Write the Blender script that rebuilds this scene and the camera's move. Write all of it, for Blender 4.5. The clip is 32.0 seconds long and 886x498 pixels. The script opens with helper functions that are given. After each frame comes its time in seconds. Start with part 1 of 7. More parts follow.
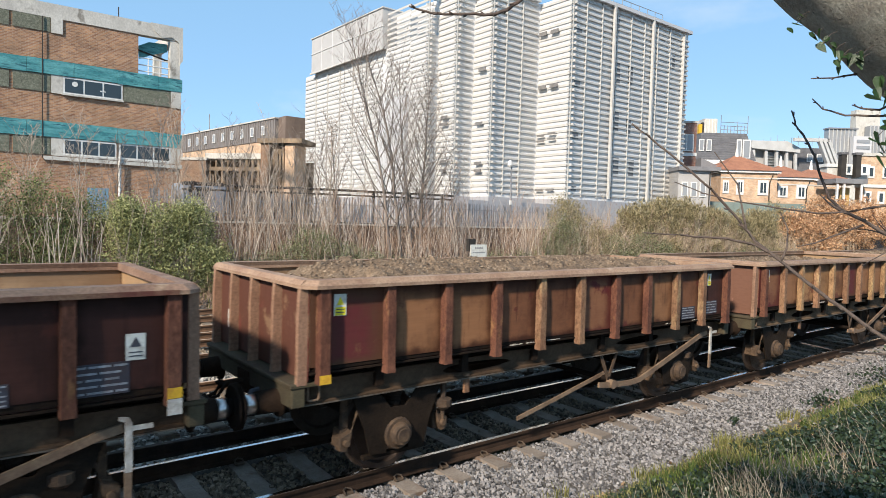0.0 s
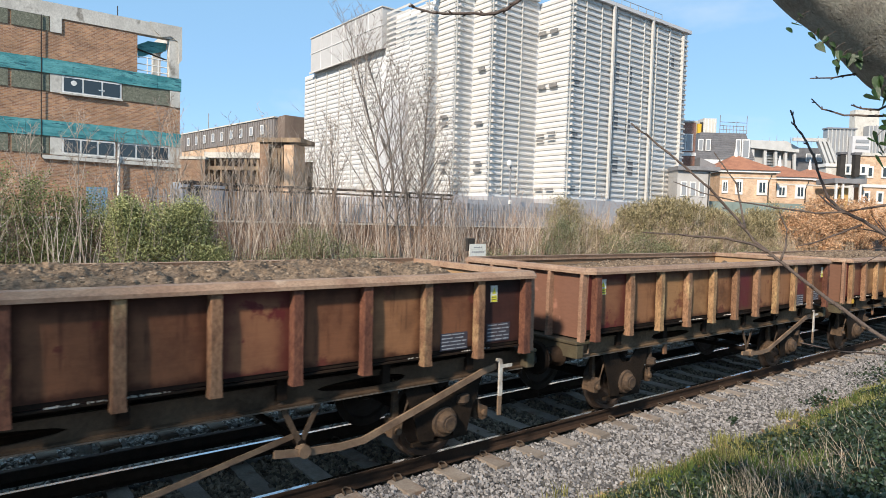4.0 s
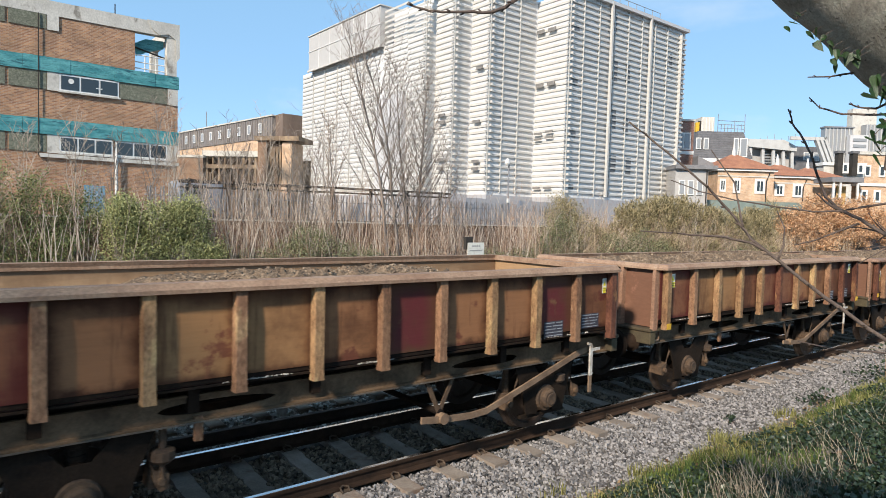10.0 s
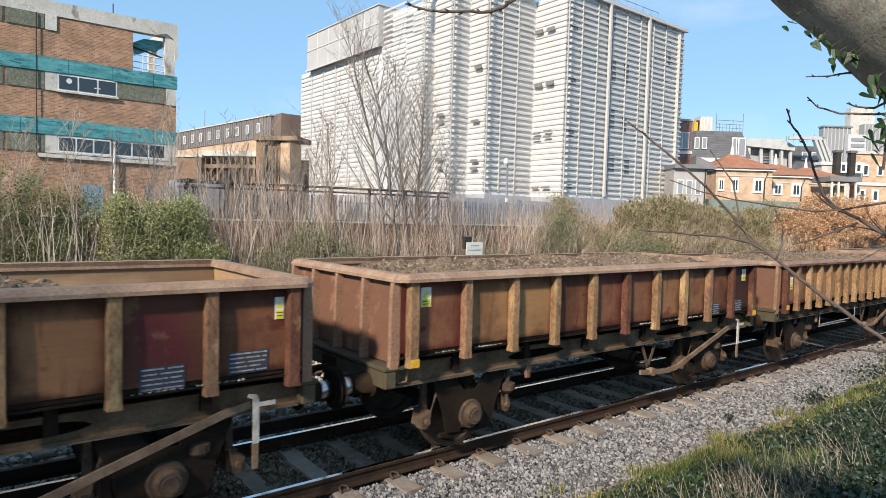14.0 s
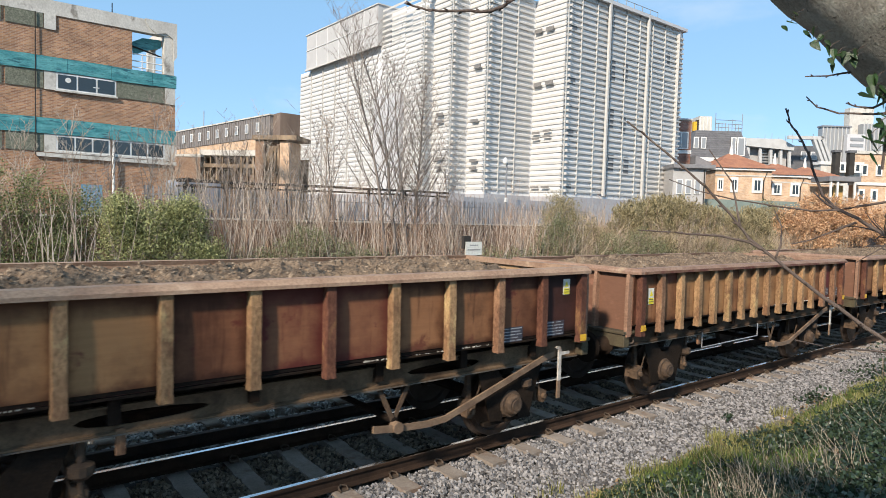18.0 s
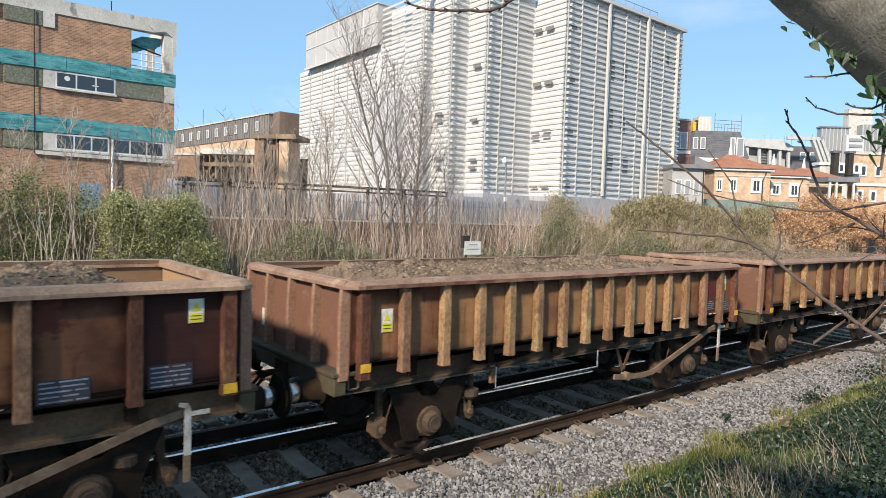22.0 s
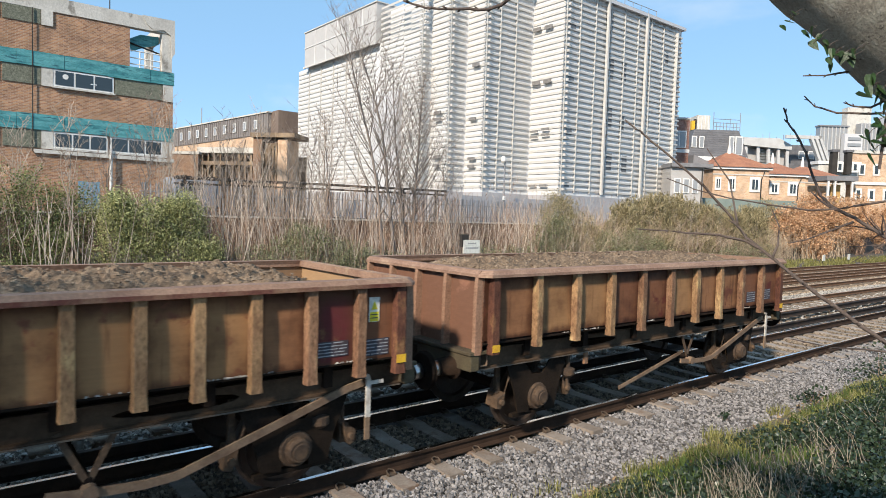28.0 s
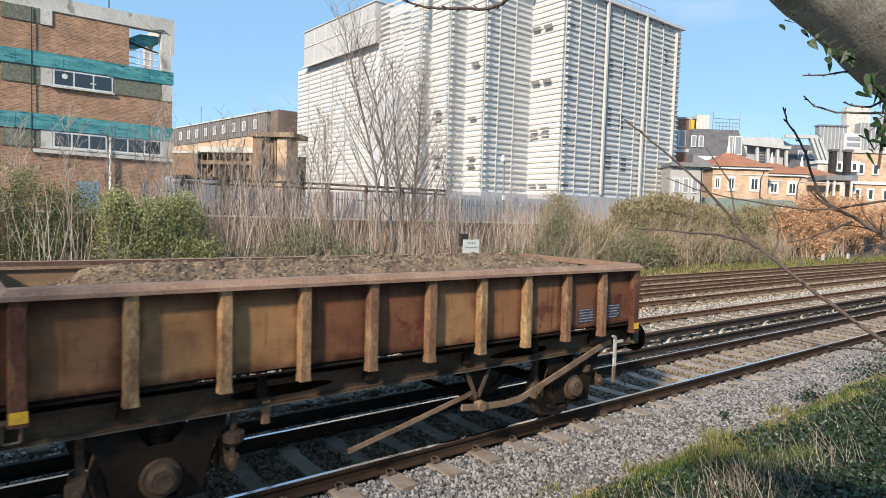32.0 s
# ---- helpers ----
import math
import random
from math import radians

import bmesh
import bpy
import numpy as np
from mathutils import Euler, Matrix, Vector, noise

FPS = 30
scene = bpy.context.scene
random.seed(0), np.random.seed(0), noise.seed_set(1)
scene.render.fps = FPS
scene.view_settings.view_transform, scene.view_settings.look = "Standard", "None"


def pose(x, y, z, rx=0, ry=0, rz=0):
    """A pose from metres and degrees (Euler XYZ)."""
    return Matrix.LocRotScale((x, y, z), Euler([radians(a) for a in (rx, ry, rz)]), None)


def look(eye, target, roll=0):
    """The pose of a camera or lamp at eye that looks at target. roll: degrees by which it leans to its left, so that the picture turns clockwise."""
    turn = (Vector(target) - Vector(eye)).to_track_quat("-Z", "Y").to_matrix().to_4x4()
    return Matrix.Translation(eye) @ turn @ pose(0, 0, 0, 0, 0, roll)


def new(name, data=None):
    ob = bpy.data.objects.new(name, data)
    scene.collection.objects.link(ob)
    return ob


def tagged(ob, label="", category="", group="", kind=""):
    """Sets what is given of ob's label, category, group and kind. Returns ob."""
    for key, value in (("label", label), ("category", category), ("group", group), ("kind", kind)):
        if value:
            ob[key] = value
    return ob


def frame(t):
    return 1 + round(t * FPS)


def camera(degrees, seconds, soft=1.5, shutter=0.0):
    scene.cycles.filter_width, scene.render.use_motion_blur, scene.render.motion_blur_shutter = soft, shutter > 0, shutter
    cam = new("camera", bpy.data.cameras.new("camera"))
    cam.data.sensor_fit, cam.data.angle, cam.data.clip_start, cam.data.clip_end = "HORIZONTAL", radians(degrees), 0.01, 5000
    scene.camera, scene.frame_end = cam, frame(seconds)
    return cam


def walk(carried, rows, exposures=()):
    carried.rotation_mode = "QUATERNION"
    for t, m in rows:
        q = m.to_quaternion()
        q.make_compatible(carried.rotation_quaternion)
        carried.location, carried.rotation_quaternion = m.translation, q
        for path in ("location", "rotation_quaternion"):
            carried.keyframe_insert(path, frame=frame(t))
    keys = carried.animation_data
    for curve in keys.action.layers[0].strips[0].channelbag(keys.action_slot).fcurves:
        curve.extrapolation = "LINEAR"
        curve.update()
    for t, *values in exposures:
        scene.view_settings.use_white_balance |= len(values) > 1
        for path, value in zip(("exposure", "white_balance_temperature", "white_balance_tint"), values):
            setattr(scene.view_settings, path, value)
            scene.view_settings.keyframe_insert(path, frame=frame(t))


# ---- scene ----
# ---- camera ----
EYE = (0.0, -6.884, 2.899)
TURNS = [
    (0, 87.384, -1.595, -38.063), (1.5, 87.381, -1.606, -38.098), (3, 87.358, -1.649, -38.129),
    (4.5, 87.324, -1.648, -38.145), (6, 87.291, -1.653, -38.163), (7.5, 87.27, -1.664, -38.21),
    (9, 87.222, -1.674, -38.27), (10.5, 87.209, -1.654, -38.321), (12, 87.201, -1.612, -38.357),
    (13.5, 87.187, -1.624, -38.412), (15.5, 87.162, -1.62, -38.455), (17, 87.145, -1.641, -38.483),
    (19, 87.142, -1.665, -38.512), (21, 87.116, -1.786, -38.546), (22.5, 87.084, -1.836, -38.587),
    (24, 87.054, -1.867, -38.611), (26.5, 87.004, -1.831, -38.643), (28, 86.983, -1.828, -38.676),
    (29, 86.963, -1.789, -38.692), (30.5, 86.95, -1.773, -38.708), (32, 86.941, -1.831, -38.726)]
cam = camera(69.88, 32.0, soft=0.6, shutter=0.5)
walk(cam, [(t, pose(*EYE, rx, ry, rz)) for t, rx, ry, rz in TURNS],
     exposures=[(0, 0.92, 6720, 11), (32, 0.92, 6720, 11)])

# ---- light ----
SUN_EL, SUN_AZ = 33.0, 24.0          # height, and turn from the -x axis towards the camera's side
sun_dir = Vector((-math.cos(radians(SUN_AZ)) * math.cos(radians(SUN_EL)),
                  -math.sin(radians(SUN_AZ)) * math.cos(radians(SUN_EL)), math.sin(radians(SUN_EL))))
world = bpy.data.worlds.new("sky")
scene.world = world
world.use_nodes = True
wn = world.node_tree.nodes
wl = world.node_tree.links
sky = wn.new("ShaderNodeTexSky")
sky.sky_type, sky.sun_disc = "NISHITA", False
sky.sun_elevation = radians(SUN_EL)
sky.sun_rotation = math.atan2(sun_dir.x, sun_dir.y)
sky.air_density, sky.dust_density, sky.ozone_density, sky.altitude = 0.85, 0.0, 1.3, 2600.0
# thin high veil that evens the blue, with faint wisps
way = wn.new("ShaderNodeTexCoord")
spread = wn.new("ShaderNodeMapping")
spread.inputs["Scale"].default_value, spread.inputs["Location"].default_value = (1.0, 1.0, 2.6), (0.4, 0.0, 0.2)
wisp = wn.new("ShaderNodeTexNoise")
wisp.inputs["Scale"].default_value, wisp.inputs["Detail"].default_value, wisp.inputs["Roughness"].default_value = 2.2, 7, 0.55
wl.new(way.outputs["Generated"], spread.inputs[0])
wl.new(spread.outputs[0], wisp.inputs["Vector"])
wispy = wn.new("ShaderNodeMapRange")
for slot, value in ((1, 0.50), (2, 0.80), (3, 0.0), (4, 0.9)):
    wispy.inputs[slot].default_value = value
wl.new(wisp.outputs[0], wispy.inputs[0])
veil, clouds = wn.new("ShaderNodeMix"), wn.new("ShaderNodeMix")
veil.data_type = clouds.data_type = "RGBA"
veil.inputs[0].default_value = 0.68
wl.new(sky.outputs[0], veil.inputs[6])
veil.inputs[7].default_value = (1.42, 2.85, 4.35, 1)
wl.new(wispy.outputs[0], clouds.inputs[0])
wl.new(veil.outputs[2], clouds.inputs[6])
clouds.inputs[7].default_value = (3.6, 4.1, 4.6, 1)
wl.new(clouds.outputs[2], wn["Background"].inputs[0])
wn["Background"].inputs[1].default_value = 0.122
sun = new("sun", bpy.data.lights.new("sun", "SUN"))
sun.data.energy, sun.data.angle, sun.data.color = 3.4, radians(4.0), (1.0, 0.90, 0.77)
sun.matrix_world = look(tuple(sun_dir * 100), (0, 0, 0))


# ---- materials ----
def material(name, base, rough=0.8, metal=0.0, tint=None, scale=4.0, amount=0.5, fine=40.0, fine_amount=0.25,
             bump=0.3, streak=1.0, third=None, third_scale=1.3, third_amount=0.4, vary=0.0, space="Object", spec=0.4):
    """Two-scale procedural surface: base mixed with tint by broad noise, darkened by fine grain, with relief."""
    m = bpy.data.materials.new(name)
    m.use_nodes = True
    n, l = m.node_tree.nodes, m.node_tree.links
    b = n["Principled BSDF"]
    b.inputs["Roughness"].default_value, b.inputs["Metallic"].default_value = rough, metal
    b.inputs["Specular IOR Level"].default_value = spec
    co = n.new("ShaderNodeTexCoord")
    mp = n.new("ShaderNodeMapping")
    mp.inputs["Scale"].default_value = (1, 1, 1.0 / streak)
    l.new(co.outputs[space], mp.inputs[0])
    if vary:
        info = n.new("ShaderNodeObjectInfo")
        sc = n.new("ShaderNodeMath")
        sc.operation = "MULTIPLY"
        sc.inputs[1].default_value = 37.0
        l.new(info.outputs["Random"], sc.inputs[0])
        l.new(sc.outputs[0], mp.inputs["Location"])

    def noise_node(s, detail, rough_n=0.6):
        t = n.new("ShaderNodeTexNoise")
        t.inputs["Scale"].default_value, t.inputs["Detail"].default_value, t.inputs["Roughness"].default_value = s, detail, rough_n
        l.new(mp.outputs[0], t.inputs["Vector"])
        return t

    def ramp(src, lo, hi):
        r = n.new("ShaderNodeMapRange")
        r.inputs[1].default_value, r.inputs[2].default_value = lo, hi
        l.new(src, r.inputs[0])
        return r.outputs[0]

    def mix(fac, a, c, mode="MIX"):
        x = n.new("ShaderNodeMix")
        x.data_type, x.blend_type = "RGBA", mode
        l.new(fac, x.inputs[0]) if not isinstance(fac, float) else setattr(x.inputs[0], "default_value", fac)
        for v, s in ((a, x.inputs[6]), (c, x.inputs[7])):
            if isinstance(v, tuple):
                s.default_value = (*v, 1)
            else:
                l.new(v, s)
        return x.outputs[2]

    big, small = noise_node(scale, 6), noise_node(fine, 4, 0.7)
    tint = tint or tuple(v * 0.6 for v in base)
    w = amount * 0.5
    col = mix(ramp(big.outputs[0], 0.62 - w, 0.62 + 0.12 - w * 0.2), base, tint)
    if third:
        col = mix(ramp(noise_node(third_scale, 5).outputs[0], 0.64 - third_amount * 0.3, 0.72 - third_amount * 0.2), col, third)
    grain = ramp(small.outputs[0], 0.3, 0.75)
    dark = n.new("ShaderNodeMapRange")
    dark.inputs[3].default_value, dark.inputs[4].default_value = 1.0 - fine_amount, 1.0 + fine_amount * 0.4
    l.new(grain, dark.inputs[0])
    val = n.new("ShaderNodeHueSaturation")
    l.new(dark.outputs[0], val.inputs["Value"])
    l.new(col, val.inputs["Color"])
    out = val.outputs[0]
    if vary:
        v2 = n.new("ShaderNodeHueSaturation")
        mr = n.new("ShaderNodeMapRange")
        mr.inputs[3].default_value, mr.inputs[4].default_value = 1 - vary, 1 + vary
        l.new(info.outputs["Random"], mr.inputs[0])
        l.new(mr.outputs[0], v2.inputs["Value"])
        l.new(out, v2.inputs["Color"])
        out = v2.outputs[0]
    l.new(out, b.inputs["Base Color"])
    if bump:
        bp = n.new("ShaderNodeBump")
        bp.inputs["Strength"].default_value, bp.inputs["Distance"].default_value = bump, 0.02
        l.new(small.outputs[0], bp.inputs["Height"])
        l.new(bp.outputs[0], b.inputs["Normal"])
    return m


def island_material(name, dark, light, rough=0.85, translucent=0.0, spec=0.3):
    """For joined small pieces (stones, leaves, stems): each island takes its own shade."""
    m = bpy.data.materials.new(name)
    m.use_nodes = True
    n, l = m.node_tree.nodes, m.node_tree.links
    b = n["Principled BSDF"]
    b.inputs["Roughness"].default_value = rough
    b.inputs["Specular IOR Level"].default_value = spec
    g = n.new("ShaderNodeNewGeometry")
    r = n.new("ShaderNodeValToRGB")
    els = r.color_ramp.elements
    els[0].color, els[1].color = (*dark, 1), (*light, 1)
    l.new(g.outputs["Random Per Island"], r.inputs[0])
    no = n.new("ShaderNodeTexNoise")
    no.inputs["Scale"].default_value = 30.0
    co = n.new("ShaderNodeTexCoord")
    l.new(co.outputs["Object"], no.inputs["Vector"])
    hs = n.new("ShaderNodeHueSaturation")
    mr = n.new("ShaderNodeMapRange")
    mr.inputs[3].default_value, mr.inputs[4].default_value = 0.7, 1.25
    l.new(no.outputs[0], mr.inputs[0])
    l.new(mr.outputs[0], hs.inputs["Value"])
    l.new(r.outputs[0], hs.inputs["Color"])
    l.new(hs.outputs[0], b.inputs["Base Color"])
    if translucent:
        t = n.new("ShaderNodeBsdfTranslucent")
        l.new(hs.outputs[0], t.inputs[0])
        x = n.new("ShaderNodeMixShader")
        x.inputs[0].default_value = translucent
        l.new(b.outputs[0], x.inputs[1])
        l.new(t.outputs[0], x.inputs[2])
        l.new(x.outputs[0], n["Material Output"].inputs[0])
    return m


def panel_material(name, grime, dust, patch, reach=0.16):
    """Painted steel panel: grime round the edges, rubbed dust in the field, flaked patches, faint rolled lines."""
    m = bpy.data.materials.new(name)
    m.use_nodes = True
    n, l = m.node_tree.nodes, m.node_tree.links
    b = n["Principled BSDF"]
    b.inputs["Roughness"].default_value, b.inputs["Specular IOR Level"].default_value = 0.6, 0.14
    co, info = n.new("ShaderNodeTexCoord"), n.new("ShaderNodeObjectInfo")
    off = n.new("ShaderNodeVectorMath")
    off.operation = "MULTIPLY_ADD"
    comb = n.new("ShaderNodeCombineXYZ")
    for k in range(3):
        l.new(info.outputs["Random"], comb.inputs[k])
    l.new(comb.outputs[0], off.inputs[0])
    off.inputs[1].default_value = (31, 17, 23)
    l.new(co.outputs["Object"], off.inputs[2])

    def field(scale, detail, stretch=(1, 1, 1)):
        mp, t = n.new("ShaderNodeMapping"), n.new("ShaderNodeTexNoise")
        mp.inputs["Scale"].default_value = stretch
        t.inputs["Scale"].default_value, t.inputs["Detail"].default_value, t.inputs["Roughness"].default_value = scale, detail, 0.62
        l.new(off.outputs[0], mp.inputs[0])
        l.new(mp.outputs[0], t.inputs["Vector"])
        return t.outputs[0]

    def remap(src, a, c, lo=0.0, hi=1.0):
        r = n.new("ShaderNodeMapRange")
        r.interpolation_type = "SMOOTHSTEP"
        for i, v in enumerate((a, c, lo, hi)):
            r.inputs[i + 1].default_value = v
        l.new(src, r.inputs[0])
        return r.outputs[0]

    def calc(op, a, c):
        x = n.new("ShaderNodeMath")
        x.operation = op
        for v, sck in ((a, x.inputs[0]), (c, x.inputs[1])):
            if isinstance(v, float):
                sck.default_value = v
            else:
                l.new(v, sck)
        return x.outputs[0]

    def blend(f, a, c):
        x = n.new("ShaderNodeMix")
        x.data_type = "RGBA"
        l.new(f, x.inputs[0])
        for v, sck in ((a, x.inputs[6]), (c, x.inputs[7])):
            if isinstance(v, tuple):
                sck.default_value = (*v, 1)
            else:
                l.new(v, sck)
        return x.outputs[2]

    sep = n.new("ShaderNodeSeparateXYZ")
    l.new(co.outputs["Generated"], sep.inputs[0])
    broad = field(3.0, 5)
    wob = calc("MULTIPLY", calc("SUBTRACT", broad, 0.5), 0.35)
    gx, gz = calc("ADD", sep.outputs[0], wob), calc("ADD", sep.outputs[2], wob)
    mask = calc("MULTIPLY", calc("MULTIPLY", remap(gx, 0.02, reach), remap(gx, 0.98, 1 - reach)), calc("MULTIPLY", remap(gz, -0.02, 0.12), remap(gz, 1.0, 0.70)))
    mask = calc("MULTIPLY", mask, remap(field(1.6, 6), 0.30, 0.58, 0.35, 1.0))
    col = blend(mask, grime, dust)
    col = blend(remap(field(2.3, 7), 0.58, 0.66), col, patch)
    col = blend(remap(field(5.0, 4, (2.5, 1, 0.22)), 0.55, 0.72, 0.0, 0.6), col, grime)
    lines = remap(field(9.0, 3, (0.25, 1, 3.2)), 0.3, 0.7, 0.95, 1.04)
    hs = n.new("ShaderNodeHueSaturation")
    l.new(lines, hs.inputs["Value"])
    l.new(col, hs.inputs["Color"])
    l.new(hs.outputs[0], b.inputs["Base Color"])
    bp = n.new("ShaderNodeBump")
    bp.inputs["Strength"].default_value, bp.inputs["Distance"].default_value = 0.45, 0.015
    l.new(field(7.0, 5), bp.inputs["Height"])
    l.new(bp.outputs[0], b.inputs["Normal"])
    return m


M = {}
M["tan"] = panel_material("dusty_tan_panel", (0.056, 0.023, 0.013), (0.248, 0.118, 0.058), (0.125, 0.045, 0.028), 0.24)
M["tanred"] = panel_material("tan_panel_with_maroon_blotches", (0.085, 0.022, 0.018), (0.215, 0.098, 0.052), (0.098, 0.021, 0.020), 0.34)
M["ochre"] = panel_material("yellowed_rust_panel", (0.092, 0.040, 0.021), (0.300, 0.160, 0.074), (0.17, 0.066, 0.038))
M["brown"] = panel_material("rust_brown_panel", (0.048, 0.019, 0.012), (0.172, 0.074, 0.039), (0.098, 0.029, 0.021), 0.24)
M["maroon"] = panel_material("worn_maroon_panel", (0.088, 0.042, 0.025), (0.105, 0.024, 0.026), (0.155, 0.078, 0.042), 0.36)
# Ends lighter than the sides: sunlight on them is put into these colours.
M["endred"] = panel_material("sunlit_red_end", (0.10, 0.042, 0.030), (0.26, 0.060, 0.055), (0.20, 0.12, 0.075))
M["endrose"] = panel_material("sunlit_rose_brown_end", (0.17, 0.085, 0.058), (0.33, 0.172, 0.122), (0.28, 0.14, 0.10))
M["endtan"] = panel_material("sunlit_rust_tan_end", (0.16, 0.082, 0.054), (0.32, 0.172, 0.115), (0.26, 0.13, 0.088))
# Grimy panel colour; on the leading wagon its darkness stands for shade.
M["dark"] = panel_material("grimy_shaded_dark_panel", (0.022, 0.011, 0.009), (0.058, 0.024, 0.019), (0.06, 0.022, 0.017))
M["lining"] = panel_material("scoured_rust_lining", (0.22, 0.14, 0.085), (0.39, 0.265, 0.16), (0.22, 0.135, 0.082))
# End lining coloured brighter than the side lining, as if sun falls on it.
M["liningpale"] = panel_material("sunlit_scoured_end_lining", (0.34, 0.22, 0.125), (0.54, 0.38, 0.22), (0.30, 0.19, 0.11))
M["rim"] = material("rubbed_rust_rim", (0.37, 0.245, 0.165), 0.75, 0, (0.25, 0.145, 0.095), 3.0, 0.45, 36, 0.4, 0.2, 1.0, (0.46, 0.33, 0.235), 2.0, 0.1, 0.08)
M["rib"] = material("rusty_rib", (0.29, 0.165, 0.096), 0.85, 0, (0.17, 0.086, 0.052), 5.0, 0.5, 34, 0.55, 0.7, 2.0, (0.40, 0.265, 0.145), 4.0, 0.2, 0.16, spec=0.2)
# End ribs coloured pale to look sunlit too.
M["endrib"] = material("sunlit_rose_rust_end_rib", (0.34, 0.205, 0.138), 0.8, 0, (0.25, 0.138, 0.090), 3.0, 0.5, 34, 0.4, 0.3, spec=0.12)
M["ribochre"] = material("yellow_flaking_rib", (0.38, 0.235, 0.122), 0.85, 0, (0.20, 0.105, 0.058), 5.0, 0.5, 34, 0.55, 0.7, 2.0, (0.50, 0.355, 0.175), 4.0, 0.2, 0.16, spec=0.2)
M["ribred"] = material("rust_red_rib", (0.165, 0.070, 0.044), 0.85, 0, (0.080, 0.032, 0.023), 5.0, 0.5, 34, 0.5, 0.6, 2.0, (0.28, 0.15, 0.07), 4.0, 0.15, 0.16, spec=0.2)
# Near-black: grime plus the shade under the floor, both in the colour.
M["under"] = material("underframe_grime_and_shade", (0.016, 0.012, 0.010), 0.9, 0, (0.036, 0.022, 0.014), 3.0, 0.45, 30, 0.35, 0.25, spec=0.08)
M["sole"] = material("solebar_dusty_steel", (0.098, 0.064, 0.041), 0.8, 0, (0.036, 0.023, 0.015), 2.0, 0.45, 30, 0.3, 0.2, spec=0.12)
M["soledust"] = material("solebar_pale_dust", (0.165, 0.110, 0.068), 0.85, 0, (0.060, 0.039, 0.025), 2.4, 0.45, 30, 0.35, 0.25, spec=0.1)
M["axle"] = material("rusty_casting", (0.125, 0.078, 0.046), 0.85, 0, (0.042, 0.028, 0.020), 6.0, 0.5, 40, 0.35, 0.4)
M["moss"] = material("mossy_ledge", (0.088, 0.072, 0.040), 0.9, 0, (0.058, 0.040, 0.026), 3.0, 0.5, 40, 0.35, 0.3)
M["soil"] = material("spoil_load", (0.27, 0.195, 0.135), 0.95, 0, (0.12, 0.088, 0.065), 2.6, 0.5, 34, 0.65, 1.0, 1.0, (0.36, 0.27, 0.19), 7.0, 0.2, spec=0.1)
M["tyre"] = material("wheel_steel", (0.09, 0.07, 0.06), 0.5, 0.6, (0.06, 0.04, 0.03), 5, 0.5)
M["tread"] = material("bright_steel", (0.55, 0.55, 0.55), 0.3, 1.0, (0.4, 0.38, 0.36), 6, 0.4, 40, 0.15, 0.05)
M["white"] = material("chipped_white_paint", (0.60, 0.58, 0.53), 0.6, 0, (0.30, 0.24, 0.19), 8, 0.45, 40, 0.2, 0.1)
M["yellow"] = material("yellow_paint", (0.72, 0.42, 0.03), 0.6, 0, (0.5, 0.25, 0.03), 8, 0.3, 40, 0.2, 0.1)
M["labelwhite"] = material("label_white", (0.72, 0.72, 0.66), 0.5, 0, (0.5, 0.48, 0.42), 12, 0.3, 40, 0.15, 0)
M["labelyellow"] = material("label_yellow", (0.75, 0.65, 0.03), 0.5, 0, (0.6, 0.5, 0.05), 12, 0.3, 40, 0.15, 0)
M["ink"] = material("label_ink", (0.05, 0.05, 0.06), 0.6, 0, (0.08, 0.08, 0.1), 12, 0.3, 40, 0.15, 0)
M["print"] = material("faded_pale_print", (0.36, 0.38, 0.41), 0.6, 0, (0.15, 0.145, 0.15), 14, 0.5, 40, 0.3, 0)
# Rust-dusted plate, its colour darkened to hold the shade round the wheels.
M["guard"] = material("shaded_rust_dusted_guard_plate", (0.028, 0.019, 0.013), 0.85, 0, (0.012, 0.009, 0.007), 4.0, 0.5, 34, 0.4, 0.4, spec=0.12)
M["databoard"] = material("data_panel_blue_black", (0.042, 0.044, 0.060), 0.6, 0, (0.055, 0.034, 0.034), 8, 0.4, 40, 0.2, 0)
M["rail"] = material("rusty_rail_web", (0.056, 0.034, 0.023), 0.85, 0, (0.030, 0.020, 0.015), 5, 0.5, 40, 0.3, 0.2, spec=0.12)
M["railold"] = material("rust_crusted_rail", (0.17, 0.098, 0.060), 0.9, 0, (0.10, 0.058, 0.038), 5, 0.5, 40, 0.3, 0.2, spec=0.1)
M["railtop"] = material("polished_rail_head", (0.80, 0.79, 0.78), 0.14, 1.0, (0.7, 0.68, 0.66), 3, 0.4, 40, 0.1, 0.0)
M["oldrailtop"] = material("dull_rail_head", (0.50, 0.35, 0.25), 0.6, 0.0, (0.36, 0.24, 0.17), 3, 0.4, 40, 0.2, 0.05)
M["conductor"] = material("conductor_rail_black", (0.03, 0.024, 0.021), 0.75, 0, (0.055, 0.037, 0.027), 4, 0.4, 40, 0.3, 0.1, spec=0.15)
M["concrete"] = material("sleeper_concrete", (0.32, 0.275, 0.235), 0.9, 0, (0.22, 0.175, 0.138), 3.0, 0.5, 40, 0.25, 0.3, 1, (0.2, 0.13, 0.09), 2, 0.2, 0.15)
M["timber"] = material("sleeper_timber", (0.16, 0.12, 0.085), 0.9, 0, (0.22, 0.17, 0.125), 4.0, 0.5, 40, 0.3, 0.3, 1, None, 1, 0, 0.2)
M["clip"] = material("rail_clip_rust", (0.12, 0.085, 0.06), 0.8, 0, (0.07, 0.05, 0.035), 9, 0.5)
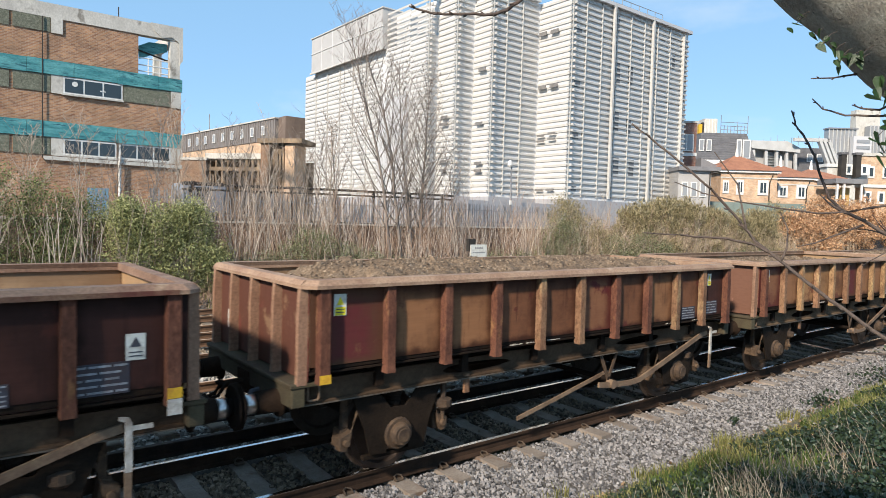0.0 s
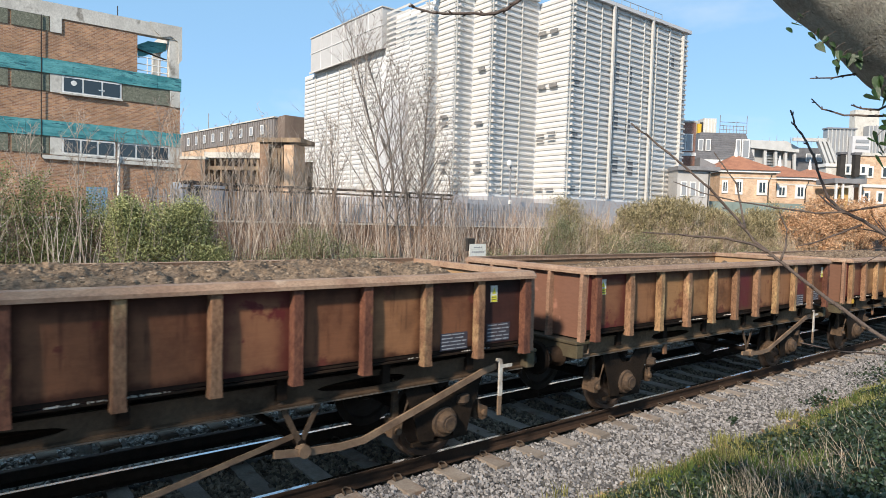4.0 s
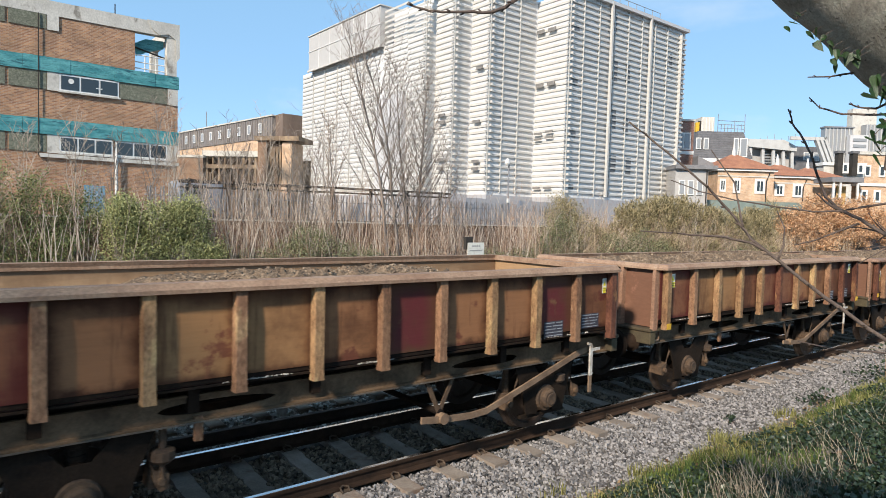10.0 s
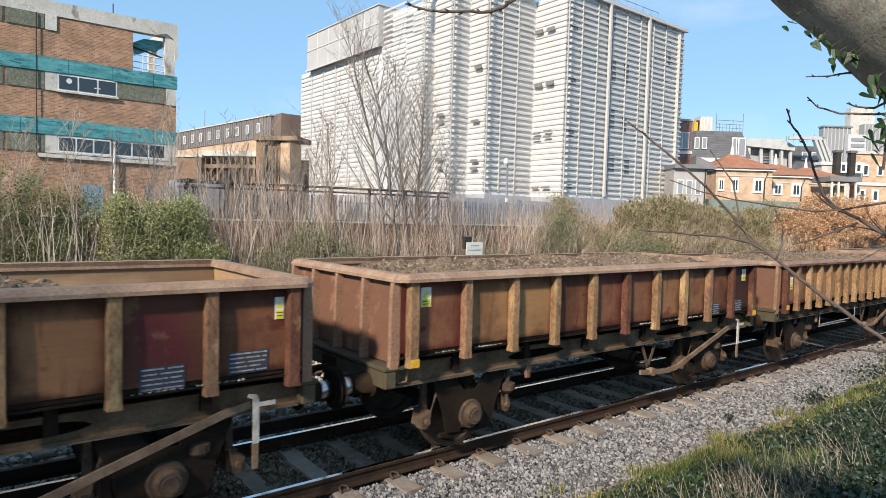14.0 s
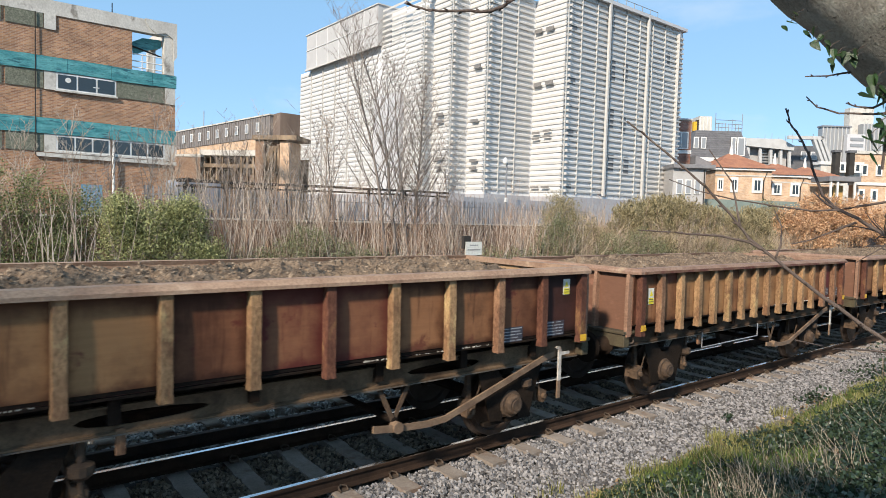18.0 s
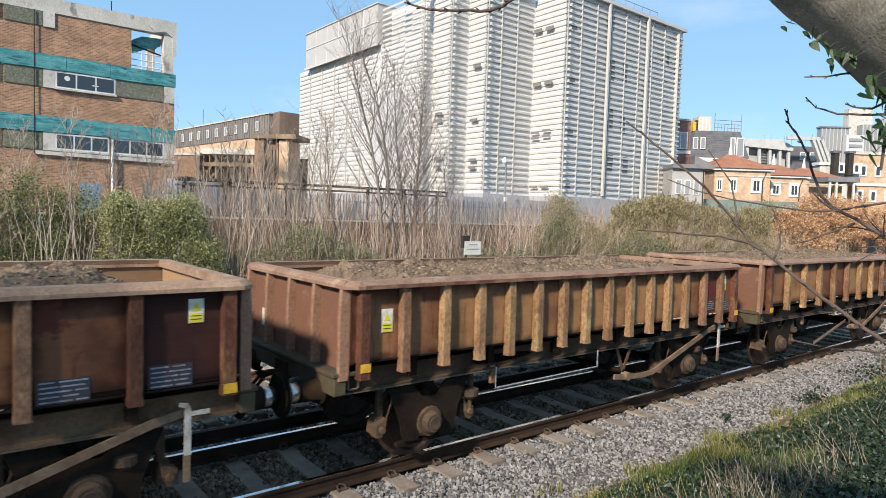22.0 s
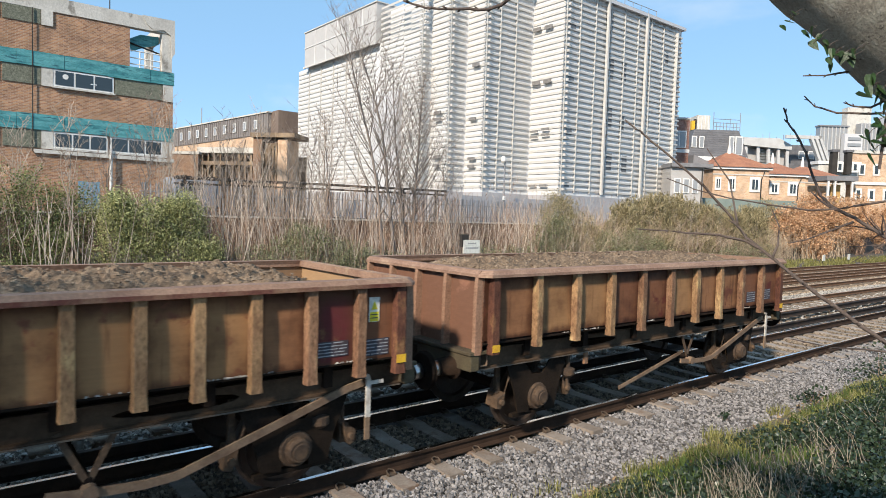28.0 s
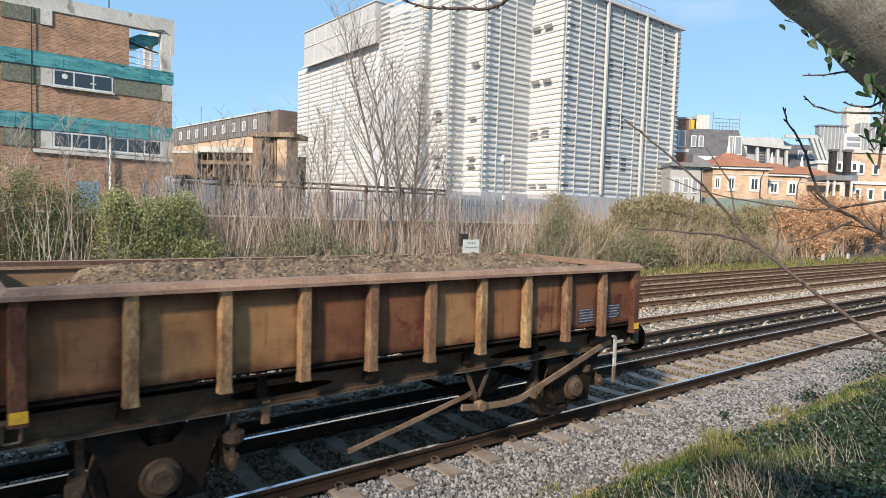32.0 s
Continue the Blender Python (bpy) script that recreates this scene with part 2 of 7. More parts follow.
M["porcelain"] = material("porcelain_pot", (0.6, 0.58, 0.54), 0.5, 0, (0.4, 0.36, 0.3), 9, 0.4)
M["ground"] = material("ballast_bed_earth", (0.13, 0.115, 0.10), 0.95, 0, (0.08, 0.07, 0.06), 1.4, 0.5, 24, 0.6, 0.8, 1, (0.18, 0.16, 0.08), 0.5, 0.2, 0, "Object")
M["stone"] = island_material("granite_ballast", (0.048, 0.046, 0.047), (0.335, 0.32, 0.315), 0.85)
M["stonelight"] = island_material("pale_ballast", (0.19, 0.175, 0.155), (0.48, 0.45, 0.405), 0.85)
M["stonerust"] = island_material("rusty_ballast", (0.14, 0.105, 0.072), (0.52, 0.41, 0.295), 0.9)
# Tan stones darkened in colour for the shade under the wagons.
M["stonedark"] = island_material("shade_darkened_ballast", (0.065, 0.05, 0.037), (0.30, 0.235, 0.17), 0.9)


# ---- building blocks ----
def box(bm, x0, x1, y0, y1, z0, z1, taper=None):
    """An eight-cornered block; taper=(dx, dy) draws in its top."""
    tx, ty = taper or (0, 0)
    v = [bm.verts.new(c) for c in ((x0, y0, z0), (x1, y0, z0), (x1, y1, z0), (x0, y1, z0),
                                   (x0 + tx, y0 + ty, z1), (x1 - tx, y0 + ty, z1), (x1 - tx, y1 - ty, z1), (x0 + tx, y1 - ty, z1))]
    for f in ((3, 2, 1, 0), (4, 5, 6, 7), (0, 1, 5, 4), (1, 2, 6, 5), (2, 3, 7, 6), (3, 0, 4, 7)):
        bm.faces.new([v[i] for i in f])
    return bm


def block(x0, x1, y0, y1, z0, z1, bevel=0.0, taper=None):
    bm = box(bmesh.new(), x0, x1, y0, y1, z0, z1, taper)
    if bevel:
        bmesh.ops.bevel(bm, geom=bm.edges[:], offset=bevel, segments=1, affect="EDGES")
    return bm


def tube(bm, points, radii, sides=6, cap=True):
    """A round bar through points with a radius at each."""
    rings = []
    pts = [Vector(q) for q in points]
    for i, q in enumerate(pts):
        d = (pts[min(i + 1, len(pts) - 1)] - pts[max(i - 1, 0)]).normalized()
        a = d.orthogonal().normalized() if abs(d.z) > 0.95 else d.cross(Vector((0, 0, 1))).normalized()
        b = d.cross(a)
        r = radii[i] if isinstance(radii, (list, tuple)) else radii
        rings.append([bm.verts.new(q + r * (math.cos(k * 2 * math.pi / sides) * a + math.sin(k * 2 * math.pi / sides) * b)) for k in range(sides)])
    for r0, r1 in zip(rings, rings[1:]):
        for k in range(sides):
            bm.faces.new((r0[k], r0[(k + 1) % sides], r1[(k + 1) % sides], r1[k]))
    if cap:
        bm.faces.new(rings[0][::-1])
        bm.faces.new(rings[-1])
    return bm


def lathe(bm, axis, profile, sides=24):
    """Turned shape round the y axis through axis=(x, z): profile of (y, radius)."""
    x, z = axis
    rings = [[bm.verts.new((x + r * math.cos(k * 2 * math.pi / sides), y, z + r * math.sin(k * 2 * math.pi / sides))) for k in range(sides)] for y, r in profile]
    for r0, r1 in zip(rings, rings[1:]):
        for k in range(sides):
            bm.faces.new((r0[k], r0[(k + 1) % sides], r1[(k + 1) % sides], r1[k]))
    bm.faces.new(rings[0][::-1])
    bm.faces.new(rings[-1])
    return bm


def extrude_profile(bm, prof, x0, x1):
    """A closed (y, z) outline carried from x0 to x1."""
    a = [bm.verts.new((x0, y, z)) for y, z in prof]
    b = [bm.verts.new((x1, y, z)) for y, z in prof]
    n = len(prof)
    for k in range(n):
        bm.faces.new((a[k], a[(k + 1) % n], b[(k + 1) % n], b[k]))
    bm.faces.new(a[::-1])
    bm.faces.new(b)
    return bm


def prism(bm, outline, y0, y1):
    """A closed (x, z) outline carried from y0 to y1."""
    a = [bm.verts.new((x, y0, z)) for x, z in outline]
    b = [bm.verts.new((x, y1, z)) for x, z in outline]
    n = len(outline)
    for k in range(n):
        bm.faces.new((a[k], a[(k + 1) % n], b[(k + 1) % n], b[k]))
    bm.faces.new(a[::-1])
    bm.faces.new(b)
    return bm


def to_mesh(name, bm, *mats, smooth=False):
    bmesh.ops.recalc_face_normals(bm, faces=bm.faces[:])
    me = bpy.data.meshes.new(name)
    bm.to_mesh(me)
    bm.free()
    for m in mats:
        me.materials.append(m)
    if smooth:
        me.polygons.foreach_set("use_smooth", [True] * len(me.polygons))
    return me


def part(name, shape, mat, parent, label="", at=None, smooth=False):
    """ONE mesh object under a thing or a part. shape: a bmesh, or a mesh to share."""
    me = shape if isinstance(shape, bpy.types.Mesh) else to_mesh(name, shape, mat, smooth=smooth)
    ob = new(name, me)
    ob.parent = parent
    if at is not None:
        ob.matrix_basis = at
    return tagged(ob, label)


def thing(name, label, category, group="", at=None, kind=""):
    ob = new(name)
    ob.empty_display_size = 0.2
    if at is not None:
        ob.matrix_basis = at
    return tagged(ob, label, category, group, kind)


def solid(name, bm, mat, label="", category="", group="", kind="", smooth=False):
    return tagged(new(name, to_mesh(name, bm, mat, smooth=smooth)), label, category, group, kind)


def raw(name, verts, faces, mat, smooth=False):
    me = bpy.data.meshes.new(name)
    me.from_pydata(verts if isinstance(verts, list) else verts.tolist(), [], faces if isinstance(faces, list) else faces.tolist())
    me.materials.append(mat)
    if smooth:
        me.polygons.foreach_set("use_smooth", [True] * len(me.polygons))
    return me


# ---- ground ----
SITE = 2.45          # level of the building land behind the retaining wall


def ground_z(x, y):
    """Height of the natural ground across the line: near bank, ballast bed, far verge, embankment."""
    ys = (-400, -12, -7, -4.5, -3.0, -2.3, -1.6, 13.0, 14.2, 16.5, 19.9)
    zs = (1.5, 1.45, 1.3, 0.45, -0.10, -0.28, -0.235, -0.235, -0.10, 0.35, 1.1)
    return float(np.interp(y, ys, zs))


def build_ground():
    xs = sorted(set([-3000, -1200, -500, -200, -100, -60] + list(range(-40, 100, 2)) + [120, 160, 220, 320, 500, 1000, 3000]))
    ys = [-3000, -800, -200, -60, -25, -12, -9.5, -8.5, -7.6, -7, -6.4, -5.8, -5.2, -4.8, -4.4, -4.0, -3.7, -3.4, -3.1, -2.8, -2.55, -2.3, -1.9, -1.6, -1.2,
          2, 5, 8, 11, 13, 13.6, 14.2, 15, 15.8, 16.5, 17.5, 18.5, 19.5, 20.1, 20.15, 22, 30, 60, 120, 250, 700, 3000]
    verts, faces = [], []
    for y in ys:
        for x in xs:
            z = SITE - 0.02 if y > 20.12 else ground_z(x, y)
            if -9 < y < -2.7 or 13.2 < y < 19.8:
                z += 0.10 * noise.noise((x * 0.45, y * 0.9, 3.0))
            verts.append((x, y, z))
    n = len(xs)
    for j in range(len(ys) - 1):
        for i in range(n - 1):
            a = j * n + i
            faces.append((a, a + 1, a + n + 1, a + n))
    g = new("ground", raw("ground", verts, faces, M["ground"], True))
    tagged(g, "railway land with earth, ballast bed and grassy banks", "ground", kind="structure")


build_ground()

# ---- track ----
RAIL = [(-0.07, -0.159), (0.07, -0.159), (0.07, -0.148), (0.012, -0.125), (0.010, -0.045), (0.035, -0.036), (0.035, -0.006), (0.029, 0.0),
        (-0.029, 0.0), (-0.035, -0.006), (-0.035, -0.036), (-0.010, -0.045), (-0.012, -0.125), (-0.07, -0.148)]
NEAR_SLEEPER = 0.674


def rail_part(parent, y, x0, x1, top, lift=0.0, label=""):
    r = part("rail", extrude_profile(bmesh.new(), [(y + a, b + lift) for a, b in RAIL], x0, x1), M["railold"] if top == M["oldrailtop"] else M["rail"], parent, label)
    bm = block(x0, x1, y - 0.027, y + 0.027, 0.0005 + lift, 0.003 + lift)
    part("rail_head", bm, top, r)
    return r


def sleeper_mesh(mat, half=1.25):
    bm = bmesh.new()
    prof = [(-half, -0.32), (half, -0.32), (half, -0.170), (0.45, -0.170), (0.35, -0.195), (-0.35, -0.195), (-0.45, -0.170), (-half, -0.170)]
    a = [bm.verts.new((-0.135, y, z)) for y, z in prof]
    b = [bm.verts.new((0.135, y, z)) for y, z in prof]
    for v in a + b:
        if v.co.z > -0.3:
            v.co.x *= 0.84
    n = len(prof)
    for k in range(n):
        bm.faces.new((a[k], a[(k + 1) % n], b[(k + 1) % n], b[k]))
    bm.faces.new(a[::-1])
    bm.faces.new(b)
    return to_mesh("sleeper", bm, mat)


def clip_mesh():
    bm = bmesh.new()
    tube(bm, [(-0.06, -0.05, -0.150), (-0.05, 0.03, -0.120), (0.0, 0.055, -0.112), (0.05, 0.03, -0.125), (0.045, -0.03, -0.150)], 0.011, 5)
    box(bm, -0.055, 0.055, -0.03, 0.05, -0.172, -0.150)
    return to_mesh("rail_clip", bm, M["clip"])


def build_track(name, yc, x0, x1, top, mat, pitch, label, clips=False, first=0.0):
    tr = thing(name, label, "railway track", "railway tracks", kind="structure")
    for s in (-1, 1):
        rail_part(tr, yc + s * 0.7525, -150, 400, top)
    me, cm = sleeper_mesh(mat), clip_mesh()
    k = 0
    x = x0 + first
    while x < x1:
        part("sleeper", me, None, tr, at=pose(x, yc, 0.012 * math.sin(k * 2.3), 0, 0, 0.6 * math.sin(k * 1.7)))
        if clips and 2.5 < x < 17:
            part("rail_clip", cm, None, tr, at=pose(x, yc - 0.7525 - 0.105, 0))
            part("rail_clip", cm, None, tr, at=pose(x, yc + 0.7525 - 0.105, 0))
        x += pitch
        k += 1
    return tr


build_track("track_near", 0.0, -6, 45, M["railtop"], M["concrete"], NEAR_SLEEPER, "running line of worn steel rail on concrete sleepers", True, 0.06)
build_track("track_second", 3.35, -6, 40, M["oldrailtop"], M["timber"], 0.70, "running line of dark rail on timber sleepers")
build_track("track_third", 7.1, 0, 60, M["oldrailtop"], M["timber"], 0.72, "rusty siding rails on old timber sleepers")
build_track("track_fourth", 10.5, 0, 60, M["oldrailtop"], M["timber"], 0.72, "rusty siding rails on old timber sleepers")
siding = thing("track_spare", "spare rusty rails lying along the far verge", "rails", kind="structure")
rail_part(siding, 12.7, -150, 400, M["oldrailtop"], -0.02)
rail_part(siding, 8.9, -150, 400, M["oldrailtop"], -0.03)


def conductor_rail(y):
    t = thing("conductor_rail", "dark electric conductor rail on pale insulator pots beside the track", "conductor rail", "conductor rails", kind="structure")
    prof = [(y + a * 1.25, b + 0.085) for a, b in RAIL]
    part("rail", extrude_profile(bmesh.new(), prof, -150, 400), M["conductor"], t)
    bm = bmesh.new()
    tube(bm, [(0, 0, -0.30), (0, 0, -0.20), (0, 0, -0.10), (0, 0, -0.075)], [0.09, 0.075, 0.085, 0.05], 10)
    pot = to_mesh("insulator_pot", bm, M["porcelain"])
    for k in range(16):
        part("insulator_pot", pot, None, t, at=pose(-4 + 2.7 * k, y, 0))


conductor_rail(1.17)
conductor_rail(2.18)


# ---- wagons ----
HALF = 3.86          # from the wagon's middle to its end ribs
RIM_Z = 2.215        # underside of the top rim


def rib_mesh(width=0.115, z0=1.285, z1=RIM_Z + 0.004, depth=0.095, y=-1.272):
    """A folded plate stiffener, deeper towards the bottom, flared at its foot."""
    bm = bmesh.new()
    w = width / 2
    rows = [(z1, depth * 0.85, w), (z1 - 0.25, depth, w), (z0 + 0.10, depth, w), (z0, depth * 1.06, w * 1.12)]
    rings = []
    for z, d, ww in rows:
        rings.append([bm.verts.new(c) for c in ((-ww, y, z), (-ww * 0.92, y - d, z), (ww * 0.92, y - d, z), (ww, y, z))])
    for a, b in zip(rings, rings[1:]):
        for k in range(3):
            bm.faces.new((a[k], a[k + 1], b[k + 1], b[k]))
        bm.faces.new((a[3], a[0], b[0], b[3]))
    bm.faces.new(rings[0])
    bm.faces.new(rings[-1][::-1])
    bmesh.ops.bevel(bm, geom=[e for e in bm.edges if abs(e.verts[0].co.z - e.verts[1].co.z) > 0.02], offset=0.006, segments=1, affect="EDGES")
    return bm


def rim_bm(sx):
    """Top rim along one side, its ends cut at the corner."""
    bm = bmesh.new()
    L, c, iw = 4.09, 0.12, 0.17
    y = -1.385
    out = [(-L, y + c), (-L + c, y), (L - c, y), (L, y + c), (L - iw, y + iw), (-L + iw, y + iw)]
    lo = [bm.verts.new((px, py, RIM_Z)) for px, py in out]
    mid = [bm.verts.new((px, py, RIM_Z + 0.035)) for px, py in out]
    hi = [bm.verts.new((px * (1 - 0.012 * (k < 4)), py + (0.045 if k in (1, 2) else 0.02), RIM_Z + 0.085)) for k, (px, py) in enumerate(out)]
    n = len(out)
    for a, b in ((lo, mid), (mid, hi)):
        for k in range(n):
            bm.faces.new((a[k], a[(k + 1) % n], b[(k + 1) % n], b[k]))
    bm.faces.new(lo[::-1])
    bm.faces.new(hi)
    return bm


def end_rim_bm():
    bm = bmesh.new()
    x, w, iw, c = -4.09, 1.385, 0.17, 0.12
    out = [(x, -w + c), (x + iw, -w + iw), (x + iw, w - iw), (x, w - c)]
    lo = [bm.verts.new((px, py, RIM_Z + 0.001)) for px, py in out]
    mid = [bm.verts.new((px, py, RIM_Z + 0.036)) for px, py in out]
    hi = [bm.verts.new((px + (0.045 if k in (0, 3) else 0), py, RIM_Z + 0.083)) for k, (px, py) in enumerate(out)]
    for a, b in ((lo, mid), (mid, hi)):
        for k in range(4):
            bm.faces.new((a[k], a[(k + 1) % 4], b[(k + 1) % 4], b[k]))
    bm.faces.new(lo[::-1])
    bm.faces.new(hi)
    return bm


ENDS = {1: (0.3, 0.5), 2: (0.3, 0.3), 3: (0.62, 0.50), 4: (0.0, 0.3), 5: (0.25, 0.25), 6: (0.28, 0.25)}     # fall of each load at its two ends


def load_height(x, y, seed, height, slope):
    fall = ENDS[seed][0 if x < 0 else 1]
    ex = min(1.0, (3.98 - abs(x)) / (1.1 if fall < 0.4 else 2.3))
    ey = min(1.0, (1.28 - abs(y)) / 0.55)
    h = 2.08 + (height + slope * x / 4) * (ex ** 0.7) * (0.45 + 0.55 * ey) - fall * (1 - ex)
    return h + 0.045 * noise.noise((x * 1.3 + seed * 7, y * 1.6, seed)) + 0.06 * noise.fractal((x * 5 + seed, y * 5, seed * 3.1), 0.7, 2.2, 5) * (0.4 + ey)


def load_mesh(seed, height, slope):
    """Heaped spoil, lumpy, lower towards the ends and sides."""
    nx, ny = 180, 56
    xs, ys = np.linspace(-3.96, 3.96, nx), np.linspace(-1.24, 1.24, ny)
    verts, faces = [], []
    for j, y in enumerate(ys):
        for i, x in enumerate(xs):
            verts.append((float(x), float(y), load_height(x, y, seed, height, slope)))
    for j in range(ny - 1):
        for i in range(nx - 1):
            a = j * nx + i
            faces.append((a, a + 1, a + nx + 1, a + nx))
    me = raw("load", verts, faces, M["soil"])
    return me


def lumps_mesh(seed, height, slope):
    rng = np.random.RandomState(seed + 50)
    n = 3200
    x, y = rng.uniform(-3.85, 3.85, n), rng.uniform(-1.12, 1.12, n)
    z = [load_height(a, b, seed, height, slope) for a, b in zip(x, y)]
    return stones_mesh("lumps", np.c_[x, y, np.array(z)], rng.uniform(0.007, 0.022, n), M["lump"], rng)


def stones_mesh(name, pos, size, mat, rng):
    """Many small broken stones in one mesh: jittered eight-cornered chips."""
    n = len(pos)
    cube = np.array([(-1, -1, -1), (1, -1, -1), (1, 1, -1), (-1, 1, -1), (-1, -1, 1), (1, -1, 1), (1, 1, 1), (-1, 1, 1)], float)
    v = cube[None] * rng.uniform(0.35, 1.0, (n, 8, 3)) * rng.uniform(0.55, 1.15, (n, 1, 3))
    q = rng.normal(size=(n, 4))
    q /= np.linalg.norm(q, axis=1)[:, None]
    w, a, b, c = q.T
    R = np.stack([1 - 2 * (b * b + c * c), 2 * (a * b - c * w), 2 * (a * c + b * w), 2 * (a * b + c * w), 1 - 2 * (a * a + c * c), 2 * (b * c - a * w),
                  2 * (a * c - b * w), 2 * (b * c + a * w), 1 - 2 * (a * a + b * b)], 1).reshape(n, 3, 3)
    v = np.einsum("nij,nkj->nki", R, v) * size[:, None, None] + pos[:, None, :]
    f = np.array([(3, 2, 1, 0), (4, 5, 6, 7), (0, 1, 5, 4), (1, 2, 6, 5), (2, 3, 7, 6), (3, 0, 4, 7)])
    faces = (f[None] + (np.arange(n) * 8)[:, None, None]).reshape(-1, 4)
    return raw(name, v.reshape(-1, 3), faces, mat)


def spilt_mesh(seed):
    """Stones lodged in small drifts on the ledge under the side panels."""
    rng = np.random.RandomState(seed + 300)
    centres = rng.uniform(-3.5, 3.5, 5)
    x = np.concatenate([c + rng.uniform(-0.22, 0.22, k) for c, k in zip(centres, rng.randint(10, 36, 5))])
    size = rng.uniform(0.006, 0.013, len(x))
    return stones_mesh("spilt_gravel", np.c_[x, rng.uniform(-1.285, -1.268, len(x)), 1.362 + size * 0.6], size, M["stonelight"], rng)


M["lump"] = island_material("spoil_lumps", (0.08, 0.057, 0.042), (0.33, 0.25, 0.175), 0.95)


def label_plate(parent, x, z, w, h, yellow=True, y=-1.2765):
    """A small warning plate: white field, symbol and printed bars."""
    pl = part("warning_label", block(x, x + w, y - 0.003, y, z - h, z), M["labelwhite"], parent, "small white and yellow warning label")
    f = y - 0.0045
    if yellow:
        part("yellow_field", block(x + 0.01, x + w - 0.01, f - 0.001, f, z - h * 0.98, z - h * 0.60), M["labelyellow"], pl)
    bm = bmesh.new()
    prism(bm, [(x + w * 0.2, z - h * 0.5), (x + w * 0.8, z - h * 0.5), (x + w * 0.5, z - h * 0.12)], f - 0.001, f)
    part("symbol", bm, M["labelyellow"] if yellow else M["ink"], pl)
    bm = bmesh.new()
    for k in range(2):
        box(bm, x + w * 0.15, x + w * 0.85, f - 0.003, f - 0.0015, z - h * (0.72 + 0.14 * k), z - h * (0.68 + 0.14 * k))
    tagged(part("print", bm, M["ink"], pl), kind="stuff")


def data_panel(parent, x, z, w, h, rows=5, y=-1.2765):
    """Blue-black data panel with unreadable lines of white print."""
    pl = part("data_panel", block(x, x + w, y - 0.002, y, z - h, z), M["databoard"], parent, "faded dark data panel with pale print")
    rng = random.Random(int(x * 100) + int(z * 1000))
    bm = bmesh.new()
    for k in range(rows):
        zz = z - h * (k + 0.5) / rows
        a = x + 0.02
        while a < x + w - 0.06:
            b = min(a + rng.uniform(0.08, 0.24), x + w - 0.015)
            box(bm, a, b, y - 0.0045, y - 0.003, zz - h * 0.17 / rows, zz + h * 0.17 / rows)
            a = b + rng.uniform(0.012, 0.03)
    tagged(part("print", bm, M["print"], pl), kind="stuff")


SHARED = {}


def shared(key, make, mat, smooth=False):
    if key not in SHARED:
        SHARED[key] = to_mesh(key, make(), mat, smooth=smooth)
    return SHARED[key]


def wheel_bm():
    bm = bmesh.new()
    lathe(bm, (0, 0), [(-0.80, 0.05), (-0.80, 0.13), (-0.775, 0.15), (-0.765, 0.38), (-0.80, 0.40), (-0.80, 0.462), (-0.715, 0.470), (-0.690, 0.50), (-0.665, 0.50), (-0.665, 0.40),
                       (-0.70, 0.37), (-0.71, 0.15), (-0.66, 0.12), (-0.66, 0.05)], 32)
    return bm


def axle_guard_bm(s):
    """Plate frame that holds the axlebox: a W-shaped horn guide with keep."""
    bm = bmesh.new()
    y0, y1 = -1.088, -1.068
    prism(bm, [(-0.62, 1.045), (-0.44, 0.62), (-0.36, 0.32), (-0.15, 0.30), (-0.14, 0.40), (0.14, 0.40), (0.15, 0.30), (0.36, 0.32), (0.44, 0.62), (0.62, 1.045), (0.30, 1.045), (0.10, 0.80), (-0.10, 0.80), (-0.30, 1.045)], y0, y1)
    box(bm, -0.42, 0.42, -1.05, -0.985, 0.255, 0.30)
    return bm


def axlebox_bm():
    bm = bmesh.new()
    lathe(bm, (0, 0.50), [(-1.215, 0.03), (-1.215, 0.075), (-1.20, 0.08), (-1.20, 0.105), (-1.165, 0.13), (-1.12, 0.135), (-1.12, 0.17), (-1.07, 0.19), (-0.93, 0.17)], 18)
    return bm


def spring_bm():
    """Stack of rubber-and-steel suspension with its hanger."""
    bm = bmesh.new()
    pts, rad = [], []
    for k in range(4):
        for dz, r in ((0.0, 0.085), (0.045, 0.085), (0.047, 0.06), (0.053, 0.06)):
            pts.append((0, -0.97, 0.70 + k * 0.055 + dz))
            rad.append(r)
    tube(bm, pts + [(0, -0.97, 0.922), (0, -0.97, 1.06)], rad + [0.11, 0.13], 12)
    return bm


def brake_unit_bm():
    """Brake block gear that hangs before the wheel."""
    bm = bmesh.new()
    box(bm, -0.02, 0.06, -0.95, -0.88, 0.60, 1.06, (0.01, 0.01))
    box(bm, -0.07, 0.07, -1.00, -0.80, 0.42, 0.62, (0.02, 0.02))
    prism(bm, [(-0.10, 0.56), (0.05, 0.62), (0.03, 0.50), (-0.02, 0.40), (-0.10, 0.42)], -1.06, -0.94)
    tube(bm, [(-0.03, -1.10, 0.50), (-0.03, -0.85, 0.50)], 0.04, 10)
    tube(bm, [(0.02, -1.04, 0.56), (0.10, -1.06, 0.80), (0.14, -1.06, 1.06)], 0.02, 6)
    bmesh.ops.bevel(bm, geom=bm.edges[:], offset=0.006, segments=1, affect="EDGES")
    return bm


def damper_bm():
    bm = bmesh.new()
    tube(bm, [(0, -1.05, 1.08), (0, -1.05, 0.80)], 0.035, 8)
    tube(bm, [(0, -1.05, 0.80), (0, -1.05, 0.78), (0, -1.05, 0.70), (0, -1.05, 0.66)], [0.05, 0.105, 0.105, 0.06], 12)
    tube(bm, [(0, -1.05, 0.66), (0, -1.05, 0.52)], 0.025, 8)
    return bm


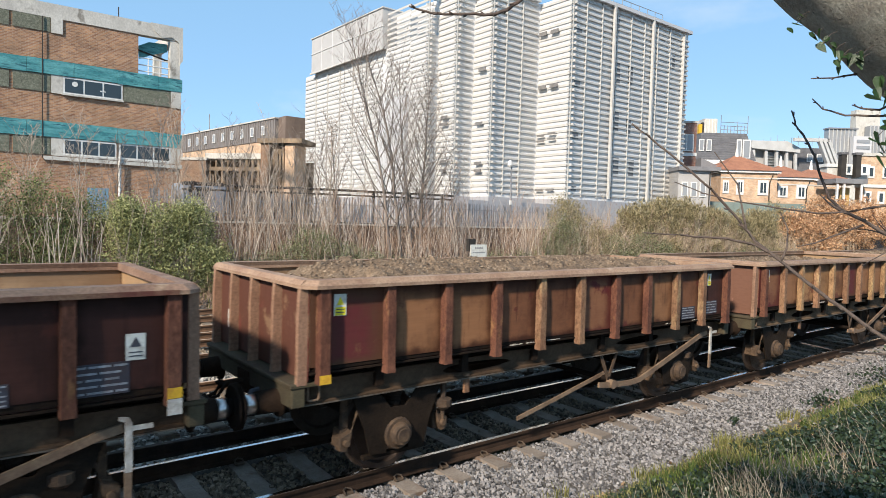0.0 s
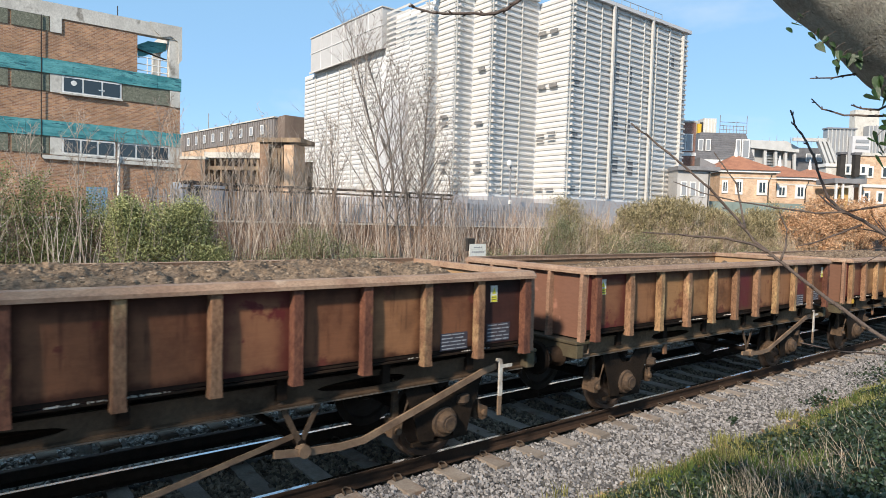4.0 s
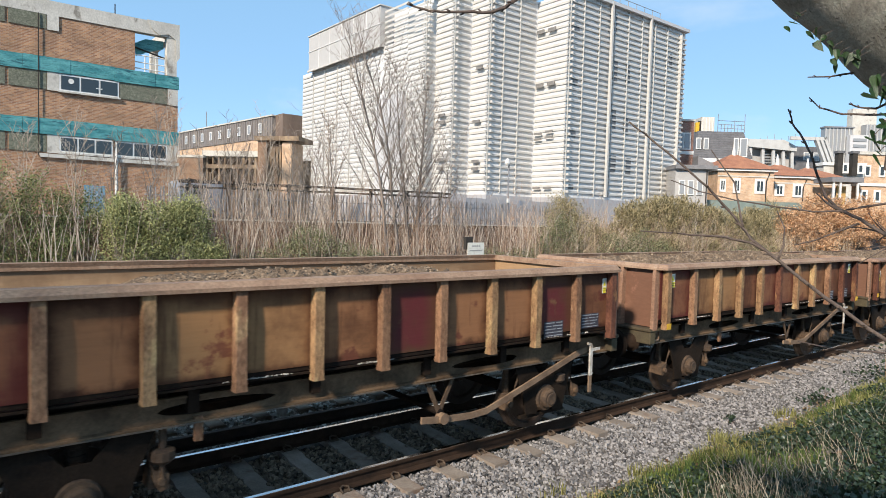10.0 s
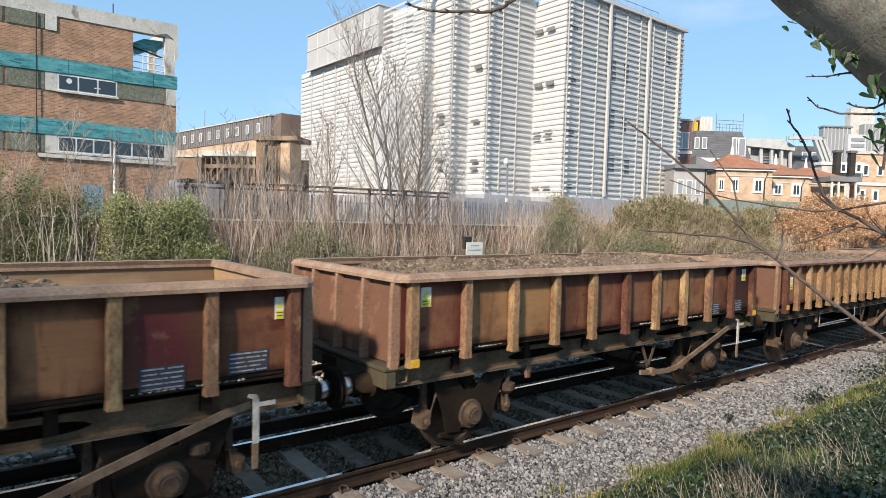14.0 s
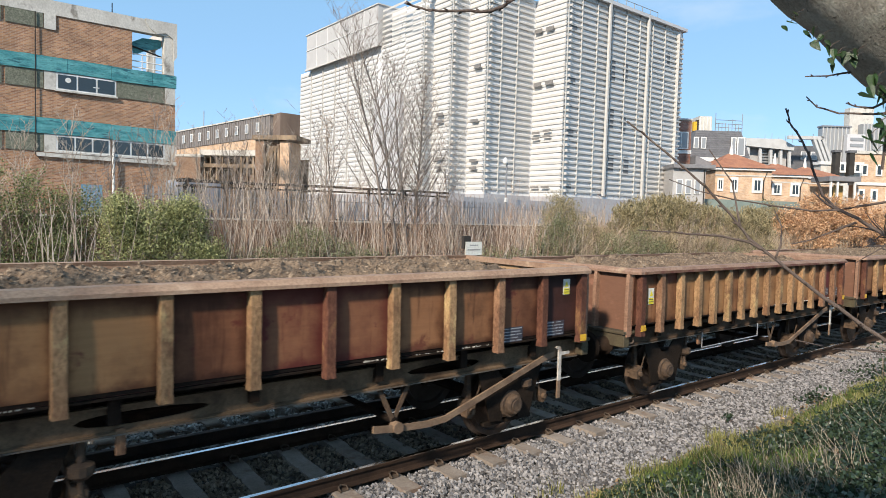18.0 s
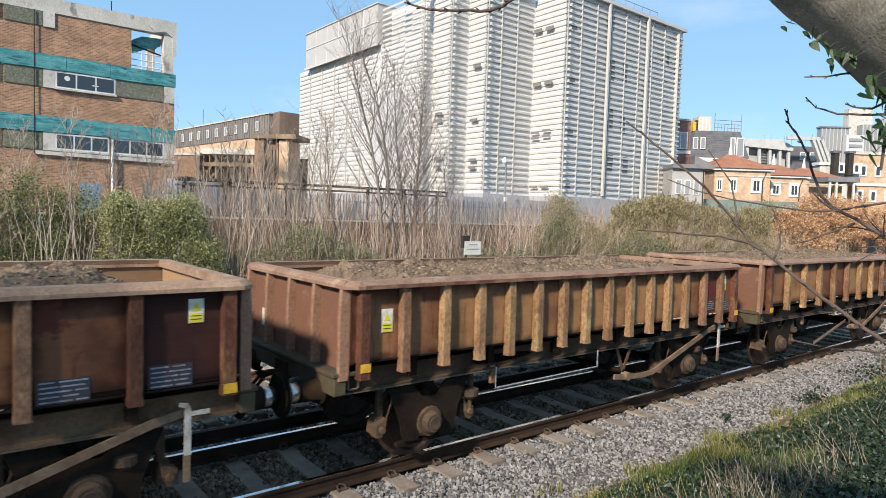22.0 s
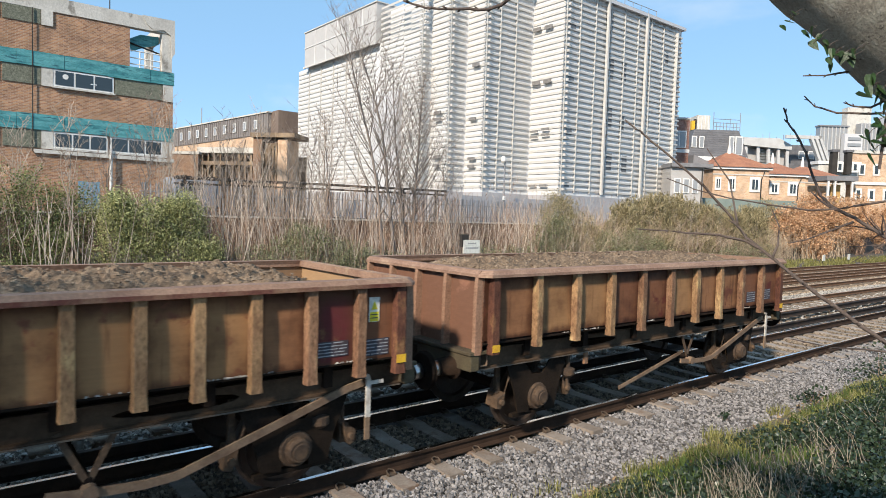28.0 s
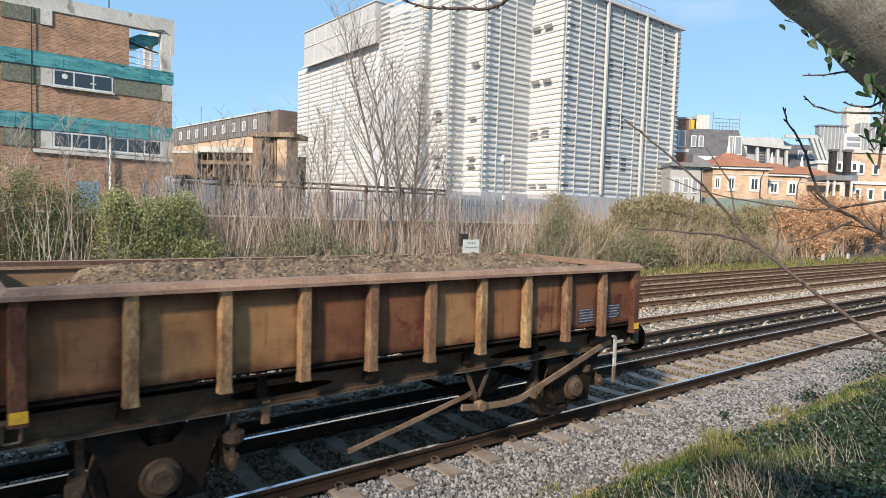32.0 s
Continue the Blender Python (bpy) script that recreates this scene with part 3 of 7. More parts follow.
def buffer_parts(w, sx, sy):
    turn = pose(0, 0, 0, 0, 0, 0 if sx < 0 else 180)
    me = shared("buffer_shank", lambda: tube(bmesh.new(), [(-4.11, 0, 1.03), (-4.14, 0, 1.03), (-4.14, 0, 1.03), (-4.36, 0, 1.03), (-4.36, 0, 1.03), (-4.53, 0, 1.03)],
                                             [0.17, 0.17, 0.125, 0.115, 0.085, 0.085], 16), M["under"], True)
    b = part("buffer", me, None, w, at=pose(0, sy * 0.87 * (1 if sx < 0 else 1), 0) @ turn)
    part("plunger", shared("plunger", lambda: tube(bmesh.new(), [(-4.365, 0, 1.03), (-4.37, 0, 1.03), (-4.48, 0, 1.03), (-4.485, 0, 1.03)], [0.086, 0.098, 0.098, 0.086], 20), M["tread"], True), None, b, "polished steel buffer plunger")
    part("buffer_head", shared("buffer_head", lambda: tube(bmesh.new(), [(-4.525, 0, 1.03), (-4.542, 0, 1.03), (-4.558, 0, 1.03)], [0.21, 0.235, 0.20], 20), M["under"]), None, b, "round greasy black buffer head")


def open_wagon(label, ribs, panels, ribmats, height, slope, seed, strut, drop=0.0, rim="rim", end="tan", sole="sole"):
    w = thing("open_wagon", label, "railway wagon", "open wagons of the train")
    n = len(ribs) - 1
    # floor and ends
    part("floor", block(-3.97, 3.97, -1.235, 1.235, 1.335, 1.375), M["dark"], w)
    rng = random.Random(seed)
    for s in (-1, 1):
        turn = pose(0, 0, 0, 0, 0, 0 if s < 0 else 180)
        body = pose(0, 0, -drop) @ turn
        for k in range(n):
            x0, x1 = ribs[k], ribs[k + 1]
            if k == 0:
                x0 = -3.985
            if k == n - 1:
                x1 = 3.985
            mat = M[panels[k]]
            part("side_panel", block(x0 + 0.001, x1 - 0.001, -1.272, -1.262, 1.435, RIM_Z), mat, w, at=body)
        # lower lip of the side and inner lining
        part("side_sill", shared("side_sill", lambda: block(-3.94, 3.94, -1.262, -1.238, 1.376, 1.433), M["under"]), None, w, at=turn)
        # Dark plates added behind the gap so that it reads as shade.
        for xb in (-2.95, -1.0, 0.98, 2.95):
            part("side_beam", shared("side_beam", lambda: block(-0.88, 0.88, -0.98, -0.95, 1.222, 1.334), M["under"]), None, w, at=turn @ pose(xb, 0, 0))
        part("lining", shared("lining", lambda: block(-3.965, 3.965, -1.261, -1.245, 1.50, RIM_Z), M["lining"]), None, w, at=body)
        part("end_lining", shared("end_lining", lambda: block(-3.989, -3.970, -1.244, 1.244, 1.376, RIM_Z), M["liningpale"]), None, w, at=turn)
        for k, x in enumerate(ribs):
            me = shared("rib_" + ribmats[k] + ("_end" if k in (0, n) else ""), lambda: rib_mesh(0.125 if k in (0, n) else 0.115, 1.275 if k in (0, n) else 1.295), M[ribmats[k]])
            part("rib", me, None, w, at=body @ pose(x if s < 0 else -x, 0, 0))
        part("top_rim", shared("top_" + rim, lambda: rim_bm(1), M[rim]), None, w, "top rim rubbed to pale rust", at=body)
        if seed in (1, 5):
            part("rim_edge", shared("rim_edge", lambda: block(-3.89, 3.89, -1.390, -1.3855, RIM_Z + 0.001, RIM_Z + 0.042), M["rimface"]), None, w, "maroon-painted rim edge", at=body)
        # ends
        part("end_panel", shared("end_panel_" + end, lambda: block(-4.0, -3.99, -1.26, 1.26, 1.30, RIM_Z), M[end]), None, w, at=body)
        part("end_rim", shared("end_" + rim, end_rim_bm, M[rim]), None, w, at=body)
        er = shared("end_rib", lambda: rib_mesh(0.062, 1.266, RIM_Z + 0.004, 0.105, 0), M["endrib"])
        for y in (-1.222, -0.62, 0.0, 0.62, 1.222):
            part("end_rib", er, None, w, at=body @ pose(-3.996, y, 0, 0, 0, -90))
        if s < 0:
            part("end_tag", shared("end_tag", lambda: block(-4.012, -4.004, 0.86, 0.93, 1.52, 1.74, 0.002), M["white"]), None, w, "small white plate on the wagon end", at=body)
        # underframe
        part("solebar", shared("solebar_" + sole, solebar_bm, M[sole]), None, w, "dusty longitudinal beam", at=turn)
        part("solebar_flange", shared("solebar_flange", lambda: block(-4.0, 4.0, -1.170, -1.010, 1.003, 1.0155), M["flange"]), None, w, "worn bright lower flange", at=turn)
        # Dark sheet added behind the web so its slots look black.
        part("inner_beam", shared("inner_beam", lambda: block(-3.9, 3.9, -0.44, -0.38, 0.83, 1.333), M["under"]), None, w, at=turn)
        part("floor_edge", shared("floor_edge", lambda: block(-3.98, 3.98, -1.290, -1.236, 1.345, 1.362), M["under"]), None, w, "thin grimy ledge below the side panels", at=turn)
        tagged(part("spilt_gravel", spilt_mesh(seed * 2 + (s > 0)), None, w, "pale stones lodged on the ledge", at=turn), kind="stuff")
        part("headstock", shared("headstock", lambda: block(-4.15, -4.005, -1.24, 1.24, 1.02, 1.215, 0.012), M["moss"]), None, w, at=turn)
        part("end_ledge", shared("end_ledge", lambda: block(-4.17, -3.86, -1.25, 1.25, 1.217, 1.262, 0.008), M["moss"]), None, w, "mossy ledge across the wagon end", at=turn)
        for y in (-1, 1):
            buffer_parts(w, s, y)
        part("drawgear", shared("drawgear", drawgear_bm, M["under"]), None, w, "coupling hook and screw link", at=turn)
        part("brake_hose", shared("brake_hose", hose_bm, M["ink"]), None, w, "black rubber brake hose", at=turn)
        part("hose_coupling", shared("hose_coupling", lambda: block(-4.56, -4.44, -0.47, -0.41, 0.79, 0.87, 0.01), M["axle"]), None, w, at=turn)
        # side gear: guards, boxes, springs, brakes
        for xa in (-2.79, 2.79):
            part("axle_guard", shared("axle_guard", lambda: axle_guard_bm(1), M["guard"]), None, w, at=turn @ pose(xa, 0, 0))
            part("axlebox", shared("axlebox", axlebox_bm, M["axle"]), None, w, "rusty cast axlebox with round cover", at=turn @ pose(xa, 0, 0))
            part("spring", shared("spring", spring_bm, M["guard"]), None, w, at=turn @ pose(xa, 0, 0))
            for d in (-0.62, 0.62):
                part("brake_gear", shared("brake_gear" + str(d), lambda: brake_unit_bm() if d < 0 else flipped(brake_unit_bm()), M["axle"]), None, w, at=turn @ pose(xa + d, 0, 0))
        for xa in (-2.13, 3.42 - 0.35):
            part("damper", shared("damper", damper_bm, M["axle"]), None, w, "rusty suspension damper", at=turn @ pose(xa, 0, 0))
        part("bracket", shared("bracket", lambda: block(-1.89, -1.81, -1.16, -1.12, 0.83, 1.06, 0.006), M["rib"]), None, w, at=turn)
        part("v_hanger", shared("v_hanger", v_hanger_bm, M["axle"]), None, w, at=turn)
        part("brake_lever", shared("brake_lever", lever_bm, M["lever"]), None, w, "long worn steel brake lever", at=turn)
        if strut:
            part("push_rod", shared("push_rod", lambda: flat_bar([(-0.84, 0.30), (-0.1, 0.45), (0.96, 0.68)], 0.055, -1.02, -1.0), M["lever"]), None, w, at=turn)
        g = part("lever_guard", shared("lever_guard", guard_bm, M["white"]), None, w, "white-painted lever guide bracket", at=turn)
        part("guard_foot", shared("guard_foot", guard_foot_bm, M["lever"]), None, g, "bare rusty foot of the strap")
        part("tie_down", shared("tie_down", hook_bm, M["lever"]), None, w, at=turn)
    # cross members and brake rigging
    for x in (-3.1, -1.9, -0.7, 0.7, 1.9, 3.1):
        part("cross_bearer", shared("cross_bearer", lambda: block(-0.05, 0.05, -1.17, 1.17, 1.10, 1.334), M["under"]), None, w, at=pose(x, 0, 0))
    part("brake_shaft", shared("brake_shaft", lambda: tube(bmesh.new(), [(0.93, -1.15, 0.62), (0.93, 1.15, 0.62)], 0.04, 8), M["under"]), None, w)
    part("air_tank", shared("air_tank", lambda: tube(bmesh.new(), [(-0.9, 0.35, 0.92), (-0.85, 0.35, 0.92), (0.35, 0.35, 0.92), (0.40, 0.35, 0.92)], [0.10, 0.17, 0.17, 0.10], 14), M["under"]), None, w)
    part("air_pipe", shared("air_pipe", lambda: tube(bmesh.new(), [(-4.1, -0.5, 1.0), (-3.3, -0.7, 1.04), (3.3, -0.7, 1.04), (4.1, 0.5, 1.0)], 0.022, 6), M["under"]), None, w)
    sets = []
    for xa in (-2.79, 2.79):
        ax = part("wheelset", shared("wheelset", lambda: tube(bmesh.new(), [(0, -1.0, 0), (0, 1.0, 0)], 0.075, 12), M["under"]), None, w, at=pose(xa, 0, 0.47))
        for s in (-1, 1):
            part("wheel", shared("wheel", wheel_bm, M["tyre"], False), None, ax, at=pose(0, 0, 0, 0, 0, 0 if s < 0 else 180))
        sets.append(ax)
    # load
    part("load", load_mesh(seed, height, slope), None, w, at=pose(0, 0, -drop * 0.6), label= "heaped brown earth and rubble spoil")
    tagged(part("rubble", lumps_mesh(seed, height, slope), None, w, at=pose(0, 0, -drop * 0.6)), kind="stuff")
    return w, sets


def flipped(bm):
    for v in bm.verts:
        v.co.x = -v.co.x
    return bm


def solebar_bm():
    """Channel-shaped beam; its web is cut by two long pointed slots."""
    bm = bmesh.new()
    extrude_profile(bm, [(-1.162, 1.017), (-1.162, 1.035), (-1.115, 1.043), (-1.095, 1.043), (-1.010, 1.035), (-1.010, 1.017)], -4.0, 4.0)
    extrude_profile(bm, [(-1.145, 1.242), (-1.145, 1.256), (-1.095, 1.256), (-1.095, 1.238), (-1.115, 1.238)], -4.0, 4.0)

    def slot(x):
        """Half height of the slot at x: pointed towards the wagon's middle, round at its outer end."""
        u = (abs(x) - 1.10) / 1.10
        return 0.062 * math.sqrt(max(0.0, u * (1 - u) * 4)) * (0.75 + 0.3 * u) if 0 < u < 1 else 0.0

    xs = [-4.0] + [sg * (1.10 + 1.10 * k / 18) for sg in (-1, 1) for k in (range(19) if sg > 0 else range(18, -1, -1))] + [4.0]
    lo, hi, mid = 1.043, 1.238, 1.132
    for a, b in zip(xs, xs[1:]):
        ha, hb = (slot(a), slot(b)) if a * b > 0 else (0.0, 0.0)
        if ha == 0 and hb == 0:
            prism(bm, [(a, lo), (b, lo), (b, hi), (a, hi)], -1.115, -1.095)
        else:
            prism(bm, [(a, lo), (b, lo), (b, mid - hb), (a, mid - ha)], -1.115, -1.095)
            prism(bm, [(a, mid + ha), (b, mid + hb), (b, hi), (a, hi)], -1.115, -1.095)
    return bm


def flat_bar(points, width, y0, y1):
    """A flat bar bent through (x, z) points."""
    bm = bmesh.new()
    up, dn = [], []
    for i, (x, z) in enumerate(points):
        a, b = points[max(i - 1, 0)], points[min(i + 1, len(points) - 1)]
        d = Vector((b[0] - a[0], b[1] - a[1])).normalized()
        up.append((x - d.y * width / 2, z + d.x * width / 2))
        dn.append((x + d.y * width / 2, z - d.x * width / 2))
    return prism(bm, up + dn[::-1], y0, y1)


def lever_bm():
    bm = flat_bar([(0.62, 0.585), (0.93, 0.545), (1.35, 0.52), (1.62, 0.535), (1.9, 0.62), (3.30, 1.06), (3.50, 1.10)], 0.075, -1.20, -1.17)
    tube(bm, [(0.93, -1.23, 0.56), (0.93, -1.12, 0.56)], 0.065, 12)
    return bm


def v_hanger_bm():
    bm = flat_bar([(0.70, 1.06), (0.93, 0.60)], 0.055, -1.13, -1.115)
    b2 = flat_bar([(1.16, 1.06), (0.93, 0.60)], 0.055, -1.112, -1.10)
    me = bpy.data.meshes.new("v")
    b2.to_mesh(me)
    bm.from_mesh(me)
    b2.free()
    return bm


def guard_bm():
    """Upright strap, cranked at its head, with one rung."""
    bm = bmesh.new()
    prism(bm, [(3.505, 0.74), (3.56, 0.74), (3.56, 1.15), (3.535, 1.20), (3.46, 1.215), (3.455, 1.185), (3.505, 1.165)], -1.26, -1.238)
    box(bm, 3.562, 3.72, -1.258, -1.242, 1.085, 1.125)
    return bm


def guard_foot_bm():
    bm = bmesh.new()
    box(bm, 3.50, 3.557, -1.258, -1.236, 0.50, 0.738)
    return bm


def hook_bm():
    bm = bmesh.new()
    tube(bm, [(-3.95, -1.180, 1.22), (-3.95, -1.180, 1.07), (-3.94, -1.180, 1.06), (-3.84, -1.180, 1.06), (-3.83, -1.180, 1.07), (-3.83, -1.180, 1.22)], 0.013, 6)
    return bm


def drawgear_bm():
    bm = bmesh.new()
    box(bm, -4.17, -4.12, -0.16, 0.16, 0.93, 1.17)
    tube(bm, [(-4.15, 0, 1.04), (-4.30, 0, 1.04), (-4.40, 0, 1.02), (-4.44, 0, 1.07), (-4.40, 0, 1.12)], [0.04, 0.04, 0.045, 0.04, 0.03], 8)
    for y in (-0.055, 0.055):
        tube(bm, [(-4.36, y, 1.06), (-4.46, y, 0.93), (-4.562, y, 0.90)], 0.02, 6)
    tube(bm, [(-4.562, -0.09, 0.90), (-4.562, 0.09, 0.90)], 0.032, 8)
    return bm


def hose_bm():
    bm = bmesh.new()
    tube(bm, [(-4.12, -0.42, 1.04), (-4.22, -0.43, 1.03), (-4.30, -0.44, 0.95), (-4.40, -0.44, 0.86), (-4.562, -0.44, 0.83)], 0.032, 8)
    return bm


M["flange"] = material("worn_flange_edge", (0.16, 0.135, 0.11), 0.55, 0.2, (0.09, 0.07, 0.055), 3, 0.5, 30, 0.3, 0.2)
M["rimface"] = material("maroon_rim_edge", (0.14, 0.052, 0.040), 0.7, 0, (0.30, 0.19, 0.12), 3.0, 0.45, 36, 0.4, 0.3, spec=0.2)
M["rimdark"] = material("dull_rust_rim", (0.32, 0.20, 0.138), 0.75, 0, (0.215, 0.12, 0.082), 3.0, 0.45, 36, 0.4, 0.2, 1.0, (0.42, 0.30, 0.20), 2.0, 0.1, 0.08)
M["lever"] = material("worn_lever_steel", (0.25, 0.17, 0.11), 0.75, 0, (0.13, 0.08, 0.052), 4, 0.5, 30, 0.3, 0.2)

TEN = [-3.86 + 0.772 * k for k in range(11)]
FIFTEEN = [-3.86, -3.342, -2.781, -2.24, -1.742, -1.24, -0.749, -0.267, 0.23, 0.748, 1.268, 1.745, 2.257, 2.82, 3.374, 3.86]
O_, y_ = "ochre", "ribochre"
T_, B_, R_, D_ = "tan", "brown", "maroon", "dark"
X_, t_, r_ = "tanred", "rib", "ribred"
WAGONS = [
    # Leading wagon takes mostly dark panels in place of the shade on it.
    ("weathered brown open wagon of spoil, darkened for shade, white-tipped corner post", TEN, [D_, B_, D_, B_, R_, D_, B_, D_, D_, D_], [r_] * 11, 0.20, 0.0, 1, False, -21.912),
    ("maroon and rust open wagon heaped with spoil, ends coloured a sunlit red", TEN, [R_, T_, T_, B_, B_, X_, B_, T_, B_, D_], [r_, r_, r_, r_, t_, t_, r_, r_, t_, t_, r_], 0.22, 0.0, 2, True, -12.787),
    ("rusty tan open wagon with a low load and two maroon panels", TEN, [X_, T_, O_, O_, T_, R_, T_, T_, R_, B_], [r_, t_, y_, t_, y_, t_, t_, y_, y_, t_, r_], 0.08, 0.04, 3, False, -3.662),
    ("brown and maroon open wagon heaped level with spoil", TEN, [X_, O_, O_, B_, X_, X_, T_, T_, B_, D_], [y_, t_, y_, y_, y_, r_, y_, y_, t_, r_, r_], 0.18, 0.03, 4, False, 5.464),
    ("older open wagon with close-set yellowed ribs, loaded with spoil", FIFTEEN, [T_, T_, O_, O_, O_, T_, O_, O_, O_, O_, O_, O_, T_, R_, B_], [r_, t_] + [y_] * 11 + [t_, t_, r_], 0.17, 0.0, 5, False, 14.589),
    ("last open wagon, rusty tan and brown, heaped with spoil", TEN, [T_, O_, O_, B_, B_, O_, T_, T_, B_, B_], [r_, y_, y_, y_, t_, t_, y_, y_, t_, t_, r_], 0.20, 0.03, 6, True, 23.714)]
train = []
for k, (label, ribs, panels, ribmats, height, slope, seed, strut, x16) in enumerate(WAGONS):
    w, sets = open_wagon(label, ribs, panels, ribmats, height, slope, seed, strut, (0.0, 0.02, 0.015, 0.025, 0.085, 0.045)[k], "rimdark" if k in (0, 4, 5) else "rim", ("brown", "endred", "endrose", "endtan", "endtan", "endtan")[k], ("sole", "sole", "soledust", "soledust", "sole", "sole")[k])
    train.append((w, sets, x16))
for (w, sets, x16), spec in zip(train, (
        [("A", 3.50, 1.90, 0.15, 0.22, False), ("P", 3.05, 1.68, 0.48, 0.26), ("P", 2.35, 1.60, 0.36, 0.18), ("Y", 3.86, 1.43)],
        [("A", -3.73, 2.13, 0.14, 0.22, True), ("P", 2.55, 1.60, 0.40, 0.20), ("P", 3.25, 1.66, 0.38, 0.22), ("A", 3.30, 2.12, 0.11, 0.2, True), ("Y", -3.86, 1.35)],
        [("A", -3.75, 2.12, 0.14, 0.22, True), ("P", 2.51, 1.58, 0.37, 0.21), ("P", 3.25, 1.63, 0.38, 0.2), ("A", 3.69, 2.11, 0.09, 0.21, True)],
        [("A", -3.73, 2.12, 0.14, 0.22, True), ("P", 2.4, 1.55, 0.37, 0.19), ("P", 3.2, 1.57, 0.36, 0.2), ("A", 3.52, 2.12, 0.13, 0.21, True), ("Y", 3.86, 1.36), ("Y", -3.86, 1.35)],
        [("A", -3.62, 1.90, 0.145, 0.25, True), ("P", 2.90, 1.60, 0.36, 0.16), ("P", 3.42, 1.58, 0.34, 0.18), ("A", 3.50, 2.02, 0.13, 0.26, True), ("Y", -3.86, 1.36), ("Y", 3.86, 1.40)],
        [("P", 2.62, 1.66, 0.34, 0.2), ("P", 3.25, 1.68, 0.32, 0.2), ("Y", -3.86, 1.35), ("Y", 3.86, 1.38)])):
    for kind, *a in spec:
        if kind == "A":
            label_plate(w, *a)
        elif kind == "P":
            data_panel(w, *a)
        else:
            part("yellow_mark", block(a[0] - 0.06, a[0] + 0.06, -1.378, -1.373, a[1] - 0.09, a[1]), M["yellow"], w, "yellow painted patch")
pf = bmesh.new()
tube(pf, [(-1.84, -1.2, 1.04), (-1.84, -1.2, 0.78), (0.18, -1.2, 0.80), (0.18, -1.2, 1.04)], 0.011, 6)
part("pipe_loop", pf, M["print"], train[4][0], "thin pale pipe loop under the frame")
part("white_mark", block(3.80, 3.92, -1.378, -1.373, 1.20, 1.335), M["white"], train[0][0], "white painted post tip")


# ---- building materials ----
def brick_material(name, c1, c2, mortar, length=0.225, height=0.075):
    """Brick courses for far walls, in true size, with soot and patches."""
    m = bpy.data.materials.new(name)
    m.use_nodes = True
    n, l = m.node_tree.nodes, m.node_tree.links
    b = n["Principled BSDF"]
    b.inputs["Roughness"].default_value = 0.9
    co = n.new("ShaderNodeTexCoord")
    sep = n.new("ShaderNodeSeparateXYZ")
    l.new(co.outputs["Object"], sep.inputs[0])
    add = n.new("ShaderNodeMath")
    l.new(sep.outputs[0], add.inputs[0])
    l.new(sep.outputs[1], add.inputs[1])
    com = n.new("ShaderNodeCombineXYZ")
    l.new(add.outputs[0], com.inputs[0])
    l.new(sep.outputs[2], com.inputs[1])
    br = n.new("ShaderNodeTexBrick")
    br.inputs["Color1"].default_value, br.inputs["Color2"].default_value, br.inputs["Mortar"].default_value = (*c1, 1), (*c2, 1), (*mortar, 1)
    br.inputs["Scale"].default_value = 1.0
    br.inputs["Brick Width"].default_value, br.inputs["Row Height"].default_value = length, height
    br.inputs["Mortar Size"].default_value = 0.009
    l.new(com.outputs[0], br.inputs["Vector"])
    no = n.new("ShaderNodeTexNoise")
    no.inputs["Scale"].default_value, no.inputs["Detail"].default_value = 1.3, 6
    l.new(co.outputs["Object"], no.inputs["Vector"])
    mr = n.new("ShaderNodeMapRange")
    mr.inputs[1].default_value, mr.inputs[2].default_value, mr.inputs[3].default_value, mr.inputs[4].default_value = 0.3, 0.7, 0.75, 1.2
    l.new(no.outputs[0], mr.inputs[0])
    hs = n.new("ShaderNodeHueSaturation")
    l.new(mr.outputs[0], hs.inputs["Value"])
    l.new(br.outputs[0], hs.inputs["Color"])
    l.new(hs.outputs[0], b.inputs["Base Color"])
    bp = n.new("ShaderNodeBump")
    bp.inputs["Strength"].default_value, bp.inputs["Distance"].default_value = 0.5, 0.01
    l.new(br.outputs["Fac"], bp.inputs["Height"])
    bp.invert = True
    l.new(bp.outputs[0], b.inputs["Normal"])
    return m


def glass_material(name, tint):
    m = bpy.data.materials.new(name)
    m.use_nodes = True
    b = m.node_tree.nodes["Principled BSDF"]
    b.inputs["Base Color"].default_value = (*tint, 1)
    b.inputs["Roughness"].default_value = 0.06
    b.inputs["Specular IOR Level"].default_value = 0.7
    return m


M["louvre"] = material("white_louvre_metal", (0.53, 0.52, 0.495), 0.6, 0, (0.48, 0.472, 0.45), 0.7, 0.4, 9, 0.08, 0)
M["panelgrey"] = material("pale_grey_cladding", (0.68, 0.68, 0.675), 0.55, 0, (0.62, 0.62, 0.62), 0.6, 0.4, 10, 0.1, 0)
M["basegrey"] = material("grey_plinth_panel", (0.40, 0.40, 0.42), 0.6, 0, (0.34, 0.34, 0.355), 0.5, 0.4, 10, 0.1, 0)
M["whitepanel"] = material("smooth_white_panel", (0.55, 0.55, 0.56), 0.5, 0, (0.51, 0.51, 0.525), 0.4, 0.4, 8, 0.06, 0)
M["brickred"] = brick_material("brown_brick", (0.44, 0.235, 0.125), (0.23, 0.11, 0.065), (0.38, 0.29, 0.22))
M["brickorange"] = brick_material("orange_brick", (0.60, 0.40, 0.255), (0.46, 0.28, 0.17), (0.58, 0.49, 0.39))
M["brickruin"] = brick_material("dusty_demolition_brick", (0.28, 0.165, 0.10), (0.17, 0.092, 0.058), (0.28, 0.22, 0.165))
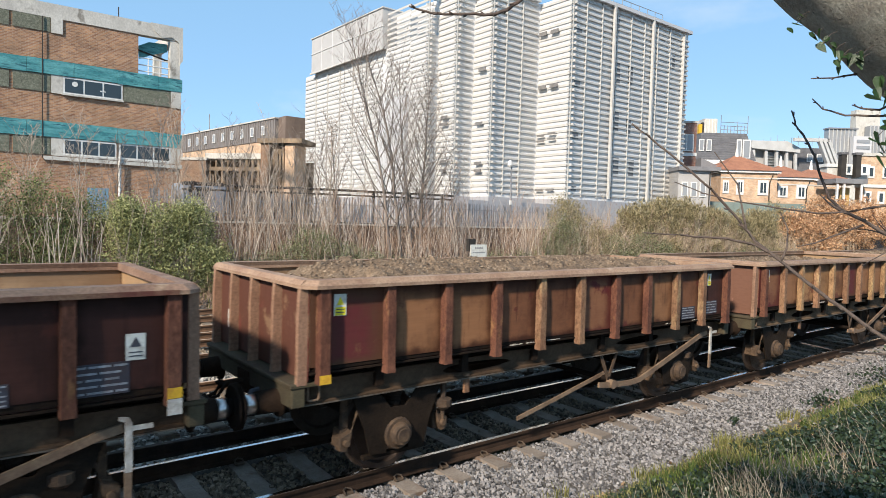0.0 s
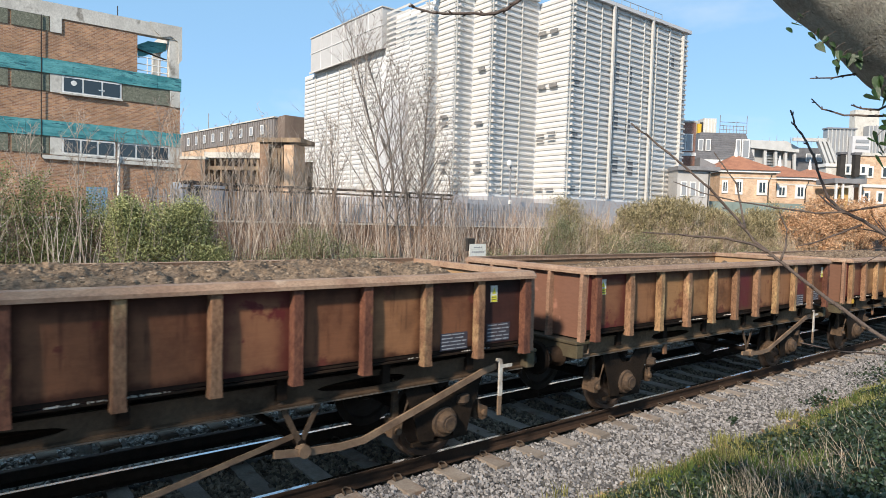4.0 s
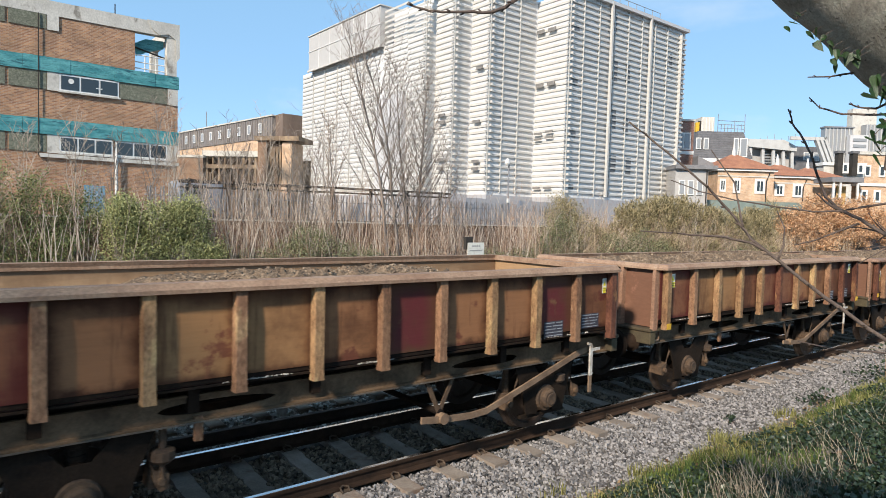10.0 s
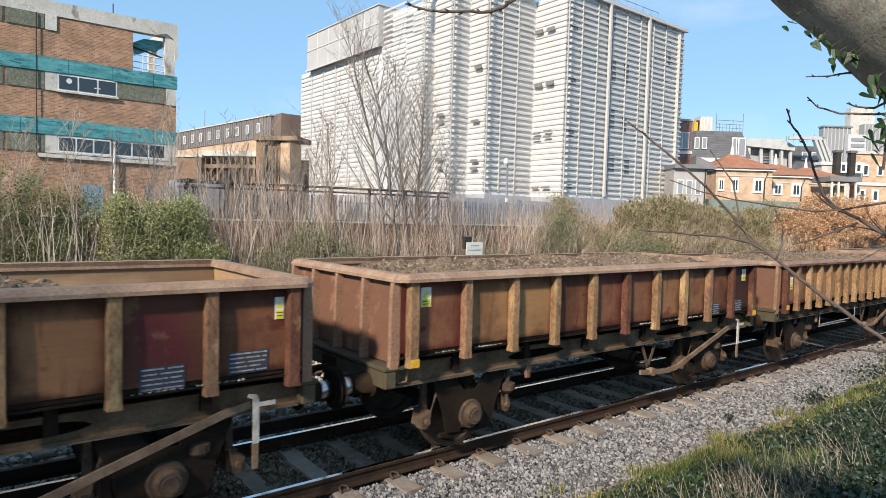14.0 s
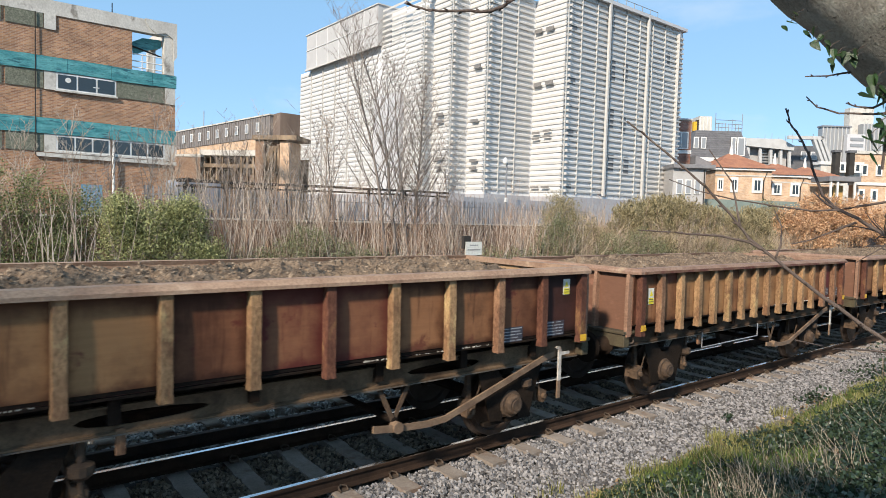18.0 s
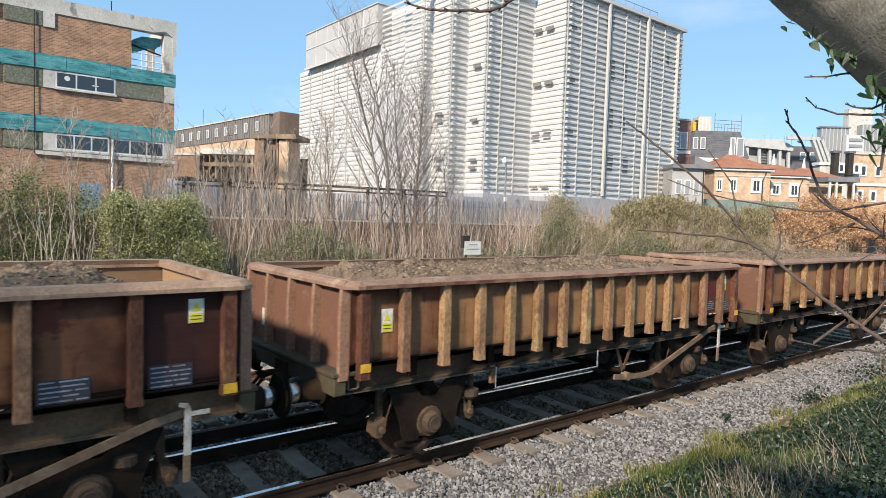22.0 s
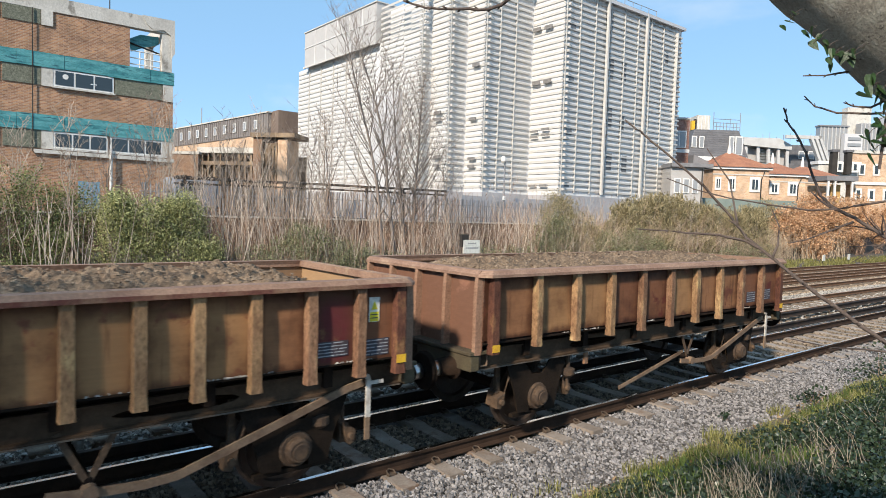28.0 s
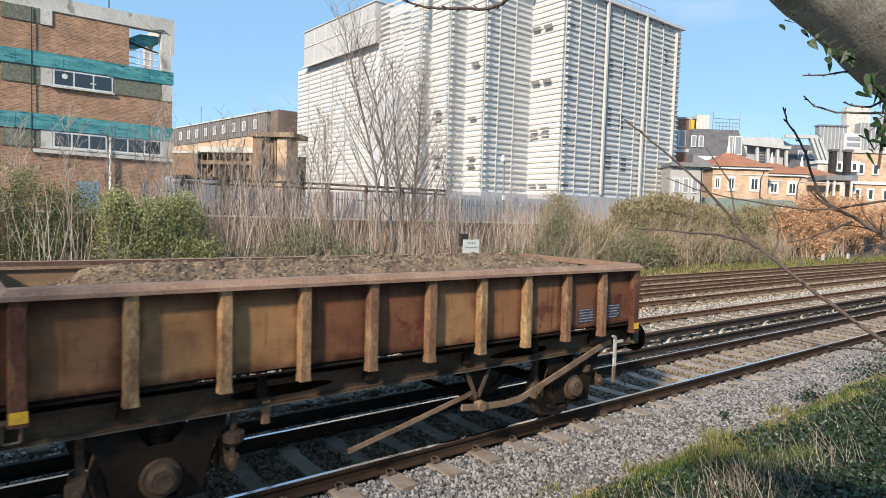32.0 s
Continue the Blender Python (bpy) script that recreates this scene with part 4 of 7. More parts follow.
M["brickdark"] = brick_material("red_tower_brick", (0.30, 0.13, 0.09), (0.23, 0.10, 0.07), (0.36, 0.30, 0.26))
M["retain"] = brick_material("stained_retaining_brick", (0.19, 0.11, 0.075), (0.13, 0.075, 0.055), (0.14, 0.11, 0.09))
M["teal"] = material("teal_debris_netting", (0.04, 0.24, 0.27), 0.7, 0, (0.15, 0.46, 0.48), 0.9, 0.5, 9, 0.5, 0.4, 0.22, (0.02, 0.12, 0.16), 1.7, 0.3)
M["granite"] = material("speckled_aggregate_panel", (0.23, 0.24, 0.185), 0.9, 0, (0.14, 0.15, 0.112), 6, 0.5, 16, 0.6, 0.4)
M["concretelight"] = material("pale_weathered_concrete", (0.62, 0.60, 0.55), 0.9, 0, (0.48, 0.46, 0.42), 1.2, 0.5, 14, 0.25, 0.2, 1.5, (0.26, 0.24, 0.21), 1.1, 0.15)
M["annexe"] = material("grey_render", (0.44, 0.43, 0.42), 0.85, 0, (0.36, 0.35, 0.34), 0.8, 0.5, 12, 0.2, 0.1)
M["framewhite"] = material("white_window_frame", (0.75, 0.75, 0.73), 0.5, 0, (0.62, 0.61, 0.58), 2, 0.4, 20, 0.15, 0)
M["glass"] = glass_material("dark_window_glass", (0.03, 0.04, 0.045))
M["screenwhite"] = material("pale_plant_screen", (0.46, 0.455, 0.45), 0.7, 0, (0.42, 0.415, 0.41), 0.8, 0.4, 14, 0.12, 0.05)
M["ventgrey"] = material("vent_louvre_grey", (0.19, 0.185, 0.18), 0.7, 0, (0.27, 0.26, 0.25), 6, 0.4, 30, 0.3, 0)
M["glassgrey"] = glass_material("grey_window_glass", (0.26, 0.27, 0.28))
M["louvreglass"] = material("dusty_grey_glazing", (0.15, 0.155, 0.165), 0.4, 0, (0.10, 0.105, 0.115), 1.2, 0.4, 10, 0.1, 0)
M["slate"] = material("grey_slate_roof", (0.24, 0.24, 0.25), 0.75, 0, (0.18, 0.18, 0.19), 1.0, 0.5, 14, 0.3, 0.3)
M["slatedark"] = material("dark_slate_hanging", (0.155, 0.155, 0.165), 0.75, 0, (0.105, 0.105, 0.115), 1.4, 0.5, 12, 0.35, 0.3)
M["ochredoor"] = material("ochre_door_paint", (0.52, 0.33, 0.12), 0.6, 0, (0.42, 0.26, 0.09), 2, 0.4, 14, 0.2, 0)
M["greymetal"] = material("grey_standing_seam", (0.22, 0.20, 0.19), 0.6, 0, (0.17, 0.155, 0.15), 0.6, 0.5, 12, 0.2, 0.1, 3.0)
M["brownmetal"] = material("brown_cladding", (0.20, 0.15, 0.12), 0.7, 0, (0.14, 0.10, 0.08), 0.6, 0.5, 12, 0.25, 0.1, 3.0)
M["rooftile"] = material("terracotta_tile_roof", (0.42, 0.19, 0.11), 0.85, 0, (0.30, 0.13, 0.08), 1.4, 0.5, 12, 0.4, 0.4)
M["timberold"] = material("weathered_timber_and_rubble", (0.25, 0.185, 0.125), 0.9, 0, (0.14, 0.10, 0.07), 1.3, 0.5, 14, 0.4, 0.4, 2.0, (0.38, 0.28, 0.185), 1.0, 0.3)
M["void"] = material("dark_interior", (0.03, 0.027, 0.025), 0.9, 0, (0.05, 0.045, 0.04), 1.3, 0.5)
M["galv"] = material("galvanised_palisade", (0.30, 0.31, 0.33), 0.6, 0.2, (0.21, 0.21, 0.225), 2, 0.5, 20, 0.25, 0.1, 2.0, None, 1, 0, 0.15)
M["steelwhite"] = material("white_steel_frame", (0.52, 0.52, 0.51), 0.5, 0, (0.44, 0.44, 0.43), 1, 0.4, 10, 0.15, 0)
M["greenboard"] = material("green_grey_hoarding", (0.22, 0.27, 0.25), 0.8, 0, (0.17, 0.22, 0.20), 0.8, 0.5, 12, 0.25, 0.1)
M["blueboard"] = material("blue_hoarding", (0.12, 0.25, 0.36), 0.7, 0, (0.20, 0.34, 0.44), 0.8, 0.5, 12, 0.25, 0.1)
M["vanpaint"] = material("pale_van_paint", (0.24, 0.27, 0.32), 0.5, 0, (0.18, 0.20, 0.24), 0.8, 0.4, 12, 0.15, 0)

# ---- retaining wall ----
solid("wall_retaining", block(-60, 160, 20.0, 20.4, -0.4, 2.52), M["retain"], "stained brown brick retaining wall behind the thicket", "wall", kind="structure")
solid("wall_coping", block(-60, 160, 19.95, 20.45, 2.523, 2.60), M["concretelight"], "thin concrete coping of the retaining wall", "coping", kind="structure")


# ---- white louvred building ----
def slat_mesh(length, key, lip, deep):
    bm = bmesh.new()
    extrude_profile(bm, [(0.0, 0.0), (-deep + 0.02, -lip * 0.55), (-deep, -lip * 0.55), (-deep, lip * 0.45), (-deep + 0.04, lip * 0.52), (0.0, 0.075)], 0, length)
    return to_mesh(key, bm, M["louvre"])


def louvre_face(wb, origin, turn, length, z0, z1, pitch, mullion, skip=()):
    """One face: slats proud of the wall, thin uprights between them, and stub brackets at the outer end."""
    me = slat_mesh(length, "slat", 0.19 if turn else 0.14, 0.12 if turn else 0.17)
    z = z0 + 0.25
    while z < z1:
        if not any(a < z < b for a, b in skip):
            part("slat", me, None, wb, at=pose(origin[0], origin[1], z, 0, 0, turn))
        z += pitch
    n = max(1, round(length / mullion))
    for k in range(1, n):
        part("mullion", block(-0.03, 0.03, -0.20, 0.0, z0, z1), M["louvre"], wb, at=pose(origin[0], origin[1], 0, 0, 0, turn) @ pose(length * k / n, 0, 0))


def white_building():
    wb = thing("white_building", "tall white building wrapped in horizontal metal louvres with a grey plinth", "building")
    top, low = 20.95, 5.05
    g = 0.40
    # stepped body behind the louvres
    for x0, x1, y0, y1 in ((38.5, 55.2, 26.5, 50.0), (33.3, 38.5, 30.0, 50.0), (31.5, 33.3, 32.2, 50.0), (30.5, 31.5, 34.6, 57.4)):
        last = x0 == 30.5
        part("wall", block(x0 + g, x1 + (0 if x1 == 55.2 else g - 0.002), y0 + g, y1, low - 0.2, top if not last else 17.9), M["panelgrey"], wb)
        part("plinth", block(x0 + 0.1, x1 + (0 if x1 == 55.2 else 0.098), y0 + 0.1, y1, SITE - 0.05, low - 0.203), M["basegrey"], wb, "plain grey panelled plinth")
        part("parapet", block(x0 + 0.02, x1 + (0.15 if x1 == 55.2 else 0.018), y0 + 0.02, y0 + 0.6, top + 0.003, top + 0.28), M["whitepanel"], wb)
    p = 0.452
    louvre_face(wb, (38.5, 26.95), 0, 15.6, low, top, p, 1.9)
    louvre_face(wb, (33.3, 30.45), 0, 5.2, low, top, p, 1.75)
    louvre_face(wb, (31.5, 32.65), 0, 1.8, low, top, p, 1.8)
    louvre_face(wb, (30.5, 35.05), 0, 1.0, low, top, p, 1.8)
    louvre_face(wb, (38.95, 30.45), -90, 3.5 + 0.45, low, top, p, 4.0)
    louvre_face(wb, (33.75, 32.65), -90, 2.2 + 0.45, low, top, p, 4.0)
    louvre_face(wb, (31.95, 35.05), -90, 2.4 + 0.45, low, top, p, 4.0)
    louvre_face(wb, (30.95, 57.3), -90, 15.4, low, 17.7, p, 2.6)
    louvre_face(wb, (30.95, 41.2), -90, 3.5, 13.4, top, p, 4.0)
    louvre_face(wb, (30.95, 37.6), -90, 3.0, low, top, p, 4.0)
    # smooth stair shaft and the plain rooftop box
    part("shaft_panel", block(30.46, 30.9, 37.7, 41.8, low - 0.2, 13.35), M["whitepanel"], wb, "smooth white panelled shaft")
    part("roof_box", block(30.40, 34.0, 41.3, 55.1, 17.9, 21.4), M["screenwhite"], wb, "plain pale rooftop plant screen")
    for k in range(1, 6):
        part("screen_seam", block(30.36, 30.398, 41.3 + 2.3 * k - 0.04, 41.3 + 2.3 * k + 0.04, 17.95, 21.35), M["panelgrey"], wb)
    part("screen_rail", block(30.25, 30.398, 41.2, 55.15, 17.75, 17.93), M["louvre"], wb)
    part("screen_rail", block(30.34, 30.398, 41.2, 55.15, 19.8, 19.86), M["panelgrey"], wb)
    part("screen_cap", block(30.30, 34.1, 41.2, 55.2, 21.402, 21.50), M["louvre"], wb)
    # tall fins on the long face
    for x in (43.75, 49.25):
        part("fin", block(x - 0.10, x + 0.10, 26.50, 26.72, low, top + 0.2), M["louvre"], wb, "broad white upright fin")
    # corner posts with stub brackets
    for x, y in ((38.5, 26.5), (33.3, 30.0), (31.5, 32.2), (30.5, 34.6)):
        part("corner_post", block(x + 0.20, x + 0.27, y + 0.20, y + 0.27, low - 0.25, top), M["louvre"], wb)
    me = to_mesh("end_fin", block(0, 0.9, -0.32, 0.06, -0.06, 0.08), M["louvre"])
    z = low + 0.25
    while z < top - 0.6:
        part("end_fin", me, None, wb, at=pose(54.1, 26.95, z))
        z += p
    part("end_screen", block(54.12, 54.2, 26.55, 27.1, low, top - 0.4), M["louvre"], wb)
    # windows behind the louvres of the long face, and dark vents in the short faces
    for x, z, w, h in ((44.25, 19.7, 0.95, 1.5), (44.55, 15.75, 0.95, 1.7), (46.5, 15.75, 0.6, 1.5), (44.6, 11.7, 0.95, 1.6), (46.5, 11.3, 0.6, 1.4), (44.9, 7.95, 0.8, 1.4), (47.1, 7.9, 0.7, 1.4),
                       (52.9, 18.0, 0.4, 1.2), (39.6, 18.2, 0.7, 0.5), (39.6, 14.0, 0.7, 0.5), (39.6, 9.9, 0.7, 0.5), (39.6, 5.7, 0.6, 0.4)):
        wi = part("window", block(x - w / 2, x + w / 2, 26.860, 26.892, z - h / 2, z + h / 2), M["louvreglass"], wb, "dull grey window behind the louvres")
        part("window_frame", block(x - w / 2 - 0.06, x + w / 2 + 0.06, 26.8925, 26.897, z - h / 2 - 0.06, z + h / 2 + 0.06), M["framewhite"], wi)
    for y, z in ((29.8, 18.33), (28.55, 18.3), (29.7, 13.98), (28.45, 13.98), (29.7, 10.05), (29.7, 9.6), (28.5, 10.15), (28.5, 9.7), (29.7, 5.6), (28.5, 5.6)):
        h = 0.26 if z in (18.33, 18.3, 13.98) else 0.15
        part("vent", block(38.55, 38.63, y - 0.40, y + 0.40, z - h * 0.6, z + h * 0.6), M["ventgrey"], wb, "dark vent opening")
    for x, y, z in ((33.3, 31.3, 14.85), (33.3, 31.5, 10.65), (33.3, 31.5, 7.5), (33.3, 31.5, 6.9), (31.5, 33.7, 11.15), (31.5, 33.7, 10.6), (31.5, 33.7, 7.6), (31.5, 33.7, 6.9)):
        part("vent", block(x + 0.05, x + 0.13, y - 0.4, y + 0.4, z - 0.12, z + 0.12), M["ventgrey"], wb, "dark vent opening")
    # rooftop rail
    for k in range(7):
        part("rail_post", tube(bmesh.new(), [(44.5 + 1.2 * k, 27.4, top + 0.25), (44.5 + 1.2 * k, 27.4, top + 1.2)], 0.03, 5), M["galv"], wb)
    part("guard_rail", tube(bmesh.new(), [(44.5, 27.4, top + 1.2), (51.7, 27.4, top + 1.2)], 0.03, 5), M["galv"], wb)
    part("guard_rail", tube(bmesh.new(), [(44.5, 27.4, top + 0.75), (51.7, 27.4, top + 0.75)], 0.025, 5), M["galv"], wb)
    return wb


white_building()


# ---- brick office block, half stripped ----
def window_unit(owner, x0, x1, z0, z1, y, panes, sash=0.09, glass="glass", name="window"):
    """A framed window set in the facade that faces the line."""
    w = part(name, block(x0, x1, y - 0.06, y - 0.02, z0, z1), M["framewhite"], owner, "white-framed window")
    step = (x1 - x0 - sash) / panes
    for k in range(panes):
        a = x0 + sash + k * step
        part("pane", block(a, a + step - sash, y - 0.075, y - 0.062, z0 + sash, z1 - sash), M[glass], w)
    part("sill", block(x0 - 0.06, x1 + 0.06, y - 0.16, y - 0.021, z0 - 0.09, z0 - 0.002), M["concretelight"], w)
    return w


def brick_building():
    bb = thing("brick_building", "brown brick office block with teal netting bands, upper corner stripped open", "building")
    y = 32.9
    x0, x1 = -16.0, 11.08
    part("wall", block(x0, x1, y, 37.5, SITE - 0.05, 10.80), M["brickred"], bb)
    part("wall", block(x0, 8.72, y, 37.5, 10.803, 13.0), M["brickred"], bb, "upper storey wall of brown brick")
    part("parapet", block(x0, 11.05, y - 0.06, y + 0.45, 13.003, 13.75), M["concretelight"], bb, "stained concrete parapet beam")
    part("column", block(10.45, 11.0, y - 0.02, y + 0.5, 10.80, 13.0), M["concretelight"], bb, "bare concrete corner column")
    part("column", block(10.55, 11.0, 37.0, 37.4, 10.80, 13.0), M["concretelight"], bb)
    part("side_beam", block(10.6, 11.0, y + 0.452, 37.4, 13.003, 13.70), M["concretelight"], bb)
    bm = bmesh.new()
    prism(bm, [(8.78, 12.45), (8.9, 11.75), (9.6, 12.1), (10.4, 12.4), (10.4, 12.85), (9.4, 12.8)], y + 0.55, y + 0.59)
    part("tarpaulin", bm, M["teal"], bb, "torn teal sheet hanging in the open corner")
    bm = bmesh.new()
    prism(bm, [(9.35, 13.78), (11.12, 13.8), (11.14, 11.9), (10.95, 11.6), (10.9, 12.9), (10.5, 13.15), (10.0, 13.02), (9.6, 13.3)], y - 0.13, y - 0.065)
    part("drape", bm, M["concretelight"], bb, "pale sheet draped over the parapet corner")
    for z in (11.0, 11.35, 11.75):
        part("guard_rail", tube(bmesh.new(), [(8.72, y + 0.2, z), (10.45, y + 0.2, z)], 0.035, 6), M["framewhite"], bb)
    for x in (9.3, 9.9):
        part("rail_post", tube(bmesh.new(), [(x, y + 0.2, 10.8), (x, y + 0.2, 11.8)], 0.03, 6), M["framewhite"], bb)
    part("brace", tube(bmesh.new(), [(8.75, y + 0.5, 12.25), (10.5, y + 0.5, 11.85)], 0.05, 6), M["void"], bb)
    # netting bands and aggregate panels below them
    for z0, z1 in ((10.04, 10.78), (6.74, 7.55)):
        x = x0
        k = 0
        while x < x1:
            xe = min(x + 2.15, x1 + 0.05)
            part("netting", block(x, xe - 0.012, y - 0.10 - 0.012 * (k % 2), y - 0.004, z0 + 0.02 * math.sin(k * 2.1), z1 + 0.02 * math.cos(k * 1.3)), M["teal"], bb, "sagging teal debris netting" if k == 0 else "")
            x, k = xe, k + 1
    for z0, z1 in ((9.10, 10.03), (5.80, 6.73), (12.25, 13.0)):
        for a, b in ((-16, 2.6), (2.75, 4.42), (7.95, 10.48)):
            if z0 == 12.25 and a > 4:
                continue
            if z0 == 5.80 and a > 4:
                continue
            part("aggregate_panel", block(a, b, y - 0.05, y - 0.003, z0, z1), M["granite"], bb, "dark speckled aggregate panel")
        part("end_panel", block(4.45, 4.98, y - 0.07, y - 0.004, z0 - 0.03, z1), M["concretelight"], bb)
        if z0 != 12.25:
            part("end_panel", block(10.5, 11.06, y - 0.07, y - 0.004, z0 - 0.03, z1), M["concretelight"], bb)
    window_unit(bb, 4.99, 7.9, 9.12, 10.02, y, 3)
    window_unit(bb, 4.99, 7.6, 5.84, 6.72, y, 3)
    window_unit(bb, 7.72, 10.49, 5.84, 6.72, y, 3)
    # pale disc and notice inside the upper window
    part("window_disc", lathe(bmesh.new(), (5.55, 9.68), [(y - 0.085, 0.02), (y - 0.085, 0.14), (y - 0.078, 0.14)], 16), M["framewhite"], bb)
    part("notice", block(6.75, 7.05, y - 0.085, y - 0.078, 9.45, 9.50), M["framewhite"], bb)
    part("ledge", block(4.1, 11.15, y - 0.14, y - 0.003, 5.52, 5.72), M["concretelight"], bb, "pale concrete ledge under the windows")
    part("rainwater_pipe", tube(bmesh.new(), [(4.05, y - 0.115, 13.0), (4.05, y - 0.115, 5.6), (4.3, y - 0.16, 5.3)], 0.026, 6), M["void"], bb)
    part("rainwater_pipe", tube(bmesh.new(), [(7.75, y - 0.2, 6.0), (7.75, y - 0.2, 2.5)], 0.08, 8), M["framewhite"], bb)
    part("aerial", tube(bmesh.new(), [(7.9, 34, 13.7), (7.9, 34, 14.6)], 0.03, 5), M["void"], bb)
    return bb


brick_building()


# ---- buildings between ----
def mansard_block():
    mb = thing("grey_roofed_block", "long grey metal-clad attic storey over brick with small dormer windows", "building")
    rot = pose(28.9, 60.5, 0, 0, 0, 96.0)
    part("wall", block(0, 26.5, -9, 0, SITE - 0.05, 11.3), M["brickorange"], mb, at=rot)
    part("attic", block(0, 26.0, -9, 0.12, 11.303, 13.62), M["greymetal"], mb, "grey standing-seam attic storey", at=rot)
    me = to_mesh("seam", block(-0.03, 0.03, 0.121, 0.18, 11.35, 13.57), M["greymetal"])
    for k in range(44):
        part("seam", me, None, mb, at=rot @ pose(0.4 + 0.58 * k, 0, 0))
    for k in range(9):
        x = 2.2 + 2.55 * k
        w = part("window", block(x, x + 0.75, 0.181, 0.25, 11.95, 13.0), M["framewhite"], mb, "small white dormer window", at=rot)
        part("pane", block(x + 0.12, x + 0.63, 0.251, 0.26, 12.03, 12.92), M["glassgrey"], w)
    part("roof_edge", block(-0.1, 26.2, -9.1, 0.25, 13.623, 13.77), M["concretelight"], mb, at=rot)
    part("end_wall", block(25.7, 28.0, -6, 0.4, SITE, 13.4), M["whitepanel"], mb, at=rot)
    for x, h in ((24.0, 3.2), (21.5, 0.7), (19.5, 0.5)):
        part("aerial" if h > 1 else "roof_vent", tube(bmesh.new(), [(x, -3, 13.7), (x, -3, 13.7 + h)], 0.06 if h > 1 else 0.3, 6), M["galv"], mb, at=rot)
    rt = pose(29.2, 60.2, 0)
    part("wing", block(0, 8, -1.5, 8, SITE, 13.77), M["brownmetal"], mb, "brown clad wing", at=rt)


mansard_block()


def ruin():
    """Part-demolished brick and timber building on the site."""
    r = thing("half_demolished_building", "part-demolished brown building with open floors and bare posts", "building")
    rot = pose(16.0, 47.0, 0, 0, 0, -48.0)
    part("wall", block(1.6, 9.6, 1.8, 2.1, SITE - 0.05, 7.3), M["timberold"], r, "gutted interior wall", at=rot)
    for z in (4.0, 6.4):
        part("floor_slab", block(1.5, 6.1, -0.3, 1.79, z, z + 0.3), M["timberold"], r, at=rot)
    part("roof_slab", block(1.3, 6.2, -0.4, 2.3, 7.35, 7.8), M["concretelight"], r, "broken edge of the roof slab", at=rot)
    rng = random.Random(4)
    for k in range(9):
        x = 1.6 + k * 0.52
        part("post", block(x, x + rng.uniform(0.09, 0.22), -0.25, -0.05, SITE, 7.348), M["timberold"], r, at=rot)
    for k in range(5):
        x = 1.8 + k * 0.85
        part("brick_panel", block(x, x + rng.uniform(0.4, 0.7), 0.1, 0.3, 2.5, rng.uniform(4.5, 6.2)), M["brickruin"], r, at=rot)
    part("brick_pier", block(6.2, 6.9, -0.6, 1.79, SITE, 8.6), M["brickruin"], r, "dusty brick pier", at=rot)
    part("infill", block(6.9, 8.2, -0.2, 1.79, SITE, 8.2), M["timberold"], r, "torn partition infill", at=rot)
    part("brick_pier", block(8.2, 9.0, -0.5, 1.79, SITE, 8.5), M["brickorange"], r, "bare orange brick pier", at=rot)
    part("slab_edge", block(6.0, 9.7, -0.8, 2.2, 8.602, 8.95), M["timberold"], r, at=rot)
    for k in range(5):
        x = 6.95 + 0.26 * k
        part("torn_stud", block(x, x + 0.07, -0.32, -0.21, SITE, rng.uniform(6.6, 8.5)), M["timberold"], r, at=rot)
    for k in range(18):
        x, z = rng.uniform(1.7, 6.0), rng.choice((2.5, 4.3, 4.3, 6.7))
        part("strut", tube(bmesh.new(), [(x, -0.32, z), (x + rng.uniform(-0.5, 0.5), -0.30, z + rng.uniform(0.6, 1.9))], rng.uniform(0.03, 0.06), 5), M["timberold"], r, at=rot)
    part("brick_front", block(-0.9, 1.5, -0.6, 2.0, SITE, 7.2), M["brickruin"], r, "dusty brick front wall", at=rot)
    part("front_coping", block(-1.0, 1.6, -0.7, 2.05, 7.202, 7.4), M["concretelight"], r, at=rot)


ruin()


def cluster(x, d, z=0.0, turn=0.0):
    """Pose in the rows of houses that face the line obliquely: x across, d away."""
    return pose(0, -6.884, 0, 0, 0, -38.83) @ pose(x, d, z, 0, 0, turn)


